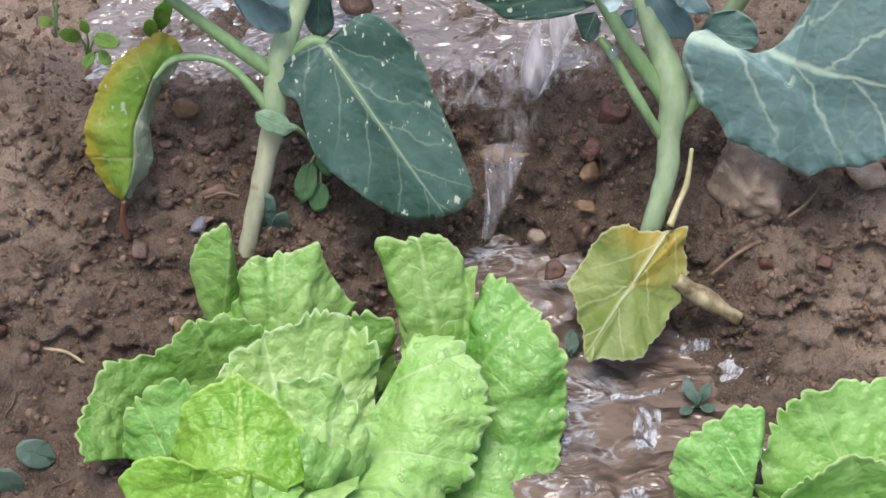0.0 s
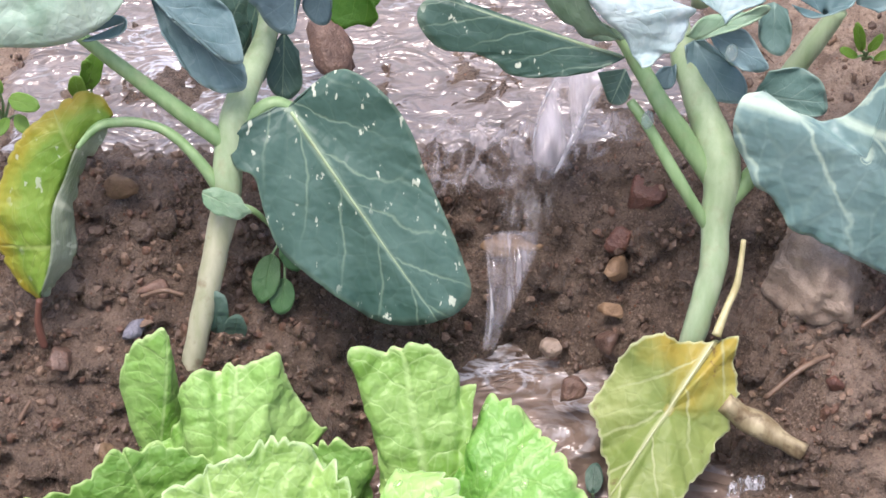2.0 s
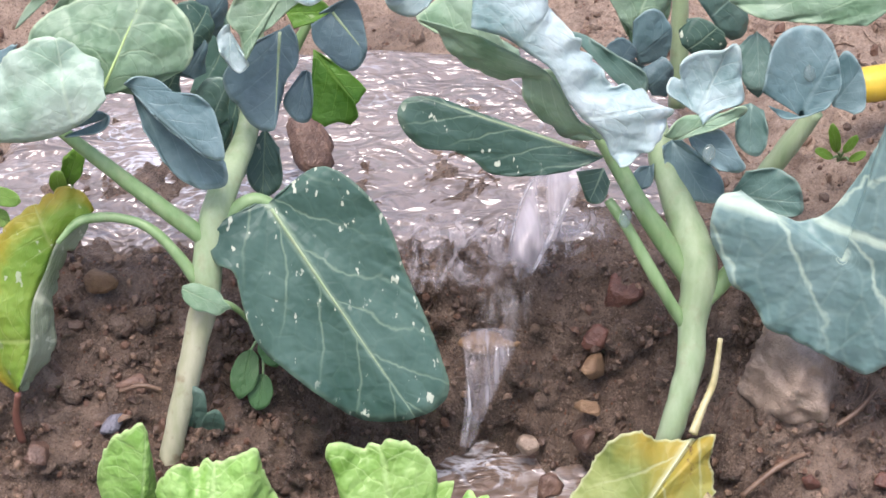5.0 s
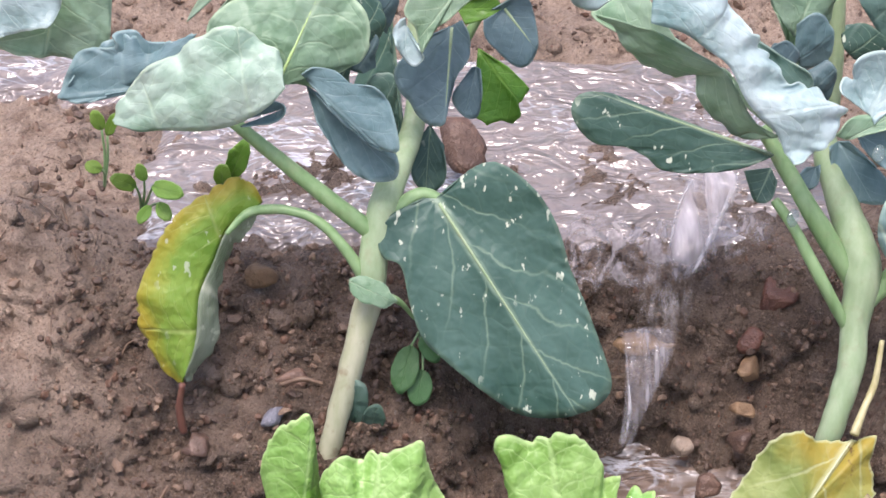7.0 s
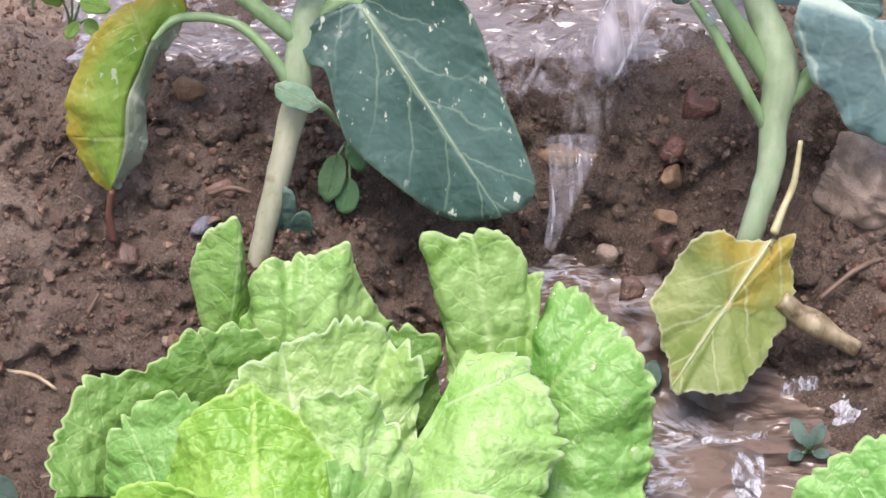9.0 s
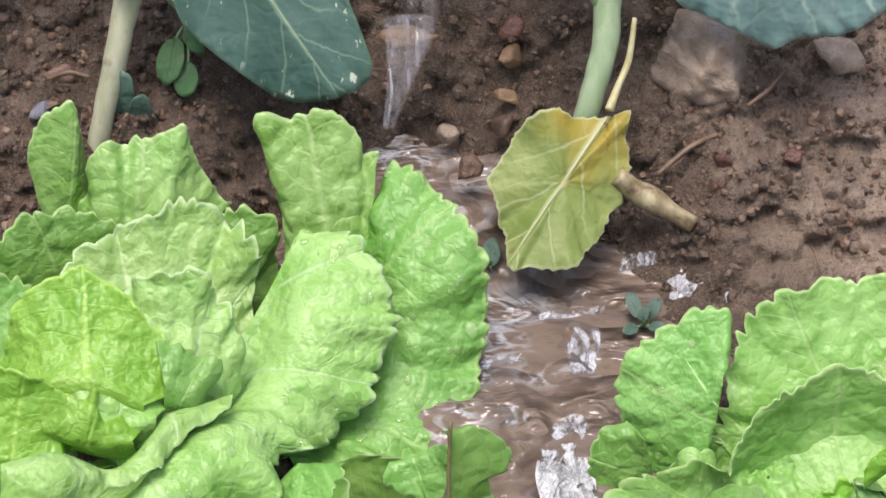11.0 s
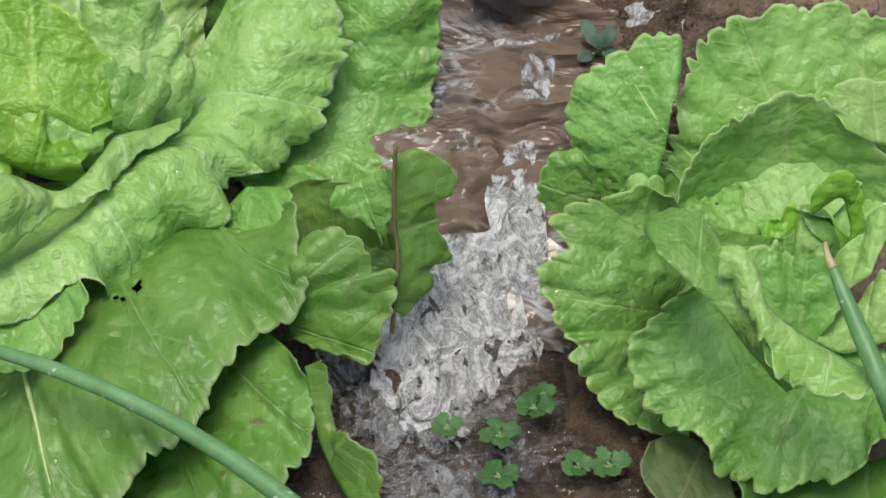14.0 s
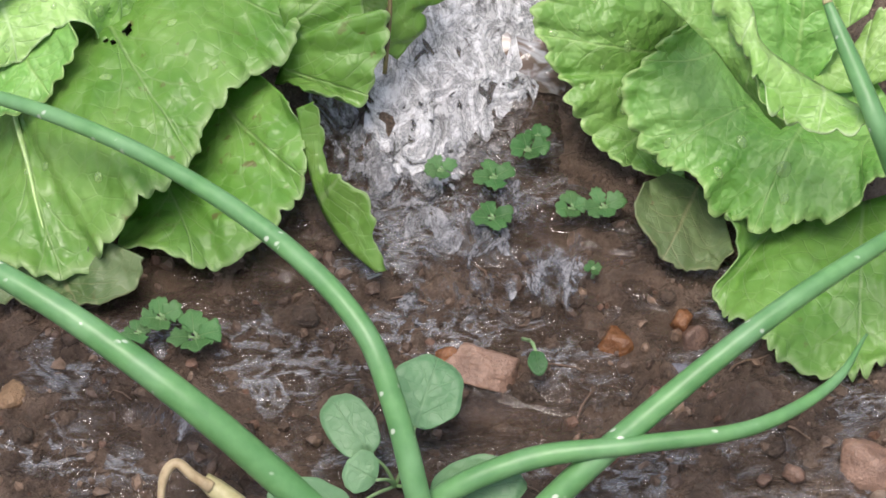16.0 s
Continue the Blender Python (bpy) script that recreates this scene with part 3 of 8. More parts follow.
def tube(name, points, radii, material, parent=None, sides=12, steps=8, rough=0.0, label="", seed=0, flat=1.0):
    """Tapered round stalk along a smooth line; its ends are closed."""
    line = spline([(*p, r) for p, r in zip(points, radii)], steps)
    verts, uvs, faces = [], [], []
    up = Vector((0.3, -0.8, 0.5))
    for i, q in enumerate(line):
        a = Vector(line[max(i - 1, 0)][:3])
        b = Vector(line[min(i + 1, len(line) - 1)][:3])
        d = (b - a).normalized()
        x = d.cross(up).normalized()
        y = x.cross(d)
        for k in range(sides):
            t = 2 * math.pi * k / sides
            r = q[3] * (1 + rough * noise.noise(Vector((q[0] * 90 + seed, q[2] * 90 + math.cos(t), q[1] * 90 + math.sin(t)))))
            verts.append(Vector(q[:3]) + x * (r * math.cos(t)) + y * (r * flat * math.sin(t)))
            uvs.append((k / sides, i / len(line)))
    for i in range(len(line) - 1):
        for k in range(sides):
            k2 = (k + 1) % sides
            faces.append((i * sides + k, i * sides + k2, (i + 1) * sides + k2, (i + 1) * sides + k))
    faces.append(tuple(range(sides - 1, -1, -1)))
    faces.append(tuple((len(line) - 1) * sides + k for k in range(sides)))
    ob = mesh_object(name, verts, faces, material, uvs, parent)
    if label:
        tagged(ob, label)
    return ob


def smooth(v, lo, hi):
    t = min(1.0, max(0.0, (v - lo) / (hi - lo)))
    return t * t * (3 - 2 * t)


DROP_MESH = drop_mesh()


# ---------------------------------------------------------------- ground
def foot_line(x):
    return 0.965 - 0.09 * smooth(x, -0.05, -0.13) - 0.075 * smooth(x, 0.12, 0.19) + 0.022 * smooth(x, -0.04, -0.01) * smooth(x, 0.095, 0.065) + 0.008 * noise.noise(Vector((x * 25, 3.0, 0)))


def ground_height(x, y):
    near = 1.0 if abs(x) < 1.0 and -0.5 < y < 2.5 else 0.0
    wob = 0.012 * noise.noise(Vector((x * 14, y * 9, 5.0))) if near else 0.0
    foot = foot_line(x)
    top = 1.055 + 0.01 * noise.noise(Vector((x * 18, 9.0, 0)))
    yy = y + wob
    z = -0.055 - 0.02 * smooth(yy, 0.66, 0.45) - 0.03 * smooth(yy, 0.45, 0.0)
    z += 0.055 * smooth(yy, 0.66, 0.82)
    bank = min(1.0, max(0.0, (yy - foot) / (top - foot)))
    z += 0.118 * (bank * 0.75 + 0.25 * bank * bank * (3 - 2 * bank))
    z += 0.02 * smooth(yy, 1.25, 1.5) + 0.12 * smooth(yy, 1.5, 12.0)
    pool = smooth(x, -0.06, -0.02) * smooth(x, 0.16, 0.10) * smooth(yy, 0.74, 0.80) * smooth(yy, foot + 0.005, foot - 0.03)
    z -= 0.018 * pool
    mound = smooth(x, -0.24, -0.33) * smooth(yy, 0.75, 1.0) * smooth(yy, 1.13, 1.04)
    z += 0.035 * mound * (1 - 0.6 * smooth(yy, 1.1, 1.3))
    z += 0.02 * smooth(x, 0.16, 0.26) * smooth(yy, 1.05, 1.15)
    push = 0.0
    if near:
        p = Vector((x, y, z * 1.2))
        rough = 1.0 - 0.75 * pool
        clod = 0.010 * noise.noise(p * 24) + 0.0085 * (0.5 - abs(noise.noise(p * 52 + Vector((3, 1, 2))))) + 0.0045 * noise.noise(p * 110 + Vector((7, 3, 1)))
        grain = 0.0030 * abs(noise.noise(p * 230)) + 0.0013 * noise.noise(p * 430)
        steep = smooth(bank, 0.0, 0.15) * smooth(bank, 1.0, 0.9)
        z += rough * (clod * (0.75 - 0.4 * steep) + grain) - 0.003
        push = rough * steep * (clod * 1.5 + grain)
    return y - push, z


def graded(lo, hi, step, far_lo, far_hi):
    mid = list(np.arange(lo, hi + step / 2, step))
    out, d, v = [], step, hi
    while v < far_hi:
        d *= 1.35
        v += d
        out.append(v)
    back, d, v = [], step, lo
    while v > far_lo:
        d *= 1.35
        v -= d
        back.append(v)
    return back[::-1] + mid + out


def build_ground():
    xs = graded(-0.36, 0.36, 0.0023, -150, 150)
    ys = graded(0.44, 1.45, 0.0023, -150, 150)
    verts = [(x, *ground_height(x, y)) for y in ys for x in xs]
    w = len(xs)
    faces = [(j * w + i, j * w + i + 1, (j + 1) * w + i + 1, (j + 1) * w + i) for j in range(len(ys) - 1) for i in range(w - 1)]
    ob = mesh_object("ground", verts, faces, SOIL)
    return tagged(ob, "wet brown garden soil with a bank and a furrow", "soil", kind="structure")


build_ground()


def water_sheet(name, x0, x1, y0, y1, height, material, label, step=0.004, inside=None):
    nx, ny = int((x1 - x0) / step) + 1, int((y1 - y0) / step) + 1
    verts = [(x0 + i * step, y0 + j * step, height(x0 + i * step, y0 + j * step)) for j in range(ny) for i in range(nx)]
    faces = []
    for j in range(ny - 1):
        for i in range(nx - 1):
            x, y = x0 + (i + 0.5) * step, y0 + (j + 0.5) * step
            if inside is None or inside(x, y):
                faces.append((j * nx + i, j * nx + i + 1, (j + 1) * nx + i + 1, (j + 1) * nx + i))
    ob = mesh_object(name, verts, faces, material)
    return tagged(ob, label, "water", kind="structure")


def channel(y):
    """Middle and half width of the run between the lettuces."""
    return (float(np.interp(y, (0.5, 0.62, 0.66, 0.70, 0.76, 0.80, 0.84), (0.06, 0.048, 0.052, 0.062, 0.085, 0.09, 0.09))),
            float(np.interp(y, (0.5, 0.62, 0.66, 0.70, 0.76, 0.80, 0.84), (0.30, 0.10, 0.050, 0.044, 0.040, 0.055, 0.12))))


def pool_level(x, y):
    mid, half = channel(y)
    fall = -0.052 - 0.02 * smooth(y, 0.66, 0.45) + 0.050 * smooth(y, 0.66, 0.80)
    fall += 0.0025 * noise.noise(Vector((x * 75, y * 45, 2))) * smooth(y, 0.86, 0.80)
    z = fall + 0.0012 * noise.noise(Vector((x * 60, y * 60, 2)))
    z -= 0.0030 * smooth(y, 0.64, 0.58)
    z += 0.032 * smooth(y, 0.89, 0.98) * smooth(x, -0.06, -0.02) * smooth(x, 0.13, 0.08)
    if y < 0.86:
        z -= 0.035 * smooth(abs(x - mid), half, half + 0.035) * smooth(y, 0.86, 0.80)
    return z


def stream_level(x, y):
    z = 0.1185 + 0.010 * (y - 1.05) / 0.3 + 0.0012 * noise.noise(Vector((x * 70, y * 70, 2)))
    z -= 0.035 * smooth(y + 0.012 * noise.noise(Vector((x * 40, 0, 1))), 1.085, 1.05)
    z -= 0.05 * smooth(y + 0.03 * noise.noise(Vector((x * 12, 0, 4))), 1.27, 1.33)
    return z - 0.05 * smooth(x + 0.05 * noise.noise(Vector((y * 14, 0, 8))), -0.255, -0.32) * smooth(y, 1.26, 1.16) - 0.05 * smooth(x, -0.42, -0.47) - 0.05 * smooth(x, 0.13, 0.17)


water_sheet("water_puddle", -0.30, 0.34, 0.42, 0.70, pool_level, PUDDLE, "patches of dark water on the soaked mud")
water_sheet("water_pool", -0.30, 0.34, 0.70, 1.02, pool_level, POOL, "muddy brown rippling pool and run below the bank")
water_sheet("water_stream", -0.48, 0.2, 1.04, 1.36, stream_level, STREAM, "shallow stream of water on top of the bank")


def ribbon(name, points, widths, material, label, across=10, steps=10, bulge=0.15, lumps=0.0, fade=0.25):
    """A tongue of running water along a line; it thins out towards its rims."""
    line = spline([(*p, w) for p, w in zip(points, widths)], steps)
    verts, rims, faces = [], [], []
    for i, q in enumerate(line):
        a, c = Vector(line[max(i - 1, 0)][:3]), Vector(line[min(i + 1, len(line) - 1)][:3])
        d = (c - a).normalized()
        x = d.cross(Vector((0, -0.6, 0.8))).normalized()
        up = x.cross(d)
        ends = min(1.0, min(i, len(line) - 1 - i) / (fade * len(line)))
        for k in range(across + 1):
            s = 2 * k / across - 1
            p = Vector(q[:3]) + x * (s * q[3] / 2)
            h = bulge * q[3] * (1 - s * s)
            if lumps:
                h += lumps * noise.noise(Vector((p.x * 110, p.y * 60, p.z * 60))) + 0.5 * lumps * noise.noise(Vector((p.x * 260, p.y * 140, 3)))
            verts.append(p + up * h)
            rims.append(ends * min(1.0, (1 - abs(s)) * 3 + 0.25 * (1 - fade)))
    w = across + 1
    for i in range(len(line) - 1):
        for k in range(across):
            faces.append((i * w + k, i * w + k + 1, (i + 1) * w + k + 1, (i + 1) * w + k))
    ob = mesh_object(name, verts, faces, material)
    rim = ob.data.attributes.new("rim", "FLOAT", "POINT")
    rim.data.foreach_set("value", rims)
    return tagged(ob, label, "water", kind="structure")


ribbon("water_chute", [(0.0622, 1.1000, 0.1569), (0.0553, 1.0720, 0.1567), (0.0463, 1.0480, 0.1490), (0.0361, 1.0260, 0.1369)], [0.0250, 0.0280, 0.0250, 0.0170], CHUTE,
       "clear tongue of water pouring over the bank edge", fade=0.05, bulge=0.12)
# Narrow white strips laid on for highlights along the water's edges.
ribbon("water_edge_glint", [(0.0689, 1.0680, 0.1628), (0.0602, 1.0500, 0.1584), (0.0518, 1.0340, 0.1494), (0.0433, 1.0200, 0.1386)], [0.0060, 0.0027, 0.0027, 0.0018], EDGE, "highlight on the edge of the pouring water, laid on as a white strip", across=6, fade=0.05, bulge=0.4)
ribbon("water_edge_glint", [(0.0469, 1.0780, 0.1636), (0.0375, 1.0600, 0.1555), (0.0317, 1.0350, 0.1434)], [0.0015, 0.0015, 0.0012], EDGE, "thin highlight on the edge of the pouring water, laid on as a white strip", across=6, fade=0.1, bulge=0.4)
ribbon("water_film", [(-0.0284, 1.0520, 0.1281), (-0.0011, 1.0500, 0.1331), (0.0259, 1.0420, 0.1379), (0.0617, 1.0440, 0.1481), (0.0920, 1.0500, 0.1495)], [0.0450, 0.0450, 0.0390, 0.0270, 0.0180], WET, "water spilling over the bank edge, its glints painted as pale streaks", across=30, steps=12, bulge=0.02, lumps=0.004, fade=0.1)
ribbon("water_film", [(0.0360, 1.0260, 0.1387), (0.0301, 1.0180, 0.1262), (0.0227, 1.0080, 0.1107)], [0.0210, 0.0300, 0.0330], FILM, "thin film of water on the wet bank")
ribbon("water_fall", [(0.0203, 1.0080, 0.1107), (0.0205, 0.9980, 0.1077), (0.0172, 0.9840, 0.0961), (0.0122, 0.9720, 0.0793), (0.0084, 0.9660, 0.0652)], [0.0294, 0.0276, 0.0186, 0.0102, 0.0066], FALL,
       "thin waterfall dropping from a flat stone into the pool", fade=0.04, bulge=0.1)
ribbon("water_edge_glint", [(0.0084, 0.9980, 0.1077), (0.0101, 0.9820, 0.0939), (0.0107, 0.9720, 0.0830), (0.0086, 0.9640, 0.0698)], [0.0012, 0.0015, 0.0024, 0.0015], EDGE, "highlight on the edge of the thin waterfall, laid on as a white strip", across=6, fade=0.2, bulge=0.4)
ribbon("water_foam_glint", [(0.090, 0.784, -0.0012), (0.090, 0.768, -0.0060), (0.091, 0.750, -0.0139), (0.083, 0.736, -0.0213), (0.068, 0.722, -0.0287), (0.061, 0.707, -0.0365), (0.052, 0.688, -0.0443), (0.044, 0.670, -0.0488), (0.038, 0.645, -0.0498)],
       [0.020, 0.029, 0.029, 0.052, 0.074, 0.082, 0.073, 0.056, 0.039], FOAM, "white foaming water between the two lettuces", across=90, steps=20, bulge=0.03, lumps=0.0022, fade=0.12)
# Pale streaks paint this dark water's small glints into the colour.
ribbon("water_foam_glint", [(0.049, 0.676, -0.0489), (0.048, 0.649, -0.0510), (0.055, 0.622, -0.0526), (0.064, 0.596, -0.0552), (0.068, 0.572, -0.0584)],
       [0.054, 0.069, 0.086, 0.107, 0.106], STREAKS, "thin water streaking over the mud, its glints painted pale", across=70, steps=14, bulge=0.005, lumps=0.003, fade=0.25)
# Highlights on the glassy bubbles are painted in as pale foam.
ribbon("water_foam_glint", [(0.005, 0.706, -0.0362), (0.003, 0.694, -0.0415), (0.005, 0.677, -0.0470), (0.016, 0.657, -0.0490), (0.029, 0.632, -0.0500)], [0.016, 0.024, 0.027, 0.029, 0.031], SPLASH, "glassy splashing water beside the lettuce leaves, its highlights painted pale", across=40, steps=14, bulge=0.05, lumps=0.004, fade=0.2)
ribbon("water_foam_glint", [(0.0334, 0.6700, -0.0483), (0.0328, 0.6488, -0.0492), (0.0402, 0.6297, -0.0501), (0.0579, 0.6178, -0.0511), (0.0835, 0.6139, -0.0515)], [0.030, 0.036, 0.034, 0.026, 0.016], SPLASH, "thin foam curling off the run over the mud", across=40, steps=12, bulge=0.01, lumps=0.002, fade=0.3)


# White sheets added where the pool reflects the sky; shaped and coloured as foam.
def sky_glint(points, widths):
    ribbon("water_foam_glint", points, widths, SHEEN, "sky reflection on the muddy pool, laid on as thin white foam", across=16, steps=12, bulge=0.015, lumps=0.001, fade=0.3)


sky_glint([(0.1294, 0.9276, -0.0000), (0.1543, 0.9300, 0.0000), (0.1787, 0.8996, 0.0000), (0.2051, 0.8920, 0.0000)], [0.0090, 0.0150, 0.0180, 0.0150])
sky_glint([(0.0532, 0.8070, -0.0010), (0.0658, 0.8012, -0.0010), (0.0796, 0.7950, -0.0010)], [0.0120, 0.0180, 0.0090])
sky_glint([(0.1123, 0.8796, -0.0010), (0.1079, 0.8583, -0.0010), (0.1031, 0.8308, -0.0010)], [0.0150, 0.0180, 0.0075])
sky_glint([(0.0499, 0.8359, -0.0010), (0.0619, 0.8472, -0.0010), (0.0797, 0.8530, -0.0010)], [0.0075, 0.0120, 0.0060])
sky_glint([(0.0843, 0.8847, -0.0010), (0.1024, 0.8879, -0.0010), (0.1222, 0.8916, -0.0010)], [0.0054, 0.0096, 0.0045])
sky_glint([(0.0850, 0.7915, -0.0010), (0.0966, 0.7957, -0.0010), (0.1046, 0.7891, -0.0010)], [0.0090, 0.0150, 0.0075])
sky_glint([(0.1530, 0.8987, -0.0010), (0.1706, 0.9084, -0.0010), (0.1826, 0.9059, -0.0010)], [0.0045, 0.0075, 0.0060])
# Two glints on the mud, added as small pale strips.
ribbon("water_foam_glint", [(0.0886, 0.5858, -0.0520), (0.1023, 0.5812, -0.0530), (0.1170, 0.5750, -0.0540)], [0.0075, 0.0135, 0.0075], STREAKS, "small swirl of glint on the wet mud, laid on as pale foam", across=16, steps=12, bulge=0.02, lumps=0.0015, fade=0.3)
ribbon("water_foam_glint", [(-0.0731, 0.5276, -0.0600), (-0.0605, 0.5150, -0.0600), (-0.0460, 0.5093, -0.0610)], [0.0075, 0.0135, 0.0075], STREAKS, "small swirl of glint on the wet mud, laid on as pale foam", across=16, steps=12, bulge=0.02, lumps=0.0015, fade=0.3)


# ---------------------------------------------------------------- lettuces
def crinkled_leaf(base, guides, bulge, material, parent, seed, ruffle=0.0032, scallop=0.0023, wave=0.012, lip=0.0, rib=0.0, drops=0, rings=18, tip=None, pucker=1.0, rib_material=None, stalk=None):
    """A lettuce leaf spread from its base to a margin led through a few guides, puckered, scalloped and wavy.
    bulge: arch towards the light (or a hollow, below zero) in parts of its length; lip: how far the margin rolls outwards."""
    rng = random.Random(seed * 31 + 7)
    base = Vector(base)
    line = [Vector(p) for p in spline(guides, 12)]
    walked = [0.0]
    for a, b in zip(line, line[1:]):
        walked.append(walked[-1] + (b - a).length)
    around = max(60, int(walked[-1] / 0.0017))
    at = np.linspace(0, walked[-1], around)
    rim_line = [Vector([float(np.interp(d, walked, [p[k] for p in line])) for k in range(3)]) for d in at]
    face = Vector((0, 0, 0))
    for a, b in zip(rim_line, rim_line[1:]):
        face += (a - base).cross(b - base)
    face.normalize()
    if face.dot(Vector((0, -0.65, 0.75))) < 0:
        face = -face
    mid = rim_line[int(around * (0.5 if tip is None else tip))]
    origin = Vector(stalk) if stalk else base
    ya = (mid - origin)
    length = ya.length
    ya.normalize()
    xa = ya.cross(face).normalized()
    wide = max(abs((p - base).dot(xa)) for p in rim_line) * 2
    far = max((p - base).length for p in rim_line)
    sx = rng.uniform(0, 40)

    def solid(r, k):
        m = rim_line[k]
        out = m - base
        reach = out.length
        d = at[k]
        turn = d / wave + 0.9 * noise.noise(Vector((d * 45, sx, 0))) + 0.5 * noise.noise(Vector((d * 140, sx, 3)))
        tooth = 1.5 * scallop * (0.5 - abs(math.sin(math.pi * turn))) * max(0.15, 0.75 + 1.3 * noise.noise(Vector((d * 60, 5, sx))))
        tooth += 0.8 * scallop * noise.noise(Vector((d * 38, 1, sx)))
        p = base + out * (r * (1 + tooth * r ** 9 / max(reach, 0.01)))
        h = bulge * reach * math.sin(math.pi * r ** 0.85)
        h -= lip * max(0.0, (r - 0.72) / 0.28) ** 2
        h += 1.5 * ruffle * r ** 8 * (1.6 * noise.noise(Vector((d * 62, sx, 7))) + 0.9 * noise.noise(Vector((d * 150, sx, 9))))
        q = p * 1.0 + Vector((sx, 0, 0))
        near = min(1.0, 2.2 * r) * pucker
        h += near * (0.0030 * noise.noise(q * 26) + 0.0013 * noise.noise(q * 55))
        flat = p - origin
        p = p + face * h
        if p.z < 0.03:
            p.z = max(p.z, ground_height(p.x, p.y)[1] + 0.004 + 0.006 * r)
        return p, (0.5 + flat.dot(xa) / wide, flat.dot(ya) / length)

    verts, uvs, rims, faces = [base], [(0.5, 0.0)], [0.0], []
    for i in range(1, rings + 1):
        r = (i / rings) ** 0.8
        for k in range(around):
            p, uv = solid(r, k)
            verts.append(p), uvs.append(uv), rims.append(r)
    for k in range(around - 1):
        faces.append((0, 1 + k + 1, 1 + k))
        for i in range(rings - 1):
            q, w = 1 + i * around, 1 + (i + 1) * around
            faces.append((q + k, q + k + 1, w + k + 1, w + k))
    ob = mesh_object("leaf", verts, faces, material, uvs, parent)
    rim = ob.data.attributes.new("rim", "FLOAT", "POINT")
    rim.data.foreach_set("value", rims)
    s = ob.modifiers.new("thickness", "SOLIDIFY")
    s.thickness, s.offset = 0.0008, 0.0
    if rib:
        k = int(around * (0.5 if tip is None else tip))
        steps = (0.02, 0.2, 0.4, 0.6, 0.75, 0.88)
        tube("midrib", [origin.lerp(mid, q) + face * rib * 0.6 for q in steps] if stalk else [solid(q, k)[0] + face * rib * 0.25 for q in steps], [rib, rib * 0.85, rib * 0.65, rib * 0.45, rib * 0.3, rib * 0.12], rib_material or LETTUCE_RIB, ob, sides=8, steps=4)
    for _ in range(drops):
        q, k = rng.uniform(0.4, 0.94), rng.randrange(2, around - 4)
        c, e, f = solid(q, k)[0], solid(min(1, q + 0.03), k)[0], solid(q, k + 2)[0]
        normal = (f - c).cross(e - c).normalized()
        if normal.dot(face) < 0:
            normal = -normal
        drop = new("water_drop", DROP_MESH)
        size = rng.uniform(0.0006, 0.0017) * (1.7 if rng.random() < 0.14 else 1.0)
        drop.parent, drop.matrix_parent_inverse = ob, ob.matrix_world.inverted()
        drop.matrix_world = Matrix.Translation(c + normal * 0.0004) @ normal.to_track_quat("Z", "Y").to_matrix().to_4x4() @ Matrix.Diagonal((size * rng.uniform(0.8, 1.3), size, size * 0.5, 1))
    return ob


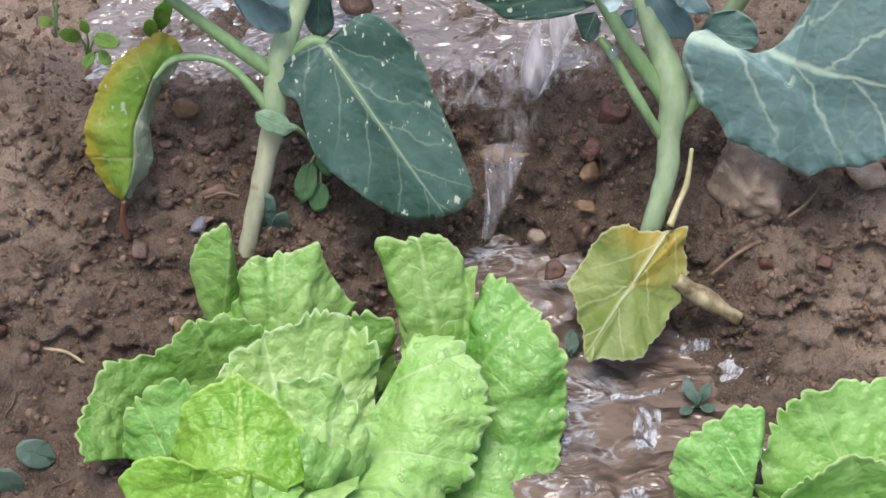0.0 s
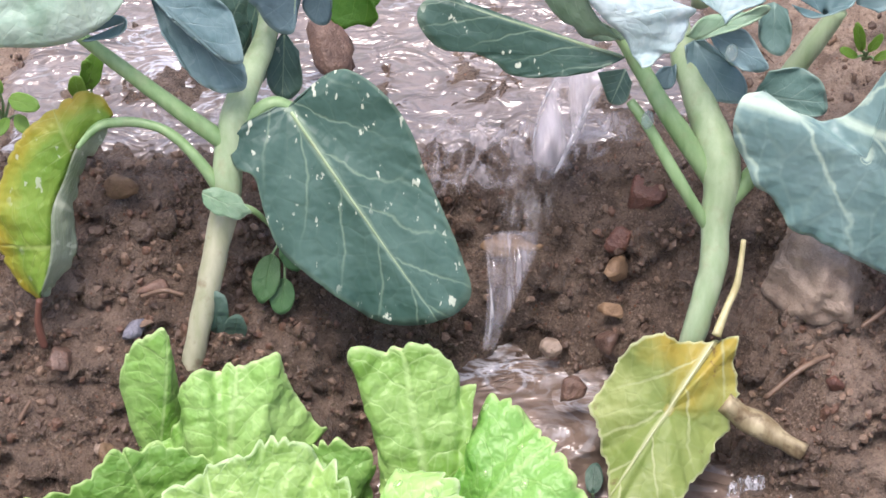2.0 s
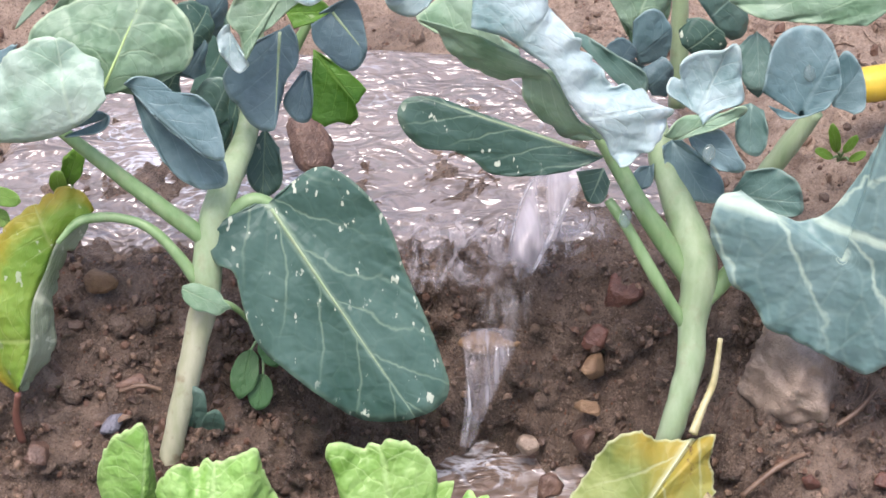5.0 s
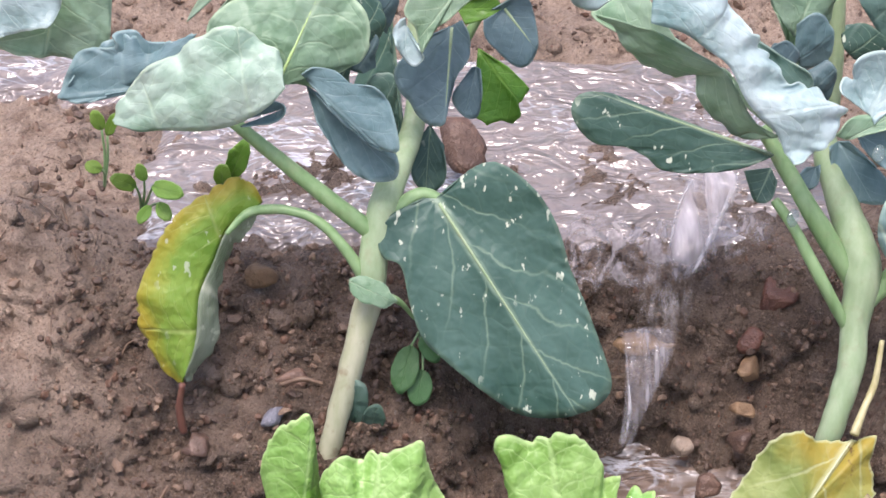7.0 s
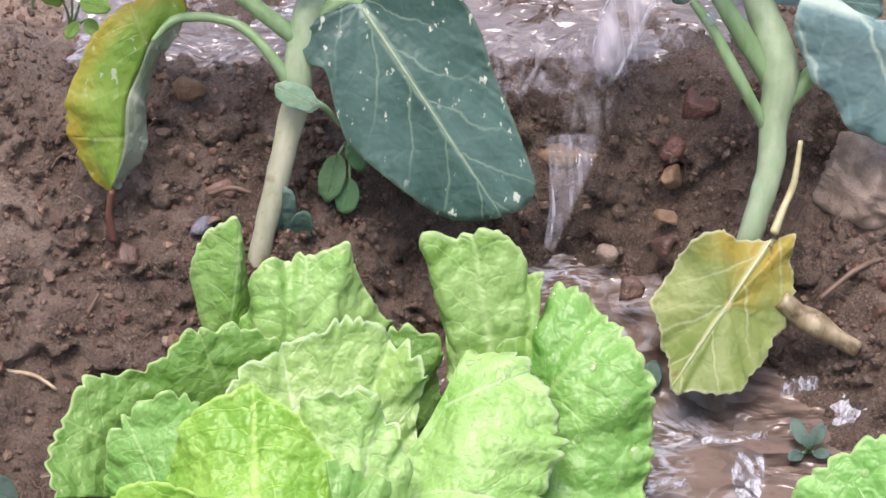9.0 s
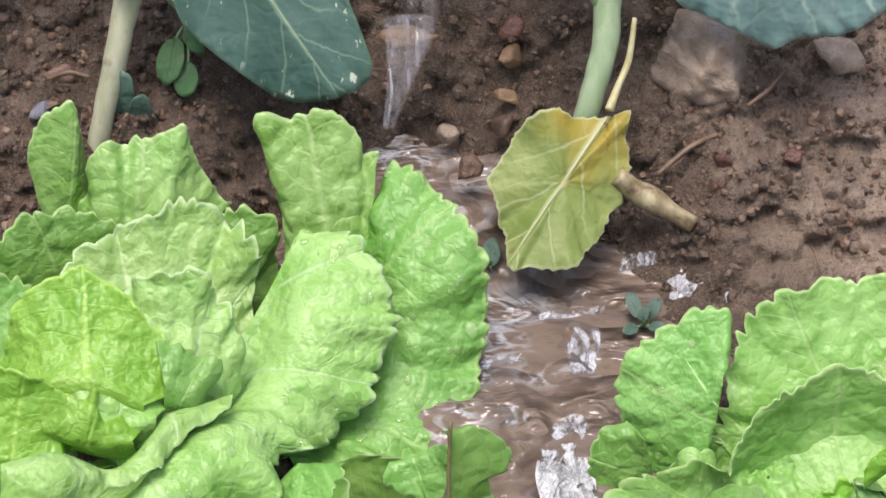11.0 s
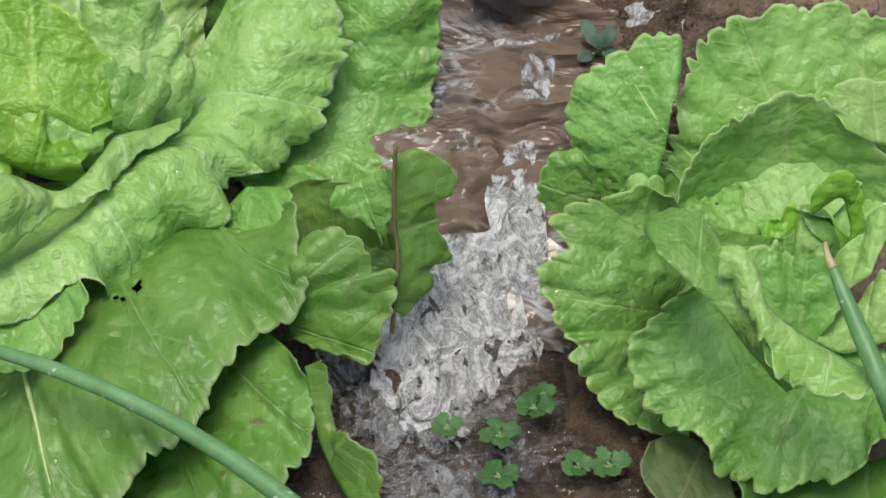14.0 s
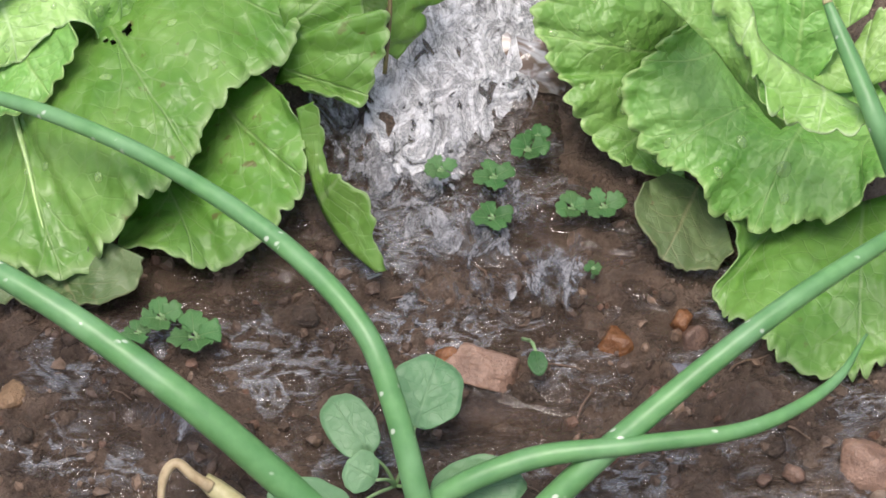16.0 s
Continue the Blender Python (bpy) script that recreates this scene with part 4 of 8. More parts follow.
def spread_leaf(root, material, inner, outer, bow, frill=0.002, tooth=0.0014, wave=0.0115, cell=1.0, fans=1, rib=0.0, tip=0.5, drops=0, stalk=1, holes=()):
    """A leaf spread between the line where it leaves the head and its free margin, blistered between sunken veins.
    bow: arch towards the light (or a hollow, below zero) in parts of its depth; frill, tooth: how far the margin waves and
    is scalloped; fans: how many times the veins fan out along it; stalk: 0 for a leaf whose foot lies under others;
    holes: eaten places, by their part along the margin, part of the depth and size."""
    seed = len(root.children) + root.location.x * 50
    rng = random.Random(int(seed * 100))
    sx = rng.uniform(0, 40)

    def even(points, count):
        line = np.array(spline(points, 12))
        walked = np.concatenate(([0.0], np.cumsum(np.linalg.norm(np.diff(line, axis=0), axis=1))))
        at = np.linspace(0, walked[-1], count)
        return np.stack([np.interp(at, walked, line[:, k]) for k in range(3)], axis=1), walked[-1]

    around = max(40, int(even(outer, 80)[1] / 0.0014))
    rim_line, long = even(outer, around)
    crease, _ = even(inner, around)
    out = rim_line - crease
    deep = float(np.mean(np.linalg.norm(out, axis=1)))
    rings = min(44, max(12, int(deep / 0.0016)))
    r = np.linspace(0, 1, rings + 1)[None, :, None] ** 0.85
    grid = crease[:, None, :] + out[:, None, :] * r
    core = np.array(root.location) + np.array((0.0, 0.0, 0.008))

    def normals(g):
        n = np.cross(np.gradient(g, axis=0), np.gradient(g, axis=1))
        n /= np.maximum(np.linalg.norm(n, axis=2, keepdims=True), 1e-9)
        if np.mean(n @ np.array((0.0, -0.65, 0.75))) < 0:
            n = -n
        reach = max(3, around // 12)
        kernel = np.ones(2 * reach + 1) / (2 * reach + 1)
        padded = np.concatenate((np.repeat(n[:1], reach, 0), n, np.repeat(n[-1:], reach, 0)))
        flat = np.apply_along_axis(lambda c: np.convolve(c, kernel, "valid"), 0, padded)
        return flat / np.maximum(np.linalg.norm(flat, axis=2, keepdims=True), 1e-9)

    ends = np.minimum(1.0, 6 * np.minimum(np.linspace(0, 1, around), np.linspace(1, 0, around)) + 0.1)
    grid = grid + normals(grid) * (bow * (ends * np.linalg.norm(out, axis=1))[:, None, None] * np.sin(math.pi * r ** 0.85))
    face = normals(grid)
    # below that line the leaf narrows to its stalk and runs down to the root
    hidden = 7 * stalk
    verts, uvs, rims = [], [], []
    for k in range(around):
        top = grid[k, 0]
        low = core + 0.10 * (top - core)
        bend = np.array((*(0.3 * core + 0.7 * top)[:2], 0.65 * core[2] + 0.35 * top[2]))
        for i in range(hidden):
            t = 1 - i / hidden
            p = Vector((1 - t) ** 2 * top + 2 * t * (1 - t) * bend + t * t * low)
            p.z = max(p.z, min(top[2], ground_height(p.x, p.y)[1] + 0.004))
            verts.append(p), uvs.append((abs((fans * k / (around - 1) + 1) % 2 - 1) if fans > 1 else k / (around - 1), 0.0)), rims.append(0.0)
        d = long * k / (around - 1)
        turn = d / wave + 0.9 * noise.noise(Vector((d * 45, sx, 0))) + 0.5 * noise.noise(Vector((d * 140, sx, 3)))
        cut = 1.9 * tooth * (1.7 * abs(math.sin(math.pi * turn)) - 1.0) * max(0.2, 0.75 + 1.3 * noise.noise(Vector((d * 60, 5, sx)))) + 0.8 * tooth * noise.noise(Vector((d * 38, 1, sx)))
        away = Vector(out[k]).normalized()
        curl = 1.9 * noise.noise(Vector((d * 48, sx, 7))) + 1.0 * noise.noise(Vector((d * 120, sx, 9)))
        fold, pleat = noise.noise(Vector((d * 22, sx, 2))), noise.noise(Vector((d * 60, sx, 12)))
        u = abs((fans * k / (around - 1) + 1) % 2 - 1) if fans > 1 else k / (around - 1)
        for i in range(rings + 1):
            q = float(r[0, i, 0])
            p = Vector(grid[k, i])
            s = p + Vector((sx, 0, 0))
            calm = min(1.0, 2.5 * q)
            h = cell * calm * (0.0042 * abs(noise.noise(s * 32)) + 0.0025 * abs(noise.noise(s * 74)) + 0.0008 * abs(noise.noise(s * 170)) - 0.0014)
            h += frill * (1.2 * q ** 5 * curl + 1.9 * q ** 2 * fold + 1.3 * q ** 1.5 * pleat)
            p += Vector(face[k, i]) * h + away * (cut * q ** 9)
            if p.z < 0.03:
                p.z = max(p.z, ground_height(p.x, p.y)[1] + 0.004 + 0.006 * q)
            verts.append(p), uvs.append((u, q)), rims.append(q)
    w = rings + 1 + hidden
    faces = [(k * w + i, (k + 1) * w + i, (k + 1) * w + i + 1, k * w + i + 1) for k in range(around - 1) for i in range(w - 1)]
    for along, depth, size in holes:
        c = verts[int(along * (around - 1)) * w + hidden + int(depth * rings)]
        faces = [f for f in faces if (sum((verts[i] for i in f), Vector()) / 4 - c).length > size * (1.0 + 0.9 * noise.noise(verts[f[0]] * 420))]
    ob = mesh_object("leaf", verts, faces, material, uvs, root)
    rim = ob.data.attributes.new("rim", "FLOAT", "POINT")
    rim.data.foreach_set("value", rims)
    thick = ob.modifiers.new("thickness", "SOLIDIFY")
    thick.thickness, thick.offset = 0.0007, 0.0
    if rib:
        k = int((around - 1) * tip)
        line = [verts[k * w + hidden + int(rings * q)] + Vector(face[k, int(rings * q)]) * rib * 0.2 for q in (0.0, 0.2, 0.4, 0.6, 0.75, 0.9)]
        tube("midrib", line, [rib, rib * 0.85, rib * 0.65, rib * 0.45, rib * 0.3, rib * 0.12], LETTUCE_RIB, ob, sides=8, steps=4)
    for _ in range(drops):
        k, i = rng.randrange(2, around - 4), rng.randrange(int(rings * 0.35), rings - 2)
        at = k * w + hidden + i
        c = verts[at]
        normal = (verts[at + 2 * w] - c).cross(verts[at + 1] - c).normalized()
        if normal.dot(Vector(face[k, i])) < 0:
            normal = -normal
        drop = new("water_drop", DROP_MESH)
        size = rng.uniform(0.0010, 0.0025) * (1.4 if rng.random() < 0.2 else 1.0)
        drop.parent, drop.matrix_parent_inverse = ob, ob.matrix_world.inverted()
        drop.matrix_world = Matrix.Translation(c + normal * 0.0005) @ normal.to_track_quat("Z", "Y").to_matrix().to_4x4() @ Matrix.Diagonal((size * rng.uniform(0.8, 1.2), size * rng.uniform(1.0, 1.5), size * 0.5, 1))
    return ob


def lettuce_head(at, label, heart):
    """The root, stem and closed heart of a lettuce; its open leaves are added one by one."""
    at = Vector(at)
    root = empty("lettuce", at, label, "lettuce", "lettuces in the furrow")
    for k in range(5):
        a = 2 * math.pi * k / 5 + at.x * 9
        d = Vector((math.cos(a), math.sin(a), 0))
        blade("leaf", at + d * 0.016, at - d * 0.006 + Vector((0, 0, heart + 0.004 * k)), heart * 0.87, Vector((0, 0, 0.2)) - d, LETTUCE if k % 2 else LETTUCE_PALE, root, bend=-95, cup=0.9, ruffle=0.05, waves=6,
              teeth=0.04, blister=0.02, lobe=0.15, seed=k + 900, rings=10, around=110, egg=0.3)
    tube("stem", [at + Vector((0, 0, -0.03)), at, at + Vector((0, 0, 0.004))], [0.013, 0.015, 0.008], LETTUCE_PALE, root)
    return root


UP, FRONT, TILT = (0, -0.55, 0.85), (0, -0.95, 0.3), (0, -0.8, 0.6)
HEAD = lettuce_head((-0.112, 0.775, -0.004), "bright green head of lettuce with ruffled wet leaves", 0.040)
# tall leaves behind the heart
spread_leaf(HEAD, LETTUCE_BRIGHT, [(-0.171, 0.925, 0.029), (-0.162, 0.925, 0.026), (-0.153, 0.925, 0.030)],
            [(-0.180, 0.935, 0.068), (-0.177, 0.936, 0.083), (-0.173, 0.937, 0.092), (-0.167, 0.938, 0.097), (-0.154, 0.938, 0.103), (-0.153, 0.938, 0.082), (-0.150, 0.938, 0.053)], 0.04, frill=0.0006, tooth=0.0006, cell=0.6)
spread_leaf(HEAD, LETTUCE_BRIGHT, [(-0.146, 0.895, 0.028), (-0.126, 0.895, 0.025), (-0.103, 0.895, 0.029)],
            [(-0.162, 0.925, 0.039), (-0.149, 0.926, 0.054), (-0.147, 0.928, 0.073), (-0.136, 0.929, 0.085), (-0.130, 0.931, 0.080), (-0.122, 0.932, 0.085), (-0.114, 0.932, 0.085), (-0.098, 0.931, 0.093), (-0.093, 0.931, 0.075), (-0.084, 0.930, 0.055), (-0.076, 0.930, 0.043)], 0.03, frill=0.0014, tooth=0.0008)
spread_leaf(HEAD, LETTUCE, [(-0.075, 0.875, 0.025), (-0.070, 0.875, 0.011), (-0.064, 0.875, -0.001)],
            [(-0.080, 0.897, 0.061), (-0.070, 0.897, 0.064), (-0.055, 0.897, 0.060), (-0.050, 0.897, 0.052), (-0.052, 0.897, 0.038), (-0.049, 0.897, 0.018), (-0.055, 0.897, -0.003)], 0.0, frill=0.0016)
spread_leaf(HEAD, LETTUCE_BRIGHT, [(-0.046, 0.880, 0.039), (-0.031, 0.880, 0.028), (-0.011, 0.880, 0.033), (0.005, 0.880, 0.044)],
            [(-0.044, 0.910, 0.034), (-0.051, 0.912, 0.075), (-0.060, 0.914, 0.110), (-0.044, 0.916, 0.106), (-0.039, 0.918, 0.107), (-0.025, 0.917, 0.111), (-0.014, 0.916, 0.104), (-0.008, 0.915, 0.094), (-0.005, 0.914, 0.085), (0.002, 0.912, 0.089), (-0.002, 0.909, 0.082), (-0.003, 0.907, 0.066), (0.007, 0.905, 0.039)], 0.03, frill=0.0014, tooth=0.0008, rib=0.0008, tip=0.2)
# the broad leaf spread towards the water
spread_leaf(HEAD, LETTUCE, [(-0.008, 0.885, 0.053), (-0.004, 0.872, 0.027), (-0.008, 0.852, 0.006), (-0.017, 0.828, -0.004), (-0.034, 0.807, -0.016), (-0.045, 0.785, -0.012)],
            [(-0.000, 0.905, 0.053), (0.004, 0.912, 0.070), (0.014, 0.910, 0.082), (0.030, 0.900, 0.074), (0.041, 0.881, 0.072), (0.052, 0.866, 0.063), (0.057, 0.855, 0.038), (0.054, 0.842, 0.013), (0.048, 0.827, -0.004), (0.040, 0.810, -0.010), (0.028, 0.797, -0.013), (0.023, 0.785, -0.020), (0.008, 0.775, -0.009), (0.000, 0.772, -0.015), (-0.012, 0.768, -0.015), (-0.027, 0.765, -0.005)], 0.16, frill=0.0028, fans=2, drops=26)
# leaves of the far side
spread_leaf(HEAD, LETTUCE, [(-0.134, 0.875, 0.040), (-0.159, 0.870, 0.036), (-0.181, 0.860, 0.036), (-0.205, 0.840, 0.023), (-0.212, 0.820, 0.015)],
            [(-0.131, 0.885, 0.064), (-0.148, 0.883, 0.074), (-0.162, 0.880, 0.073), (-0.176, 0.874, 0.076), (-0.192, 0.867, 0.063), (-0.208, 0.860, 0.062), (-0.227, 0.851, 0.064), (-0.233, 0.841, 0.054), (-0.239, 0.829, 0.046), (-0.242, 0.815, 0.040), (-0.236, 0.800, 0.031)], 0.04, frill=0.0018, fans=2)
spread_leaf(HEAD, LETTUCE, [(-0.197, 0.790, 0.037), (-0.185, 0.790, 0.044), (-0.174, 0.790, 0.054)],
            [(-0.212, 0.805, 0.032), (-0.211, 0.810, 0.056), (-0.203, 0.815, 0.069), (-0.191, 0.818, 0.078), (-0.179, 0.819, 0.081), (-0.166, 0.820, 0.074)], -0.06, frill=0.0018)
# the bowl round the heart
spread_leaf(HEAD, LETTUCE_PALE, [(-0.137, 0.815, 0.048), (-0.121, 0.820, 0.044), (-0.102, 0.822, 0.042), (-0.086, 0.820, 0.029), (-0.075, 0.812, 0.021), (-0.071, 0.805, 0.016)],
            [(-0.161, 0.842, 0.051), (-0.153, 0.848, 0.066), (-0.145, 0.854, 0.072), (-0.134, 0.860, 0.072), (-0.129, 0.866, 0.075), (-0.117, 0.870, 0.076), (-0.105, 0.874, 0.082), (-0.094, 0.875, 0.085), (-0.080, 0.875, 0.080), (-0.075, 0.873, 0.071), (-0.066, 0.868, 0.073), (-0.059, 0.863, 0.062), (-0.059, 0.859, 0.050), (-0.062, 0.854, 0.041), (-0.063, 0.849, 0.030), (-0.057, 0.844, 0.027), (-0.061, 0.837, 0.021), (-0.067, 0.830, 0.018)], -0.14, frill=0.0026, tooth=0.0018, fans=2)
spread_leaf(HEAD, LETTUCE_PALE, [(-0.112, 0.783, 0.059), (-0.099, 0.783, 0.055), (-0.088, 0.783, 0.052), (-0.078, 0.783, 0.041), (-0.074, 0.783, 0.031)],
            [(-0.124, 0.812, 0.073), (-0.116, 0.813, 0.081), (-0.104, 0.814, 0.088), (-0.096, 0.814, 0.085), (-0.090, 0.815, 0.089), (-0.083, 0.814, 0.084), (-0.078, 0.813, 0.071), (-0.071, 0.810, 0.065), (-0.070, 0.806, 0.057), (-0.064, 0.802, 0.052), (-0.065, 0.799, 0.035), (-0.069, 0.795, 0.022)], -0.1, frill=0.0034, tooth=0.0016)
spread_leaf(HEAD, LETTUCE_HEART, [(-0.165, 0.762, 0.058), (-0.147, 0.762, 0.061), (-0.129, 0.760, 0.059), (-0.111, 0.757, 0.050)],
            [(-0.182, 0.790, 0.039), (-0.179, 0.794, 0.064), (-0.173, 0.799, 0.079), (-0.162, 0.803, 0.087), (-0.151, 0.806, 0.089), (-0.141, 0.806, 0.096), (-0.134, 0.804, 0.091), (-0.121, 0.799, 0.084), (-0.111, 0.793, 0.074), (-0.101, 0.787, 0.064), (-0.093, 0.781, 0.054), (-0.086, 0.776, 0.046)], -0.08, frill=0.0024, tooth=0.0008)
spread_leaf(HEAD, LETTUCE, [(-0.101, 0.762, 0.056), (-0.094, 0.762, 0.049), (-0.087, 0.762, 0.042)],
            [(-0.106, 0.781, 0.072), (-0.099, 0.781, 0.069), (-0.092, 0.781, 0.065), (-0.084, 0.781, 0.060), (-0.076, 0.779, 0.062), (-0.075, 0.778, 0.054), (-0.082, 0.776, 0.043)], 0.05, frill=0.0026)
spread_leaf(HEAD, LETTUCE_PALE, [(-0.140, 0.752, 0.040), (-0.130, 0.752, 0.037), (-0.116, 0.752, 0.040), (-0.105, 0.752, 0.047)],
            [(-0.151, 0.768, 0.055), (-0.139, 0.768, 0.061), (-0.129, 0.768, 0.058), (-0.124, 0.768, 0.050), (-0.109, 0.768, 0.048), (-0.101, 0.768, 0.039)], 0.12, frill=0.0034)
spread_leaf(HEAD, LETTUCE_HEART, [(-0.157, 0.745, 0.046), (-0.145, 0.745, 0.039), (-0.132, 0.745, 0.036), (-0.116, 0.745, 0.039)],
            [(-0.162, 0.758, 0.061), (-0.147, 0.758, 0.056), (-0.139, 0.758, 0.054), (-0.133, 0.758, 0.059), (-0.130, 0.758, 0.045), (-0.121, 0.758, 0.046), (-0.109, 0.758, 0.039)], 0.12, frill=0.0034)
spread_leaf(HEAD, LETTUCE, [(-0.166, 0.740, 0.001), (-0.152, 0.740, 0.008), (-0.140, 0.740, 0.022)],
            [(-0.196, 0.760, 0.041), (-0.179, 0.761, 0.051), (-0.163, 0.762, 0.051), (-0.149, 0.761, 0.046), (-0.145, 0.758, 0.035), (-0.147, 0.755, 0.020)], -0.08, frill=0.0012)
spread_leaf(HEAD, LETTUCE_HEART, [(-0.193, 0.735, 0.039), (-0.176, 0.735, 0.035), (-0.160, 0.735, 0.034), (-0.150, 0.735, 0.034)],
            [(-0.209, 0.755, 0.059), (-0.197, 0.755, 0.074), (-0.184, 0.755, 0.077), (-0.169, 0.755, 0.075), (-0.156, 0.755, 0.068), (-0.147, 0.755, 0.058), (-0.143, 0.755, 0.044), (-0.147, 0.755, 0.030)], -0.1, frill=0.0018, tooth=0.0006)
# the collar bent outwards round the heart, from the drops to the near side
spread_leaf(HEAD, LETTUCE_PALE, [(-0.041, 0.862, 0.069), (-0.053, 0.835, 0.042), (-0.065, 0.810, 0.022), (-0.074, 0.785, 0.022), (-0.087, 0.758, 0.034), (-0.104, 0.737, 0.032), (-0.118, 0.722, 0.024), (-0.138, 0.708, 0.016), (-0.169, 0.700, 0.010)],
            [(-0.037, 0.874, 0.068), (-0.024, 0.870, 0.071), (-0.011, 0.861, 0.068), (0.001, 0.848, 0.055), (0.007, 0.832, 0.043), (0.002, 0.818, 0.030), (-0.005, 0.804, 0.018), (-0.016, 0.792, 0.007), (-0.027, 0.779, 0.004), (-0.038, 0.767, 0.013), (-0.049, 0.757, 0.011), (-0.054, 0.746, 0.004), (-0.069, 0.736, 0.002), (-0.077, 0.726, -0.003), (-0.090, 0.714, 0.001), (-0.105, 0.701, -0.005), (-0.111, 0.690, 0.016), (-0.123, 0.683, 0.015), (-0.135, 0.676, 0.009), (-0.150, 0.670, 0.013), (-0.171, 0.664, 0.016)], 0.24, frill=0.0036, tooth=0.0017, fans=5, drops=34)
spread_leaf(HEAD, LETTUCE_PALE, [(-0.070, 0.778, 0.039), (-0.085, 0.768, 0.041), (-0.100, 0.758, 0.044), (-0.107, 0.748, 0.040), (-0.115, 0.738, 0.036), (-0.126, 0.728, 0.035), (-0.137, 0.720, 0.049), (-0.149, 0.712, 0.061), (-0.171, 0.705, 0.061)],
            [(-0.071, 0.765, 0.042), (-0.087, 0.752, 0.040), (-0.099, 0.742, 0.036), (-0.104, 0.730, 0.036), (-0.114, 0.720, 0.036), (-0.126, 0.710, 0.040), (-0.135, 0.700, 0.036), (-0.150, 0.692, 0.030), (-0.172, 0.685, 0.031)], 0.22, frill=0.0024, tooth=0.001, fans=2, stalk=0)
spread_leaf(HEAD, LETTUCE, [(-0.040, 0.758, 0.012), (-0.050, 0.752, 0.003), (-0.057, 0.745, -0.009)],
            [(-0.018, 0.735, 0.032), (-0.020, 0.732, 0.021), (-0.024, 0.729, 0.012), (-0.029, 0.726, 0.004), (-0.032, 0.722, -0.002), (-0.040, 0.719, -0.004), (-0.050, 0.717, -0.002), (-0.059, 0.715, 0.005)], 0.08, frill=0.0022, stalk=0)
spread_leaf(HEAD, LETTUCE, [(-0.118, 0.695, 0.012), (-0.136, 0.690, 0.003), (-0.160, 0.685, -0.003)],
            [(-0.112, 0.680, 0.025), (-0.109, 0.675, 0.019), (-0.112, 0.670, 0.011), (-0.118, 0.665, 0.004), (-0.126, 0.660, -0.005), (-0.137, 0.657, -0.009), (-0.157, 0.655, -0.007)], 0.1, frill=0.0014, stalk=0)
spread_leaf(HEAD, LETTUCE_DARK, [(-0.047, 0.765, -0.009), (-0.033, 0.755, -0.030), (-0.014, 0.745, -0.043), (0.002, 0.735, -0.053)],
            [(-0.008, 0.760, 0.017), (0.014, 0.756, 0.013), (0.030, 0.749, -0.003), (0.033, 0.741, -0.025), (0.027, 0.732, -0.047), (0.016, 0.720, -0.058)], 0.06, frill=0.0012, tooth=0.0008, stalk=0)
# lowest leaves, leaning on the soil
spread_leaf(HEAD, LETTUCE_DARK, [(-0.040, 0.772, -0.022), (-0.063, 0.764, -0.030), (-0.081, 0.757, -0.020), (-0.103, 0.750, -0.028), (-0.123, 0.742, -0.039), (-0.143, 0.732, -0.052), (-0.167, 0.722, -0.057)],
            [(-0.018, 0.725, 0.032), (-0.013, 0.713, 0.025), (-0.015, 0.701, 0.022), (-0.012, 0.689, 0.017), (-0.016, 0.677, 0.006), (-0.032, 0.665, 0.005), (-0.044, 0.653, 0.001), (-0.052, 0.641, -0.005), (-0.057, 0.628, -0.010), (-0.069, 0.615, -0.014), (-0.081, 0.602, -0.014), (-0.094, 0.594, -0.029), (-0.107, 0.590, -0.041), (-0.122, 0.589, -0.045), (-0.135, 0.592, -0.043), (-0.158, 0.600, -0.044)], 0.18, frill=0.0026, fans=3, drops=10, rib=0.0021, tip=0.84, holes=((0.464, 0.388, 0.0031), (0.53, 0.388, 0.002)))
spread_leaf(HEAD, LETTUCE_DARK, [(-0.034, 0.690, -0.013), (-0.054, 0.688, -0.030), (-0.066, 0.682, -0.046), (-0.080, 0.674, -0.060), (-0.096, 0.662, -0.067)],
            [(-0.014, 0.655, -0.003), (-0.009, 0.641, -0.013), (-0.008, 0.630, -0.017), (-0.011, 0.620, -0.028), (-0.020, 0.610, -0.028), (-0.025, 0.602, -0.034), (-0.037, 0.596, -0.040), (-0.050, 0.593, -0.045), (-0.065, 0.594, -0.038), (-0.078, 0.599, -0.040), (-0.093, 0.605, -0.040)], 0.1, frill=0.0014, tooth=0.0012, fans=2, stalk=0)
spread_leaf(HEAD, LETTUCE_DARK, [(-0.019, 0.690, 0.022), (-0.017, 0.690, 0.004), (-0.020, 0.690, -0.014), (-0.023, 0.690, -0.025)],
            [(-0.019, 0.710, 0.014), (-0.003, 0.708, 0.029), (0.008, 0.705, 0.029), (0.017, 0.700, 0.023), (0.020, 0.695, 0.012), (0.028, 0.690, 0.021), (0.030, 0.685, 0.007), (0.025, 0.677, -0.003), (0.017, 0.670, -0.021), (0.006, 0.665, -0.009), (-0.005, 0.660, 0.000)], 0.04, frill=0.0012, tooth=0.0008, fans=2, stalk=0)
spread_leaf(HEAD, LETTUCE_DARK, [(0.029, 0.715, 0.066), (0.029, 0.710, 0.040), (0.030, 0.700, 0.017), (0.029, 0.690, -0.006)],
            [(0.026, 0.722, 0.062), (0.043, 0.722, 0.064), (0.057, 0.721, 0.053), (0.055, 0.717, 0.043), (0.048, 0.714, 0.039), (0.052, 0.711, 0.021), (0.056, 0.708, 0.009), (0.047, 0.706, 0.008), (0.046, 0.701, -0.002), (0.033, 0.695, -0.014)], 0.02, frill=0.0008, tooth=0.0008, stalk=0)
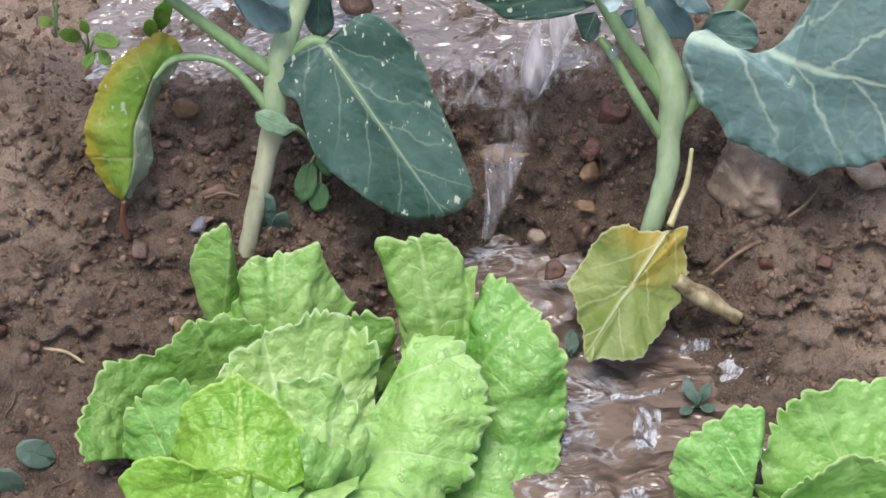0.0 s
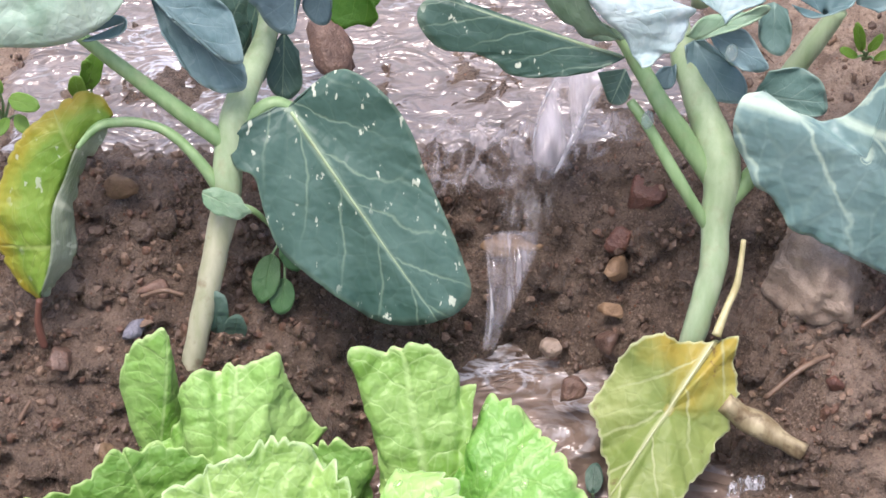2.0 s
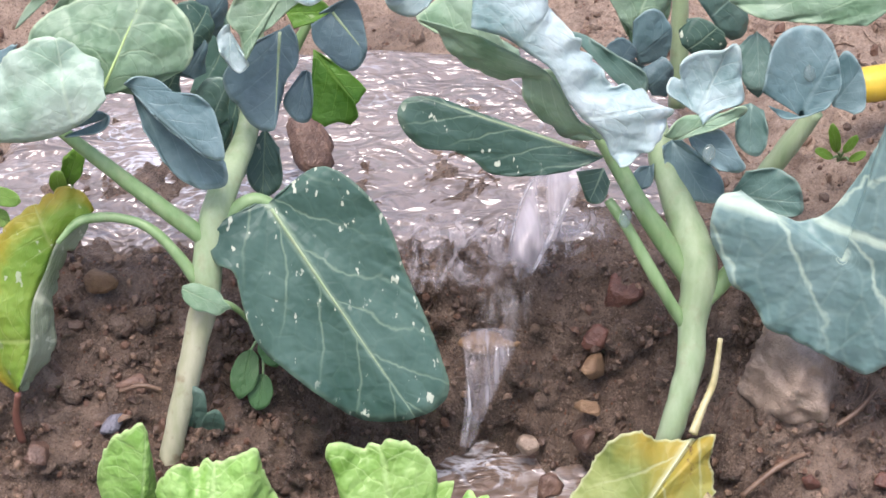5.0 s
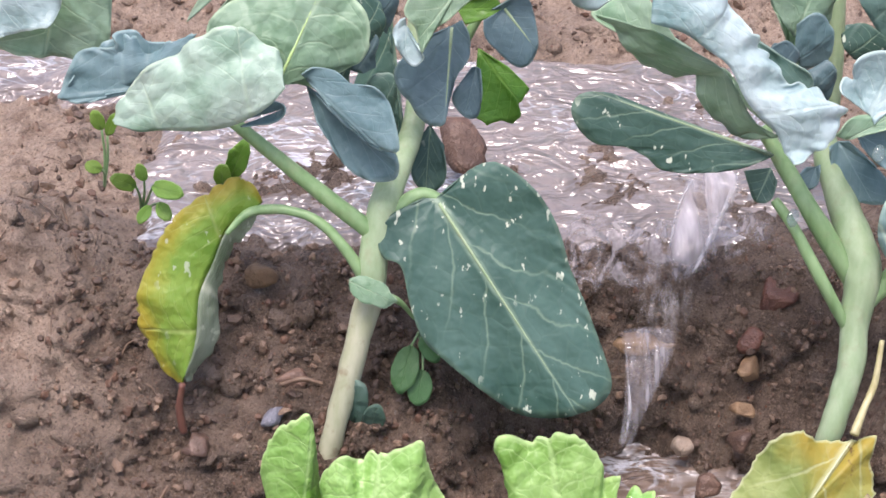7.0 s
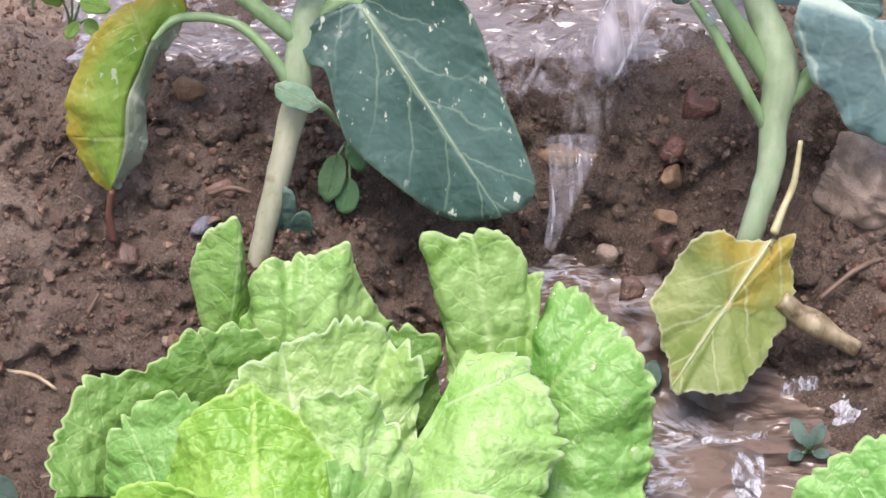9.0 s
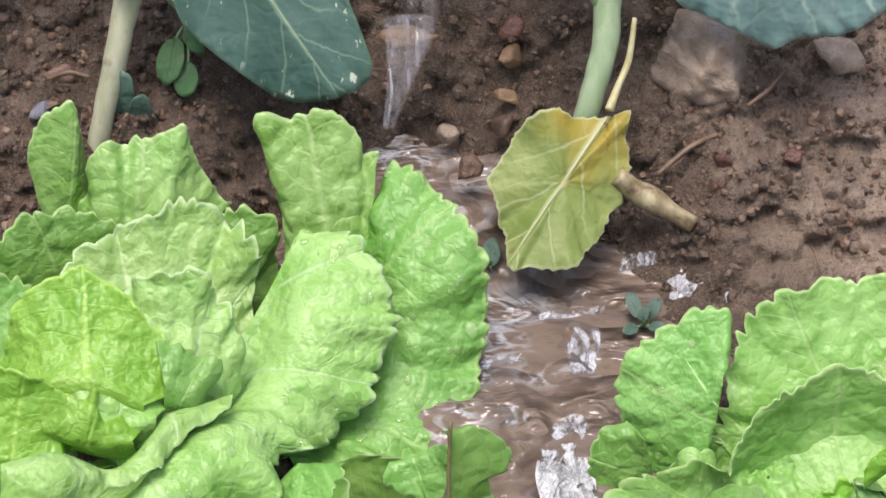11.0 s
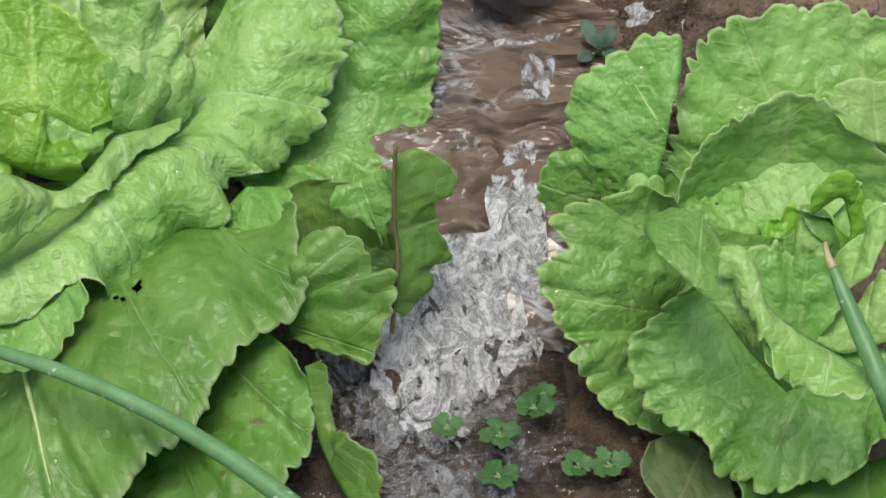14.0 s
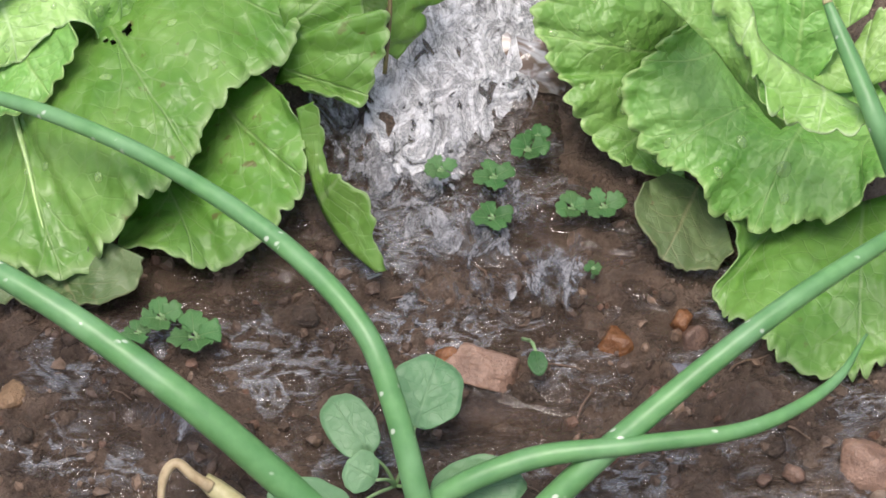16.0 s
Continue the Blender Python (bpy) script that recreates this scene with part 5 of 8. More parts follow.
spread_leaf(HEAD, LETTUCE, [(0.003, 0.735, 0.032), (0.014, 0.735, 0.035), (0.024, 0.735, 0.042)],
            [(-0.001, 0.725, 0.030), (0.013, 0.723, 0.021), (0.020, 0.720, 0.016), (0.025, 0.718, 0.006), (0.028, 0.720, 0.024), (0.031, 0.723, 0.038), (0.029, 0.725, 0.051)], 0.04, frill=0.0014, stalk=0)
spread_leaf(HEAD, LETTUCE_DARK, [(-0.012, 0.650, -0.002), (-0.008, 0.635, -0.022), (-0.001, 0.618, -0.037), (0.009, 0.602, -0.042), (0.022, 0.590, -0.046)],
            [(-0.004, 0.648, 0.004), (0.000, 0.641, -0.014), (0.001, 0.630, -0.023), (0.011, 0.617, -0.015), (0.021, 0.607, -0.022), (0.022, 0.598, -0.035), (0.027, 0.590, -0.045)], 0.05, frill=0.001, tooth=0.0008, stalk=0)
spread_leaf(HEAD, LETTUCE_OLD, [(-0.100, 0.603, -0.033), (-0.121, 0.603, -0.048), (-0.146, 0.603, -0.043)],
            [(-0.080, 0.590, -0.033), (-0.084, 0.582, -0.044), (-0.095, 0.578, -0.047), (-0.113, 0.578, -0.058), (-0.131, 0.581, -0.062), (-0.153, 0.586, -0.055)], 0.03, frill=0.0006, tooth=0.0008, stalk=0)
tube("leaf_stalk", [(0.030, 0.715, 0.073), (0.029, 0.705, 0.044), (0.031, 0.695, 0.019), (0.028, 0.680, -0.010)], [0.0009, 0.0010, 0.0011, 0.0012], WITHERED, HEAD, sides=8, rough=0.2, label="thin brownish bare leaf stalk")

HEAD = lettuce_head((0.232, 0.742, -0.022), "bright green head of lettuce with an open heart", 0.016)
# leaves behind the bowl
spread_leaf(HEAD, LETTUCE, [(0.164, 0.775, 0.042), (0.162, 0.770, 0.021), (0.157, 0.762, 0.006)],
            [(0.172, 0.800, 0.056), (0.168, 0.803, 0.065), (0.155, 0.806, 0.064), (0.145, 0.803, 0.058), (0.130, 0.800, 0.050), (0.118, 0.795, 0.043), (0.116, 0.790, 0.026), (0.123, 0.785, 0.008), (0.129, 0.780, -0.002), (0.132, 0.775, -0.010), (0.145, 0.770, -0.009)], 0.04, frill=0.002, drops=6, rib=0.0006, tip=0.3, stalk=0)
spread_leaf(HEAD, LETTUCE, [(0.126, 0.762, 0.021), (0.132, 0.762, -0.001), (0.131, 0.762, -0.027)],
            [(0.119, 0.776, 0.022), (0.109, 0.773, 0.019), (0.102, 0.770, 0.007), (0.102, 0.764, -0.010), (0.106, 0.758, -0.023)], 0.03, frill=0.0016, stalk=0)
spread_leaf(HEAD, LETTUCE_BRIGHT, [(0.147, 0.752, -0.001), (0.154, 0.752, -0.003), (0.161, 0.752, -0.002)],
            [(0.143, 0.764, -0.005), (0.146, 0.764, 0.010), (0.153, 0.764, 0.012), (0.162, 0.764, 0.007), (0.165, 0.764, -0.007)], 0.05, frill=0.0012, stalk=0)
spread_leaf(HEAD, LETTUCE_BRIGHT, [(0.178, 0.770, -0.016), (0.189, 0.782, 0.003), (0.210, 0.790, 0.021), (0.234, 0.792, 0.027), (0.259, 0.792, 0.026), (0.284, 0.788, 0.026)],
            [(0.168, 0.772, -0.016), (0.166, 0.781, 0.000), (0.169, 0.790, 0.018), (0.173, 0.800, 0.039), (0.180, 0.810, 0.051), (0.194, 0.815, 0.065), (0.209, 0.820, 0.067), (0.222, 0.822, 0.072), (0.234, 0.825, 0.066), (0.249, 0.826, 0.070), (0.258, 0.826, 0.063), (0.274, 0.823, 0.064), (0.297, 0.820, 0.054)], -0.06, frill=0.003, tooth=0.0018, fans=3)
spread_leaf(HEAD, LETTUCE_BRIGHT, [(0.248, 0.766, 0.038), (0.262, 0.766, 0.030), (0.283, 0.766, 0.023)],
            [(0.238, 0.785, 0.041), (0.247, 0.785, 0.050), (0.257, 0.785, 0.054), (0.269, 0.785, 0.051), (0.289, 0.785, 0.043)], -0.04, frill=0.0014, stalk=0)
spread_leaf(HEAD, LETTUCE_BRIGHT, [(0.188, 0.748, -0.046), (0.199, 0.748, -0.048), (0.212, 0.748, -0.052), (0.228, 0.748, -0.050), (0.242, 0.748, -0.051), (0.259, 0.748, -0.051), (0.271, 0.748, -0.055)],
            [(0.169, 0.750, -0.013), (0.167, 0.754, 0.008), (0.170, 0.759, 0.019), (0.179, 0.765, 0.032), (0.189, 0.769, 0.043), (0.202, 0.772, 0.048), (0.220, 0.774, 0.052), (0.237, 0.773, 0.048), (0.249, 0.771, 0.040), (0.263, 0.768, 0.029), (0.276, 0.763, 0.011), (0.284, 0.757, -0.014)], -0.14, frill=0.0016, tooth=0.001, fans=1, rib=0.0007, tip=0.42, stalk=0)
spread_leaf(HEAD, LETTUCE_DARK, [(0.157, 0.765, -0.034), (0.173, 0.765, -0.046), (0.190, 0.765, -0.050)],
            [(0.162, 0.782, -0.008), (0.175, 0.783, 0.002), (0.194, 0.784, -0.006), (0.210, 0.781, -0.027), (0.215, 0.778, -0.055)], 0.0, frill=0.001, stalk=0)
# the open heart
spread_leaf(HEAD, LETTUCE_HEART, [(0.229, 0.734, 0.011), (0.242, 0.736, 0.021), (0.247, 0.735, 0.012), (0.249, 0.730, 0.001), (0.244, 0.722, -0.010)],
            [(0.228, 0.736, 0.023), (0.234, 0.737, 0.032), (0.244, 0.738, 0.036), (0.251, 0.738, 0.025), (0.254, 0.734, 0.014), (0.255, 0.730, 0.002), (0.249, 0.726, -0.009)], 0.08, frill=0.0012, tooth=0.0008, stalk=0)
spread_leaf(HEAD, LETTUCE_HEART, [(0.215, 0.735, -0.030), (0.229, 0.735, -0.034), (0.243, 0.735, -0.034)],
            [(0.207, 0.750, -0.019), (0.214, 0.751, -0.007), (0.228, 0.751, 0.002), (0.240, 0.752, -0.005), (0.249, 0.749, -0.010), (0.255, 0.745, -0.018), (0.253, 0.742, -0.030)], -0.12, frill=0.002, stalk=0)
spread_leaf(HEAD, LETTUCE, [(0.197, 0.672, -0.002), (0.213, 0.672, -0.019), (0.223, 0.672, -0.015), (0.231, 0.672, 0.001)],
            [(0.189, 0.690, 0.027), (0.199, 0.691, 0.029), (0.206, 0.691, 0.032), (0.211, 0.692, 0.024), (0.217, 0.691, 0.030), (0.226, 0.690, 0.027), (0.236, 0.689, 0.014), (0.240, 0.688, 0.000)], 0.03, frill=0.002, stalk=0)
spread_leaf(HEAD, LETTUCE_PALE, [(0.224, 0.668, -0.008), (0.237, 0.668, -0.016), (0.250, 0.668, -0.012), (0.270, 0.668, -0.002)],
            [(0.229, 0.684, -0.016), (0.241, 0.687, -0.004), (0.251, 0.690, 0.006), (0.261, 0.694, 0.016), (0.282, 0.698, 0.024)], 0.07, frill=0.0022, stalk=0)
spread_leaf(HEAD, LETTUCE_PALE, [(0.235, 0.690, -0.002), (0.242, 0.690, 0.005), (0.250, 0.690, 0.013)],
            [(0.242, 0.700, -0.004), (0.245, 0.707, 0.011), (0.252, 0.715, 0.018), (0.259, 0.718, 0.030), (0.267, 0.720, 0.031)], 0.05, frill=0.0018, stalk=0)
# bent outwards in front of the heart
spread_leaf(HEAD, LETTUCE, [(0.164, 0.735, 0.018), (0.162, 0.726, 0.000), (0.168, 0.715, -0.011), (0.158, 0.702, -0.025), (0.152, 0.690, -0.043), (0.166, 0.678, -0.062)],
            [(0.159, 0.722, 0.037), (0.140, 0.720, 0.042), (0.127, 0.718, 0.037), (0.114, 0.713, 0.039), (0.101, 0.709, 0.031), (0.108, 0.704, 0.025), (0.108, 0.698, 0.023), (0.096, 0.693, 0.017), (0.098, 0.688, 0.008), (0.101, 0.682, -0.002), (0.107, 0.677, -0.010), (0.113, 0.672, -0.010), (0.111, 0.666, -0.016), (0.121, 0.661, -0.029), (0.127, 0.655, -0.035), (0.137, 0.649, -0.040), (0.150, 0.644, -0.047), (0.166, 0.640, -0.048)], 0.17, frill=0.0028, tooth=0.0018, fans=3, drops=14)
spread_leaf(HEAD, LETTUCE, [(0.173, 0.680, 0.021), (0.189, 0.672, -0.004), (0.204, 0.662, -0.024), (0.222, 0.654, -0.020), (0.246, 0.647, -0.025), (0.268, 0.642, -0.020)],
            [(0.165, 0.664, 0.036), (0.156, 0.662, 0.030), (0.146, 0.658, 0.020), (0.135, 0.653, 0.011), (0.132, 0.648, 0.006), (0.136, 0.641, -0.003), (0.141, 0.634, -0.010), (0.149, 0.627, -0.017), (0.158, 0.619, -0.017), (0.168, 0.613, -0.018), (0.170, 0.607, -0.027), (0.181, 0.602, -0.029), (0.190, 0.599, -0.031), (0.200, 0.597, -0.033), (0.212, 0.597, -0.025), (0.225, 0.597, -0.023), (0.237, 0.599, -0.019), (0.243, 0.602, -0.004), (0.260, 0.605, 0.004)], 0.24, frill=0.0034, tooth=0.0018, fans=4, drops=6)
spread_leaf(HEAD, LETTUCE, [(0.138, 0.630, 0.084), (0.150, 0.622, 0.076), (0.165, 0.615, 0.063), (0.180, 0.606, 0.046), (0.196, 0.600, 0.030)],
            [(0.137, 0.655, 0.074), (0.139, 0.658, 0.079), (0.149, 0.658, 0.084), (0.159, 0.655, 0.081), (0.167, 0.645, 0.078), (0.169, 0.633, 0.077), (0.172, 0.620, 0.070), (0.179, 0.607, 0.067), (0.183, 0.595, 0.057), (0.194, 0.585, 0.046)], 0.06, frill=0.0014, tooth=0.001, fans=2, stalk=0)
spread_leaf(HEAD, LETTUCE_PALE, [(0.167, 0.632, 0.085), (0.174, 0.628, 0.088), (0.180, 0.620, 0.082), (0.184, 0.610, 0.071), (0.198, 0.603, 0.062), (0.218, 0.598, 0.050), (0.230, 0.592, 0.048)],
            [(0.163, 0.624, 0.085), (0.170, 0.615, 0.074), (0.177, 0.606, 0.069), (0.181, 0.597, 0.064), (0.187, 0.588, 0.056), (0.199, 0.582, 0.049), (0.212, 0.577, 0.048), (0.221, 0.575, 0.051), (0.226, 0.574, 0.059)], 0.16, frill=0.0028, tooth=0.0016, fans=2, stalk=0)
# lowest leaves
spread_leaf(HEAD, LETTUCE_OLD, [(0.158, 0.645, -0.043), (0.171, 0.640, -0.046), (0.182, 0.630, -0.051)],
            [(0.143, 0.625, -0.029), (0.140, 0.609, -0.035), (0.145, 0.597, -0.041), (0.158, 0.591, -0.049), (0.173, 0.592, -0.053), (0.183, 0.598, -0.046)], 0.03, frill=0.0016, tooth=0.001, stalk=0)
spread_leaf(HEAD, LETTUCE_DARK, [(0.196, 0.625, -0.050), (0.217, 0.625, -0.051), (0.237, 0.625, -0.047), (0.262, 0.625, -0.037)],
            [(0.181, 0.605, -0.028), (0.182, 0.595, -0.043), (0.172, 0.583, -0.052), (0.176, 0.568, -0.054), (0.186, 0.553, -0.046), (0.195, 0.542, -0.051), (0.208, 0.537, -0.060), (0.229, 0.537, -0.066), (0.247, 0.544, -0.061), (0.264, 0.560, -0.056)], 0.08, frill=0.0018, fans=2, stalk=0)


# ---------------------------------------------------------------- broccoli plants
def plant(name, place, label):
    return empty(name, place, label, "broccoli plant", "broccoli plants on the bank")


def plant_stalk(root, points, radii, material, kind):
    return tube(kind, points, radii, material, root, sides=14, rough=0.10)


def plant_blade(root, base, tip, width, face, material, seed, **options):
    shape = dict(bend=35.0, cup=-0.2, ruffle=0.07, waves=5, egg=-0.12, blister=0.010, lobe=0.22, rings=12, around=80, thick=0.0008, rib=0.009 * width, rib_material=STALK)
    shape.update(options)
    return blade("leaf", base, tip, width, face, material, root, seed=seed, **shape)


PLANT = plant("broccoli_plant", (-0.1491, 0.9680, 0.0398), "broccoli plant with blue-green leaves on a bare stem")
plant_stalk(PLANT, [(-0.1578, 0.9550, 0.0116), (-0.1504, 0.9650, 0.0402), (-0.1430, 0.9720, 0.0725), (-0.1323, 0.9850, 0.1144), (-0.1258, 0.9950, 0.1397)], [0.0060, 0.0060, 0.0060, 0.0066, 0.0075], STALK_LOW, "lower_stem")
plant_stalk(PLANT, [(-0.1258, 0.9950, 0.1379), (-0.1232, 1.0050, 0.1646), (-0.1164, 1.0200, 0.1897), (-0.1042, 1.0580, 0.2085), (-0.1036, 1.0900, 0.2417), (-0.1029, 1.1100, 0.2912)], [0.0075, 0.0081, 0.0078, 0.0060, 0.0060, 0.0042], STALK, "stem")
plant_stalk(PLANT, [(-0.1266, 0.9960, 0.1446), (-0.1389, 1.0000, 0.1639), (-0.1527, 1.0060, 0.1764), (-0.1670, 1.0100, 0.1799), (-0.1792, 1.0090, 0.1812), (-0.1895, 1.0040, 0.1813), (-0.1993, 0.9960, 0.1741)], [0.0036, 0.0030, 0.0026, 0.0025, 0.0026, 0.0024, 0.0012], PETIOLE, "petiole")
plant_stalk(PLANT, [(-0.1203, 1.0060, 0.1658), (-0.1537, 1.0100, 0.1934), (-0.1912, 1.0200, 0.2218), (-0.2061, 1.0300, 0.2290)], [0.0050, 0.0042, 0.0034, 0.0028], PETIOLE, "petiole")
plant_stalk(PLANT, [(-0.1224, 1.0080, 0.1731), (-0.1018, 1.0150, 0.1880), (-0.0872, 1.0150, 0.1832)], [0.0042, 0.0036, 0.0030], PETIOLE, "petiole")
plant_stalk(PLANT, [(-0.1298, 0.9850, 0.1463), (-0.1125, 0.9900, 0.1398), (-0.1023, 0.9950, 0.1242)], [0.0030, 0.0018, 0.0009], PETIOLE, "petiole")
plant_stalk(PLANT, [(-0.0998, 1.0600, 0.2100), (-0.0852, 1.0750, 0.2338), (-0.0701, 1.0800, 0.2613)], [0.0042, 0.0033, 0.0024], PETIOLE, "petiole")
crinkled_leaf((-0.0924, 1.0120, 0.1876), [(-0.087, 1.012, 0.194), (-0.070, 1.020, 0.204), (-0.057, 1.015, 0.206), (-0.041, 1.010, 0.194), (-0.030, 1.005, 0.177), (-0.023, 0.998, 0.157), (-0.013, 0.990, 0.135), (-0.005, 0.980, 0.117), (0.000, 0.970, 0.103), (-0.005, 0.965, 0.094), (-0.018, 0.960, 0.090), (-0.034, 0.962, 0.086), (-0.050, 0.964, 0.088), (-0.068, 0.966, 0.101), (-0.086, 0.972, 0.114), (-0.098, 0.977, 0.124), (-0.105, 0.984, 0.141), (-0.110, 0.992, 0.159), (-0.119, 0.995, 0.162), (-0.122, 1.000, 0.171), (-0.116, 1.005, 0.181), (-0.099, 1.012, 0.188)], 0.03, KALE_DARK, PLANT, 70, scallop=0.0, ruffle=0.0012, wave=0.02, pucker=0.35, rib=0.0009, rib_material=STALK, tip=0.50)
spread_leaf(PLANT, YELLOWING, [(-0.1854, 1.0080, 0.1828), (-0.1952, 1.0040, 0.1762), (-0.2014, 1.0000, 0.1705), (-0.2064, 0.9925, 0.1593), (-0.2116, 0.9850, 0.1495), (-0.2135, 0.9795, 0.1425), (-0.2142, 0.9740, 0.1288), (-0.2160, 0.9690, 0.1192), (-0.2203, 0.9640, 0.1073)],
            [(-0.1821, 1.0120, 0.1834), (-0.1851, 1.0129, 0.1914), (-0.1898, 1.0138, 0.1956), (-0.1957, 1.0109, 0.1989), (-0.2045, 1.0072, 0.1956), (-0.2190, 1.0029, 0.1868), (-0.2283, 0.9983, 0.1772), (-0.2364, 0.9937, 0.1633), (-0.2417, 0.9891, 0.1513), (-0.2437, 0.9848, 0.1346), (-0.2395, 0.9811, 0.1194), (-0.2330, 0.9771, 0.1079), (-0.2260, 0.9715, 0.1002), (-0.2205, 0.9660, 0.1026)], 0.10, frill=0.0014, tooth=0.0009, wave=0.010, cell=0.7, fans=2, stalk=0)
spread_leaf(PLANT, UNDERSIDE, [(-0.1854, 1.0080, 0.1828), (-0.1952, 1.0040, 0.1762), (-0.2014, 1.0000, 0.1705), (-0.2064, 0.9925, 0.1593), (-0.2116, 0.9850, 0.1495), (-0.2135, 0.9795, 0.1425), (-0.2142, 0.9740, 0.1288), (-0.2160, 0.9690, 0.1192), (-0.2203, 0.9640, 0.1073)],
            [(-0.1846, 1.0100, 0.1780), (-0.1950, 1.0077, 0.1615), (-0.2013, 1.0046, 0.1484), (-0.2043, 0.9989, 0.1370), (-0.2057, 0.9931, 0.1234), (-0.2093, 0.9874, 0.1096), (-0.2157, 0.9779, 0.1011), (-0.2204, 0.9670, 0.1018)], 0.06, frill=0.0014, tooth=0.0010, wave=0.010, cell=0.6, stalk=0)
plant_blade(PLANT, (-0.1361, 0.9850, 0.1538), (-0.1129, 0.9800, 0.1445), 0.0135, TILT, KALE_GREEN, 68, around=40, rings=6, rib=0.0, ruffle=0.03)
crinkled_leaf((-0.2241, 1.0180, 0.2500), [(-0.257, 1.008, 0.248), (-0.268, 1.006, 0.244), (-0.281, 1.005, 0.246), (-0.280, 1.008, 0.249), (-0.275, 1.012, 0.262), (-0.268, 1.015, 0.269), (-0.253, 1.017, 0.270), (-0.254, 1.020, 0.276), (-0.243, 1.021, 0.277), (-0.237, 1.021, 0.271), (-0.218, 1.022, 0.270), (-0.214, 1.022, 0.259)], 0.04, KALE_BLUE, PLANT, 77, scallop=0.0, pucker=0.5, rib_material=STALK, rings=12, ruffle=0.003)
crinkled_leaf((-0.1697, 1.0030, 0.2438), [(-0.195, 0.999, 0.238), (-0.185, 1.000, 0.244), (-0.175, 1.002, 0.248), (-0.168, 1.002, 0.246), (-0.170, 0.999, 0.241), (-0.177, 0.998, 0.238), (-0.190, 0.998, 0.237)], 0.04, KALE_BLUE, PLANT, 78, scallop=0.0, pucker=0.5, rib_material=STALK, rings=8, ruffle=0.0022)
crinkled_leaf((-0.1581, 1.0080, 0.2588), [(-0.160, 1.006, 0.262), (-0.154, 1.008, 0.265), (-0.144, 1.007, 0.264), (-0.137, 1.005, 0.259), (-0.135, 1.004, 0.257), (-0.124, 1.004, 0.257), (-0.117, 1.001, 0.250), (-0.113, 0.997, 0.240), (-0.111, 0.992, 0.230), (-0.113, 0.991, 0.227), (-0.121, 0.992, 0.229), (-0.134, 0.996, 0.238), (-0.147, 1.001, 0.249)], 0.05, KALE_BLUE, PLANT, 79, scallop=0.0, pucker=0.5, rib_material=STALK, tip=0.7, rings=12, ruffle=0.0022)
crinkled_leaf((-0.1589, 1.0230, 0.2467), [(-0.150, 1.017, 0.240), (-0.136, 1.012, 0.228), (-0.123, 1.008, 0.219), (-0.113, 1.007, 0.216), (-0.112, 1.003, 0.206), (-0.119, 1.002, 0.203), (-0.130, 1.002, 0.205), (-0.139, 1.005, 0.211), (-0.147, 1.010, 0.222), (-0.153, 1.014, 0.231)], -0.03, KALE_BLUE, PLANT, 80, scallop=0.0, pucker=0.5, rib_material=STALK, rings=12, ruffle=0.0022)
crinkled_leaf((-0.0826, 1.0360, 0.2964), [(-0.064, 1.035, 0.299), (-0.078, 1.031, 0.291), (-0.087, 1.028, 0.283), (-0.098, 1.025, 0.275), (-0.101, 1.021, 0.267), (-0.104, 1.026, 0.278), (-0.110, 1.029, 0.286), (-0.105, 1.033, 0.296), (-0.098, 1.037, 0.304), (-0.081, 1.039, 0.309)], 0.04, KALE_GREEN, PLANT, 81, scallop=0.0, pucker=0.9, rib_material=STALK, rings=12, ruffle=0.0030)
crinkled_leaf((-0.1088, 1.0300, 0.2782), [(-0.109, 1.029, 0.283), (-0.112, 1.028, 0.281), (-0.115, 1.026, 0.275), (-0.112, 1.022, 0.267), (-0.105, 1.020, 0.260), (-0.100, 1.021, 0.263), (-0.101, 1.022, 0.267), (-0.106, 1.025, 0.273)], 0.05, KALE_PALE, PLANT, 82, scallop=0.0, pucker=0.9, rib_material=STALK, rings=12, ruffle=0.0035)
crinkled_leaf((-0.0859, 1.0530, 0.2662), [(-0.081, 1.052, 0.270), (-0.077, 1.048, 0.263), (-0.077, 1.044, 0.252), (-0.083, 1.041, 0.243), (-0.087, 1.035, 0.230), (-0.089, 1.031, 0.221), (-0.096, 1.031, 0.220), (-0.103, 1.033, 0.225), (-0.107, 1.036, 0.231), (-0.112, 1.037, 0.236), (-0.115, 1.041, 0.245), (-0.109, 1.045, 0.254), (-0.097, 1.048, 0.263)], 0.05, KALE_SLATE, PLANT, 83, scallop=0.0, pucker=0.5, rib_material=STALK, tip=0.45, rib=0.0009, rings=12, ruffle=0.0015)
crinkled_leaf((-0.0704, 1.0300, 0.3261), [(-0.085, 1.024, 0.320), (-0.083, 1.021, 0.312), (-0.079, 1.018, 0.305), (-0.069, 1.016, 0.300), (-0.061, 1.017, 0.304), (-0.057, 1.020, 0.310), (-0.057, 1.024, 0.320)], 0.05, KALE_PALE, PLANT, 84, scallop=0.0, pucker=0.9, rib_material=STALK, rings=12, ruffle=0.0035)
crinkled_leaf((-0.0595, 1.0570, 0.2747), [(-0.066, 1.054, 0.275), (-0.054, 1.057, 0.281), (-0.047, 1.056, 0.280), (-0.043, 1.051, 0.268), (-0.042, 1.047, 0.257), (-0.047, 1.043, 0.249), (-0.054, 1.043, 0.249), (-0.063, 1.046, 0.256), (-0.069, 1.049, 0.262), (-0.070, 1.052, 0.270)], 0.04, KALE_SLATE, PLANT, 85, scallop=0.0, pucker=0.5, rib_material=STALK, rib=0.0009, rings=12, ruffle=0.0015)
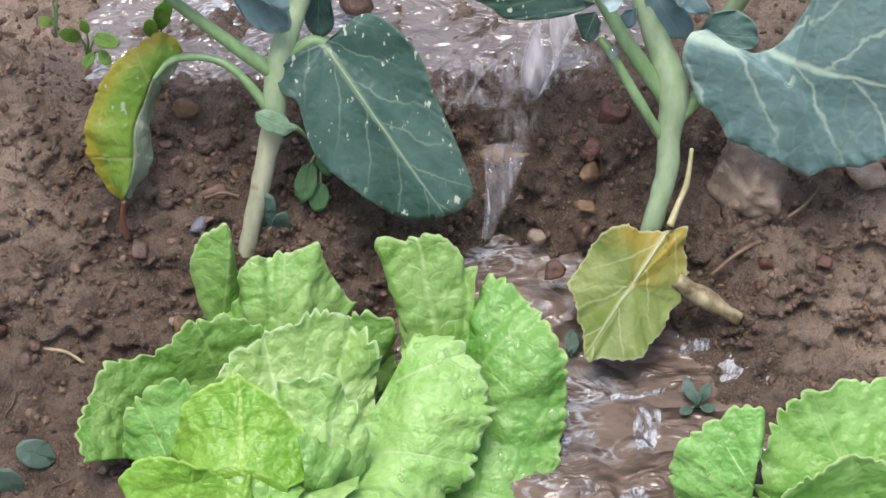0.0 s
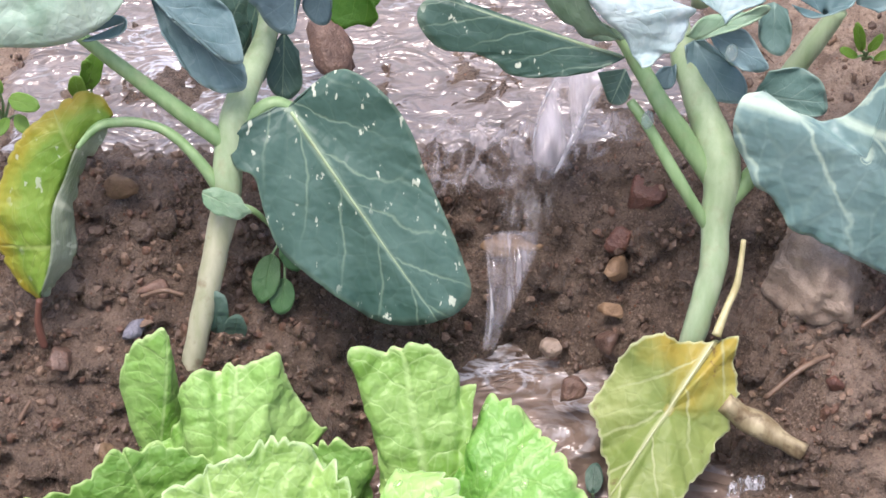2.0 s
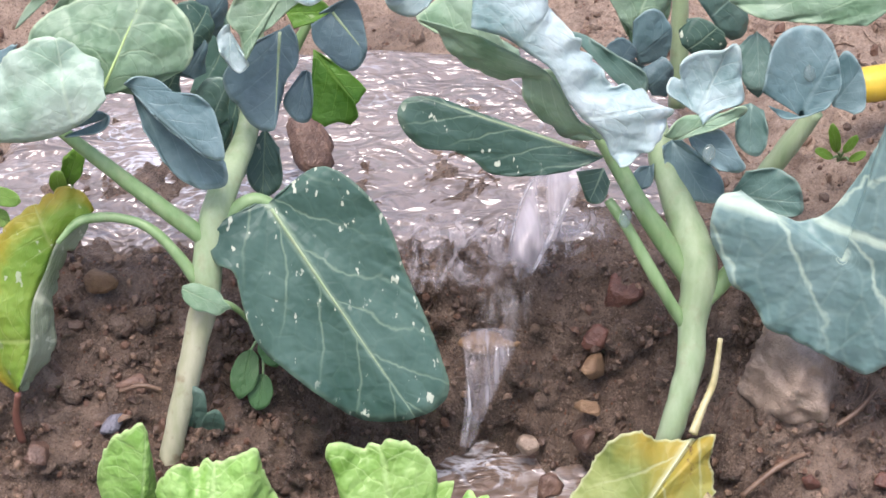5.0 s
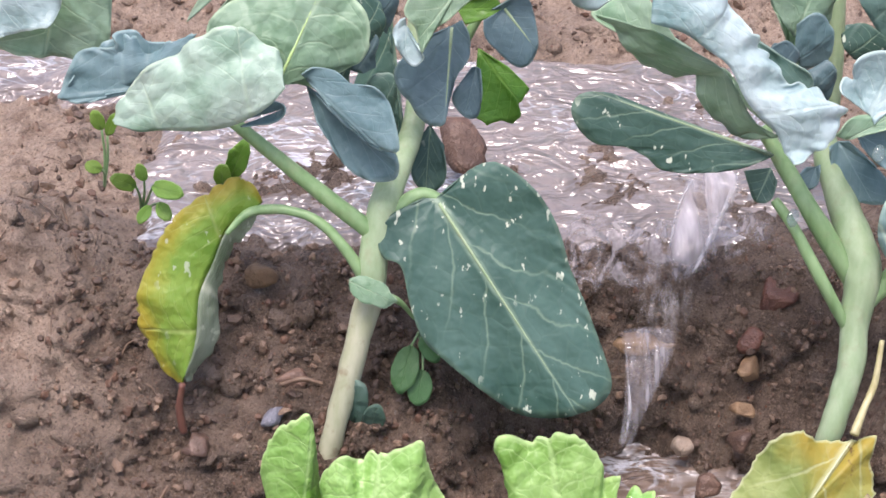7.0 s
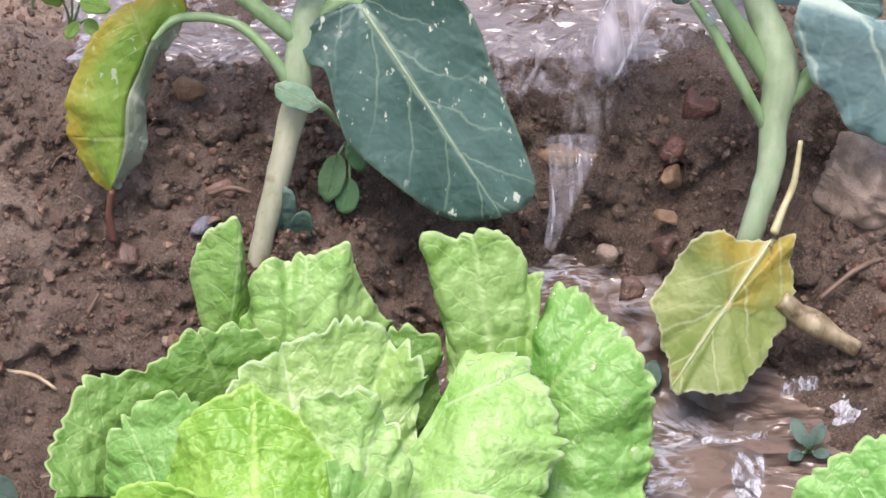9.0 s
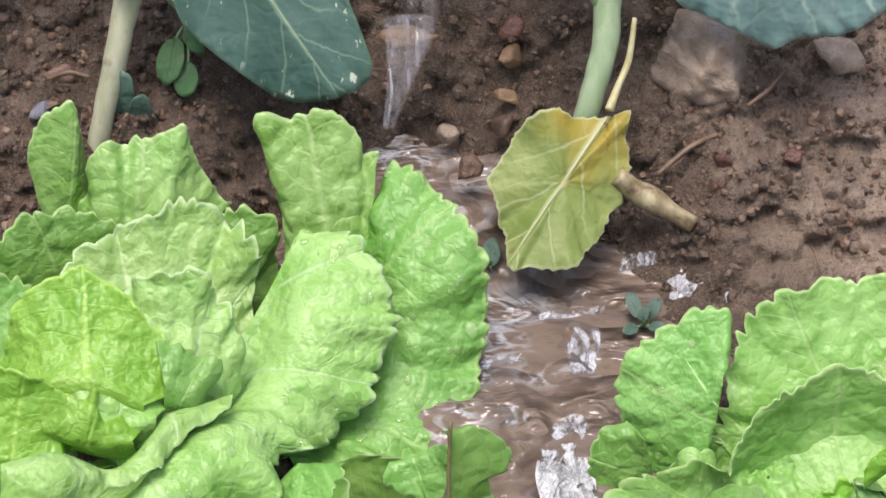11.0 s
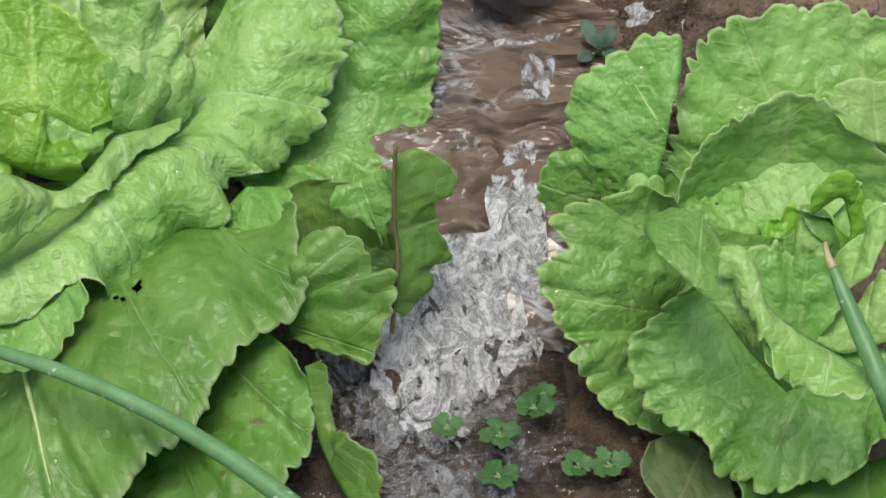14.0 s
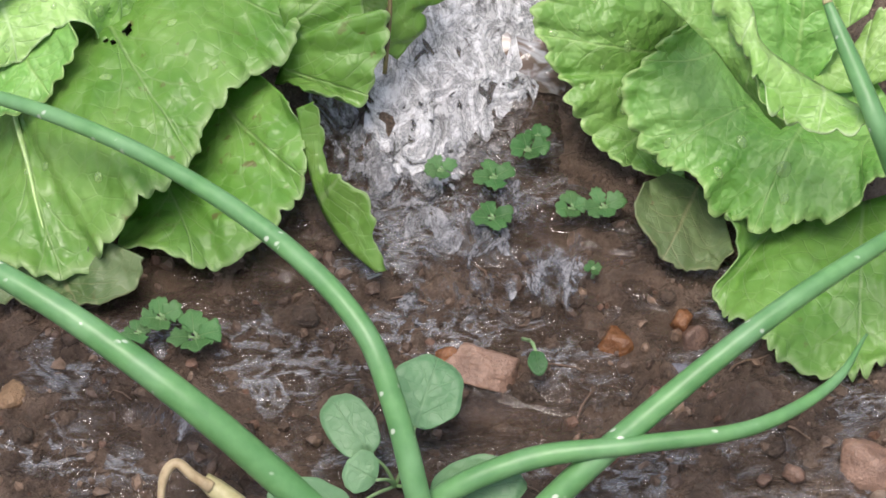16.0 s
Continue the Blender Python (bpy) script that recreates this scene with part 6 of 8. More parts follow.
crinkled_leaf((-0.0729, 1.0520, 0.2431), [(-0.071, 1.050, 0.243), (-0.070, 1.045, 0.231), (-0.072, 1.041, 0.220), (-0.079, 1.041, 0.220), (-0.085, 1.043, 0.228), (-0.082, 1.047, 0.235), (-0.075, 1.050, 0.244)], 0.03, KALE_SLATE, PLANT, 86, scallop=0.0, pucker=0.5, rib_material=STALK, rings=9, ruffle=0.0015)
crinkled_leaf((-0.0718, 1.0920, 0.2327), [(-0.065, 1.088, 0.230), (-0.053, 1.085, 0.223), (-0.044, 1.082, 0.213), (-0.049, 1.079, 0.208), (-0.049, 1.077, 0.200), (-0.056, 1.076, 0.197), (-0.068, 1.076, 0.197), (-0.074, 1.077, 0.202)], 0.03, KALE_FRESH, PLANT, 87, pucker=0.5, rib_material=STALK, scallop=0.0012, rings=12, ruffle=0.0015)
crinkled_leaf((-0.1819, 1.0800, 0.2930), [(-0.223, 1.064, 0.259), (-0.218, 1.068, 0.268), (-0.208, 1.072, 0.278), (-0.190, 1.076, 0.289), (-0.173, 1.076, 0.289), (-0.188, 1.071, 0.275), (-0.211, 1.064, 0.260)], 0.03, KALE_GREEN, PLANT, 88, scallop=0.0, pucker=0.9, rib_material=STALK, rings=12, ruffle=0.0030)
crinkled_leaf((-0.0834, 1.0620, 0.2711), [(-0.080, 1.062, 0.276), (-0.066, 1.063, 0.278), (-0.060, 1.060, 0.272), (-0.066, 1.058, 0.269), (-0.079, 1.057, 0.265)], 0.03, KALE_FRESH, PLANT, 89, scallop=0.0, pucker=0.5, rib_material=STALK, rings=8, ruffle=0.0015)
crinkled_leaf((-0.0652, 1.0530, 0.2986), [(-0.059, 1.048, 0.292), (-0.048, 1.047, 0.291), (-0.009, 1.047, 0.292), (-0.012, 1.051, 0.300), (-0.037, 1.053, 0.305), (-0.059, 1.053, 0.305)], 0.03, KALE_GREEN, PLANT, 90, scallop=0.0, pucker=0.9, rib_material=STALK, rings=12, ruffle=0.0030)
# Dark leaf added to stand in for the shade between the crown leaves.
crinkled_leaf((-0.1205, 1.1220, 0.2550), [(-0.140, 1.112, 0.236), (-0.131, 1.115, 0.247), (-0.123, 1.116, 0.248), (-0.115, 1.098, 0.203), (-0.109, 1.084, 0.165), (-0.118, 1.082, 0.159), (-0.129, 1.095, 0.194), (-0.139, 1.098, 0.203)], 0.0, KALE_DARK, PLANT, 91, scallop=0.0, pucker=0.5, rib_material=STALK, rings=12, ruffle=0.0015)
crinkled_leaf((-0.0964, 1.0600, 0.2041), [(-0.089, 1.054, 0.195), (-0.088, 1.047, 0.178), (-0.097, 1.045, 0.171), (-0.106, 1.048, 0.181), (-0.103, 1.055, 0.197)], 0.03, KALE_DARK, PLANT, 92, scallop=0.0, pucker=0.5, rib_material=STALK, rings=9, ruffle=0.0015)
crinkled_leaf((-0.2818, 1.0300, 0.2979), [(-0.255, 1.035, 0.296), (-0.257, 1.030, 0.270), (-0.259, 1.025, 0.260), (-0.278, 1.024, 0.259), (-0.297, 1.022, 0.262), (-0.311, 1.021, 0.265), (-0.327, 1.020, 0.273), (-0.330, 1.020, 0.302)], 0.03, KALE_GREEN, PLANT, 93, scallop=0.0, pucker=0.9, rib_material=STALK, rings=12, ruffle=0.0030, rib=0.0009)
crinkled_leaf((-0.3033, 1.0150, 0.3111), [(-0.275, 1.015, 0.302), (-0.281, 1.011, 0.287), (-0.291, 1.008, 0.284), (-0.308, 1.010, 0.279), (-0.328, 1.013, 0.276), (-0.337, 1.015, 0.304)], 0.04, KALE_PALE, PLANT, 94, scallop=0.0, pucker=0.9, rib_material=STALK, rings=12, ruffle=0.003)
spread_leaf(PLANT, KALE_GREEN, [(-0.178, 1.012, 0.255), (-0.173, 1.012, 0.252), (-0.167, 1.012, 0.253)],
             [(-0.208, 1.020, 0.275), (-0.206, 1.024, 0.282), (-0.196, 1.027, 0.291), (-0.179, 1.030, 0.297), (-0.165, 1.032, 0.297), (-0.158, 1.034, 0.303), (-0.146, 1.034, 0.299), (-0.135, 1.032, 0.292), (-0.129, 1.030, 0.280), (-0.133, 1.027, 0.266), (-0.144, 1.024, 0.258), (-0.157, 1.020, 0.250)], 0.05, frill=0.003, cell=0.8, rib=0.0009, tip=0.5, fans=1, tooth=0.0003, stalk=0)
spread_leaf(PLANT, KALE_MIST, [(-0.252, 0.992, 0.240), (-0.240, 0.992, 0.236), (-0.229, 0.992, 0.237), (-0.209, 0.992, 0.237), (-0.192, 0.992, 0.241), (-0.176, 0.992, 0.251), (-0.167, 0.992, 0.262)],
            [(-0.253, 0.996, 0.240), (-0.246, 1.000, 0.253), (-0.234, 1.004, 0.264), (-0.224, 1.007, 0.270), (-0.211, 1.009, 0.278), (-0.196, 1.010, 0.285), (-0.181, 1.008, 0.283), (-0.170, 1.005, 0.271)], 0.1, frill=0.0044, cell=1.3, fans=2, tooth=0.0003, stalk=0)
spread_leaf(PLANT, KALE_BLUE, [(-0.276, 1.012, 0.241), (-0.260, 1.012, 0.244), (-0.245, 1.012, 0.251), (-0.224, 1.012, 0.262)],
            [(-0.278, 1.012, 0.249), (-0.266, 1.016, 0.266), (-0.248, 1.019, 0.275), (-0.232, 1.019, 0.270), (-0.211, 1.016, 0.279)], 0.08, frill=0.0044, cell=1.0, tooth=0.0008, stalk=0)
spread_leaf(PLANT, KALE_DARK, [(-0.138, 1.050, 0.259), (-0.131, 1.050, 0.256)],
             [(-0.143, 1.060, 0.268), (-0.134, 1.060, 0.279), (-0.121, 1.060, 0.274), (-0.121, 1.060, 0.259), (-0.127, 1.060, 0.249)], 0.04, frill=0.0016, tooth=0.0003, cell=0.45, stalk=0)
spread_leaf(PLANT, KALE_SLATE, [(-0.138, 1.050, 0.241), (-0.131, 1.050, 0.239)],
             [(-0.139, 1.055, 0.253), (-0.132, 1.055, 0.259), (-0.123, 1.055, 0.257), (-0.125, 1.055, 0.240)], 0.04, frill=0.0016, tooth=0.0003, cell=0.45, stalk=0)
spread_leaf(PLANT, KALE_DARK, [(-0.149, 1.045, 0.234), (-0.142, 1.045, 0.231)],
             [(-0.152, 1.050, 0.246), (-0.143, 1.050, 0.253), (-0.136, 1.050, 0.248), (-0.137, 1.050, 0.231)], 0.04, frill=0.0016, tooth=0.0003, cell=0.45, stalk=0)
spread_leaf(PLANT, KALE_TEAL, [(-0.128, 1.050, 0.214), (-0.121, 1.050, 0.211)],
             [(-0.131, 1.055, 0.230), (-0.123, 1.055, 0.237), (-0.114, 1.055, 0.233), (-0.116, 1.055, 0.213)], 0.04, frill=0.0016, tooth=0.0003, cell=0.45, stalk=0)
spread_leaf(PLANT, KALE_DARK, [(-0.124, 1.050, 0.195), (-0.117, 1.050, 0.192)],
             [(-0.125, 1.055, 0.208), (-0.118, 1.055, 0.214), (-0.112, 1.055, 0.210), (-0.113, 1.055, 0.190)], 0.04, frill=0.0016, tooth=0.0003, cell=0.45, stalk=0)
spread_leaf(PLANT, KALE_SLATE, [(-0.128, 1.065, 0.267), (-0.123, 1.065, 0.258)],
             [(-0.130, 1.070, 0.278), (-0.122, 1.070, 0.288), (-0.113, 1.070, 0.281), (-0.114, 1.070, 0.265), (-0.120, 1.070, 0.252)], 0.04, frill=0.0016, tooth=0.0003, cell=0.45, stalk=0)
PLANT = plant("broccoli_plant", (0.1141, 0.9680, 0.0711), "broccoli plant with waxy ruffled crown leaves and a thick stem")
plant_stalk(PLANT, [(0.1129, 0.9660, 0.0644), (0.1179, 0.9700, 0.0846), (0.1246, 0.9800, 0.1102), (0.1256, 0.9900, 0.1318), (0.1277, 1.0000, 0.1585), (0.1172, 1.0150, 0.1850), (0.1086, 1.0300, 0.2061), (0.1061, 1.0400, 0.2219)], [0.0064, 0.0068, 0.0072, 0.0078, 0.0102, 0.0080, 0.0072, 0.0048], STALK, "stem")
plant_stalk(PLANT, [(0.1274, 0.9980, 0.1458), (0.0991, 1.0050, 0.1881), (0.0849, 1.0200, 0.2073), (0.0733, 1.0300, 0.2230)], [0.0060, 0.0051, 0.0045, 0.0036], PETIOLE, "petiole")
plant_stalk(PLANT, [(0.1264, 0.9880, 0.1195), (0.1054, 0.9900, 0.1567), (0.0905, 1.0000, 0.1811), (0.0806, 1.0100, 0.1917)], [0.0030, 0.0033, 0.0030, 0.0024], PETIOLE, "petiole")
plant_stalk(PLANT, [(0.1275, 0.9930, 0.1386), (0.1425, 0.9990, 0.1522), (0.1575, 1.0040, 0.1715)], [0.0060, 0.0048, 0.0039], PETIOLE, "petiole")
crinkled_leaf((0.1965, 0.9770, 0.1779), [(0.145, 0.995, 0.207), (0.135, 0.993, 0.205), (0.131, 0.990, 0.194), (0.132, 0.988, 0.181), (0.139, 0.986, 0.168), (0.144, 0.984, 0.157), (0.151, 0.982, 0.153), (0.158, 0.980, 0.142), (0.164, 0.977, 0.134), (0.178, 0.974, 0.129), (0.193, 0.970, 0.123), (0.205, 0.967, 0.116), (0.213, 0.965, 0.116), (0.226, 0.962, 0.124), (0.250, 0.960, 0.128), (0.276, 0.963, 0.152), (0.282, 0.965, 0.198), (0.261, 0.975, 0.241), (0.235, 0.985, 0.263), (0.219, 0.988, 0.267), (0.211, 0.992, 0.238), (0.200, 0.991, 0.214), (0.189, 0.990, 0.198), (0.177, 0.992, 0.191), (0.160, 0.993, 0.197), (0.145, 0.995, 0.207)], 0.012, KALE_VEINED, PLANT, 70, scallop=0.0, ruffle=0.0016, wave=0.02, pucker=0.5, rib=0.0, rib_material=STALK, tip=0.50, stalk=(0.1481, 0.9900, 0.2014), rings=16)
crinkled_leaf((0.0764, 0.9990, 0.2247), [(0.071, 0.997, 0.228), (0.057, 0.999, 0.231), (0.040, 1.001, 0.234), (0.023, 1.004, 0.242), (0.006, 1.007, 0.248), (-0.008, 1.009, 0.253), (-0.021, 1.008, 0.253), (-0.026, 1.006, 0.246), (-0.023, 1.002, 0.238), (-0.014, 0.999, 0.230), (0.000, 0.998, 0.229), (0.012, 0.996, 0.224), (0.020, 0.994, 0.218), (0.037, 0.993, 0.217), (0.057, 0.994, 0.219), (0.069, 0.996, 0.223)], 0.03, KALE_DARK, PLANT, 71, scallop=0.0, pucker=0.5, rib_material=STALK, tip=0.42, rib=0.0009, rings=12, ruffle=0.0015)
crinkled_leaf((-0.0058, 0.9990, 0.3170), [(-0.003, 0.998, 0.321), (-0.017, 0.997, 0.319), (-0.025, 0.996, 0.317), (-0.031, 0.996, 0.315), (-0.027, 0.993, 0.309), (-0.018, 0.992, 0.307), (-0.011, 0.994, 0.312)], 0.03, KALE_PALE, PLANT, 73, scallop=0.0, pucker=0.9, rib_material=STALK, rings=12, ruffle=0.0035)
crinkled_leaf((0.0382, 1.0240, 0.2562), [(0.035, 1.023, 0.260), (0.020, 1.023, 0.260), (0.009, 1.024, 0.262), (0.003, 1.028, 0.273), (-0.008, 1.031, 0.278), (-0.017, 1.034, 0.285), (-0.006, 1.037, 0.292), (0.005, 1.039, 0.299), (0.012, 1.036, 0.289), (0.014, 1.031, 0.279), (0.025, 1.029, 0.274), (0.034, 1.027, 0.269)], 0.03, KALE_GREEN, PLANT, 74, scallop=0.0, pucker=0.9, rib_material=STALK, tip=0.4, rib=0.0009, rings=12, ruffle=0.0030)
crinkled_leaf((0.0814, 1.0140, 0.2264), [(0.035, 1.027, 0.263), (0.041, 1.025, 0.259), (0.052, 1.025, 0.259), (0.058, 1.021, 0.248), (0.071, 1.017, 0.238), (0.080, 1.013, 0.230), (0.063, 1.012, 0.226), (0.048, 1.016, 0.236), (0.040, 1.020, 0.247)], 0.02, KALE_GREEN, PLANT, 75, scallop=0.0, pucker=0.9, rib_material=STALK, rings=12, ruffle=0.0030)
crinkled_leaf((0.0941, 1.0560, 0.2246), [(0.060, 1.067, 0.258), (0.073, 1.065, 0.254), (0.087, 1.062, 0.246), (0.099, 1.059, 0.240), (0.102, 1.057, 0.234), (0.100, 1.054, 0.226), (0.088, 1.055, 0.230), (0.078, 1.057, 0.232), (0.067, 1.061, 0.243)], 0.03, KALE_TEAL, PLANT, 76, scallop=0.0, pucker=0.9, rib_material=STALK, rings=12, ruffle=0.0030)
crinkled_leaf((0.1228, 1.0060, 0.2449), [(0.115, 1.006, 0.251), (0.107, 1.008, 0.257), (0.109, 1.011, 0.263), (0.114, 1.010, 0.262), (0.113, 1.013, 0.270), (0.122, 1.016, 0.275), (0.133, 1.016, 0.276), (0.140, 1.017, 0.279), (0.143, 1.015, 0.274), (0.144, 1.010, 0.261), (0.145, 1.006, 0.252), (0.134, 1.004, 0.248), (0.125, 1.001, 0.242)], -0.08, KALE_PALE, PLANT, 78, scallop=0.0, pucker=0.9, rib_material=STALK, ruffle=0.003, rings=12)
crinkled_leaf((0.1114, 1.0030, 0.2319), [(0.106, 1.002, 0.235), (0.115, 1.005, 0.244), (0.132, 1.006, 0.245), (0.143, 1.008, 0.249), (0.147, 1.007, 0.248), (0.144, 1.005, 0.244), (0.132, 1.003, 0.239), (0.115, 1.002, 0.233)], 0.03, KALE_GREEN, PLANT, 79, scallop=0.0, pucker=0.9, rib_material=STALK, rings=8, ruffle=0.0030)
crinkled_leaf((0.1751, 1.0130, 0.2396), [(0.155, 1.016, 0.252), (0.159, 1.024, 0.272), (0.167, 1.028, 0.281), (0.179, 1.029, 0.282), (0.183, 1.028, 0.281), (0.189, 1.025, 0.275), (0.193, 1.021, 0.264), (0.194, 1.017, 0.254), (0.188, 1.013, 0.246), (0.178, 1.012, 0.241), (0.166, 1.011, 0.240), (0.158, 1.013, 0.246)], -0.03, KALE_BLUE, PLANT, 80, scallop=0.0, pucker=0.5, rib_material=STALK, rings=12, ruffle=0.0022)
crinkled_leaf((0.1178, 1.0120, 0.2314), [(0.124, 1.010, 0.234), (0.136, 1.010, 0.233), (0.145, 1.005, 0.221), (0.148, 1.002, 0.216), (0.142, 1.001, 0.214), (0.131, 1.003, 0.217), (0.121, 1.007, 0.226)], 0.03, KALE_BLUE, PLANT, 81, scallop=0.0, pucker=0.5, rib_material=STALK, rings=9, ruffle=0.0022)
crinkled_leaf((0.1130, 1.0290, 0.2158), [(0.118, 1.026, 0.218), (0.133, 1.022, 0.205), (0.140, 1.018, 0.196), (0.137, 1.014, 0.188), (0.122, 1.015, 0.189), (0.112, 1.018, 0.195), (0.108, 1.025, 0.215)], 0.03, KALE_BLUE, PLANT, 82, scallop=0.0, pucker=0.5, rib_material=STALK, rings=12, ruffle=0.0022)
crinkled_leaf((0.1432, 1.0120, 0.1945), [(0.150, 1.014, 0.207), (0.164, 1.015, 0.208), (0.176, 1.012, 0.202), (0.180, 1.008, 0.192), (0.178, 1.006, 0.185), (0.165, 1.006, 0.187), (0.147, 1.009, 0.193)], 0.03, KALE_TEAL, PLANT, 83, scallop=0.0, pucker=0.9, rib_material=STALK, rings=12, ruffle=0.0030)
crinkled_leaf((0.1560, 1.0580, 0.2206), [(0.163, 1.054, 0.218), (0.165, 1.048, 0.205), (0.160, 1.045, 0.196), (0.150, 1.047, 0.202), (0.147, 1.054, 0.220)], 0.03, KALE_TEAL, PLANT, 84, scallop=0.0, pucker=0.9, rib_material=STALK, rings=9, ruffle=0.0030)
crinkled_leaf((0.1024, 1.0240, 0.2035), [(0.104, 1.022, 0.206), (0.103, 1.018, 0.197), (0.098, 1.017, 0.194), (0.093, 1.019, 0.200), (0.097, 1.021, 0.205)], 0.03, KALE_SLATE, PLANT, 85, scallop=0.0, pucker=0.5, rib_material=STALK, rings=8, ruffle=0.0015)
crinkled_leaf((0.0781, 1.0160, 0.2073), [(0.081, 1.012, 0.202), (0.078, 1.008, 0.193), (0.071, 1.007, 0.192), (0.067, 1.011, 0.199), (0.064, 1.013, 0.207)], 0.03, KALE_DARK, PLANT, 86, scallop=0.0, pucker=0.5, rib_material=STALK, rings=9, ruffle=0.0015)
spread_leaf(PLANT, KALE_PALE, [(0.010, 0.998, 0.298), (0.026, 0.996, 0.294), (0.038, 0.994, 0.286), (0.049, 0.992, 0.278), (0.057, 0.990, 0.263), (0.065, 0.988, 0.253), (0.074, 0.986, 0.245), (0.079, 0.985, 0.234)],
             [(0.011, 1.008, 0.318), (0.022, 1.007, 0.323), (0.039, 1.005, 0.318), (0.050, 1.004, 0.303), (0.059, 1.001, 0.289), (0.071, 0.999, 0.277), (0.077, 0.998, 0.261), (0.085, 0.997, 0.258), (0.096, 0.995, 0.260), (0.111, 0.992, 0.258), (0.105, 0.989, 0.245), (0.092, 0.987, 0.234), (0.082, 0.985, 0.231)], 0.1, frill=0.0044, tooth=0.0006, cell=0.9, fans=2, stalk=0)
spread_leaf(PLANT, KALE_GREEN, [(0.012, 1.006, 0.290), (0.032, 1.004, 0.280), (0.049, 1.002, 0.269), (0.063, 1.000, 0.246), (0.074, 0.998, 0.235)],
             [(-0.016, 1.018, 0.292), (0.002, 1.016, 0.273), (0.022, 1.014, 0.263), (0.035, 1.012, 0.263), (0.040, 1.010, 0.248), (0.053, 1.008, 0.232), (0.068, 1.006, 0.232)], 0.06, frill=0.0024, cell=0.6, tooth=0.0003, stalk=0)
PLANT = plant("broccoli_plant", (0.1669, 1.1000, 0.1392), "broccoli plant with blue-green leaves behind the stream lip")
plant_stalk(PLANT, [(0.1613, 1.0800, 0.1448), (0.1799, 1.0800, 0.1777), (0.1942, 1.0800, 0.2026)], [0.0060, 0.0057, 0.0048], STALK, "stem")
plant_stalk(PLANT, [(0.1264, 1.1300, 0.1753), (0.1262, 1.1400, 0.2163), (0.1252, 1.1500, 0.2665)], [0.0051, 0.0048, 0.0042], STALK, "stem")
crinkled_leaf((0.1967, 1.0480, 0.2247), [(0.194, 1.051, 0.240), (0.202, 1.056, 0.253), (0.211, 1.052, 0.243), (0.213, 1.045, 0.227), (0.207, 1.044, 0.223)], 0.03, KALE_BLUE, PLANT, 70, scallop=0.0, pucker=0.5, rib_material=STALK, rings=9, ruffle=0.0022)
crinkled_leaf((0.2360, 1.0820, 0.2698), [(0.215, 1.074, 0.257), (0.195, 1.075, 0.258), (0.166, 1.075, 0.260), (0.151, 1.077, 0.265), (0.144, 1.080, 0.270), (0.157, 1.082, 0.277), (0.171, 1.086, 0.287), (0.214, 1.087, 0.290), (0.252, 1.086, 0.287)], 0.03, KALE_GREEN, PLANT, 71, scallop=0.0, pucker=0.9, rib_material=STALK, tip=0.5, rib=0.0009, rings=12, ruffle=0.0030)
crinkled_leaf((0.1592, 1.0790, 0.2514), [(0.166, 1.075, 0.246), (0.168, 1.068, 0.230), (0.162, 1.066, 0.224), (0.153, 1.067, 0.227), (0.150, 1.074, 0.243)], 0.03, KALE_TEAL, PLANT, 72, scallop=0.0, pucker=0.9, rib_material=STALK, rings=9, ruffle=0.0030)
crinkled_leaf((0.0908, 1.1330, 0.2648), [(0.082, 1.128, 0.257), (0.088, 1.122, 0.243), (0.095, 1.117, 0.229), (0.103, 1.111, 0.215), (0.107, 1.113, 0.221), (0.102, 1.121, 0.241), (0.100, 1.128, 0.257)], 0.02, KALE_GREEN, PLANT, 73, scallop=0.0, pucker=0.9, rib_material=STALK, rings=12, ruffle=0.0030)
crinkled_leaf((0.1071, 1.1400, 0.2510), [(0.113, 1.135, 0.243), (0.118, 1.131, 0.235), (0.115, 1.127, 0.223), (0.108, 1.125, 0.217), (0.103, 1.129, 0.229), (0.103, 1.136, 0.246)], 0.03, KALE_SLATE, PLANT, 74, scallop=0.0, pucker=0.5, rib_material=STALK, rings=9, ruffle=0.0015)
crinkled_leaf((0.1278, 1.1250, 0.2334), [(0.134, 1.123, 0.235), (0.143, 1.121, 0.231), (0.144, 1.117, 0.221), (0.135, 1.118, 0.222), (0.127, 1.120, 0.227)], 0.03, KALE_TEAL, PLANT, 75, scallop=0.0, pucker=0.9, rib_material=STALK, rings=8, ruffle=0.0030)
crinkled_leaf((0.0899, 1.1240, 0.2108), [(0.087, 1.123, 0.215), (0.092, 1.125, 0.221), (0.102, 1.121, 0.209), (0.115, 1.118, 0.202), (0.112, 1.116, 0.194), (0.099, 1.117, 0.197), (0.090, 1.119, 0.205)], 0.03, KALE_SLATE, PLANT, 76, scallop=0.0, pucker=0.5, rib_material=STALK, rings=9, ruffle=0.0015)
spread_leaf(PLANT, KALE_GREEN, [(0.090, 1.100, 0.247), (0.098, 1.100, 0.237), (0.103, 1.100, 0.233)],
             [(0.083, 1.110, 0.258), (0.090, 1.110, 0.272), (0.112, 1.110, 0.270), (0.118, 1.110, 0.255), (0.111, 1.110, 0.241)], 0.05, frill=0.003, tooth=0.0003, cell=0.45, stalk=0)
spread_leaf(PLANT, KALE_BLUE, [(0.096, 1.090, 0.235), (0.100, 1.090, 0.225)],
             [(0.097, 1.095, 0.248), (0.107, 1.095, 0.256), (0.117, 1.095, 0.244), (0.115, 1.095, 0.227), (0.105, 1.095, 0.220)], 0.04, frill=0.003, tooth=0.0003, cell=0.45, stalk=0)
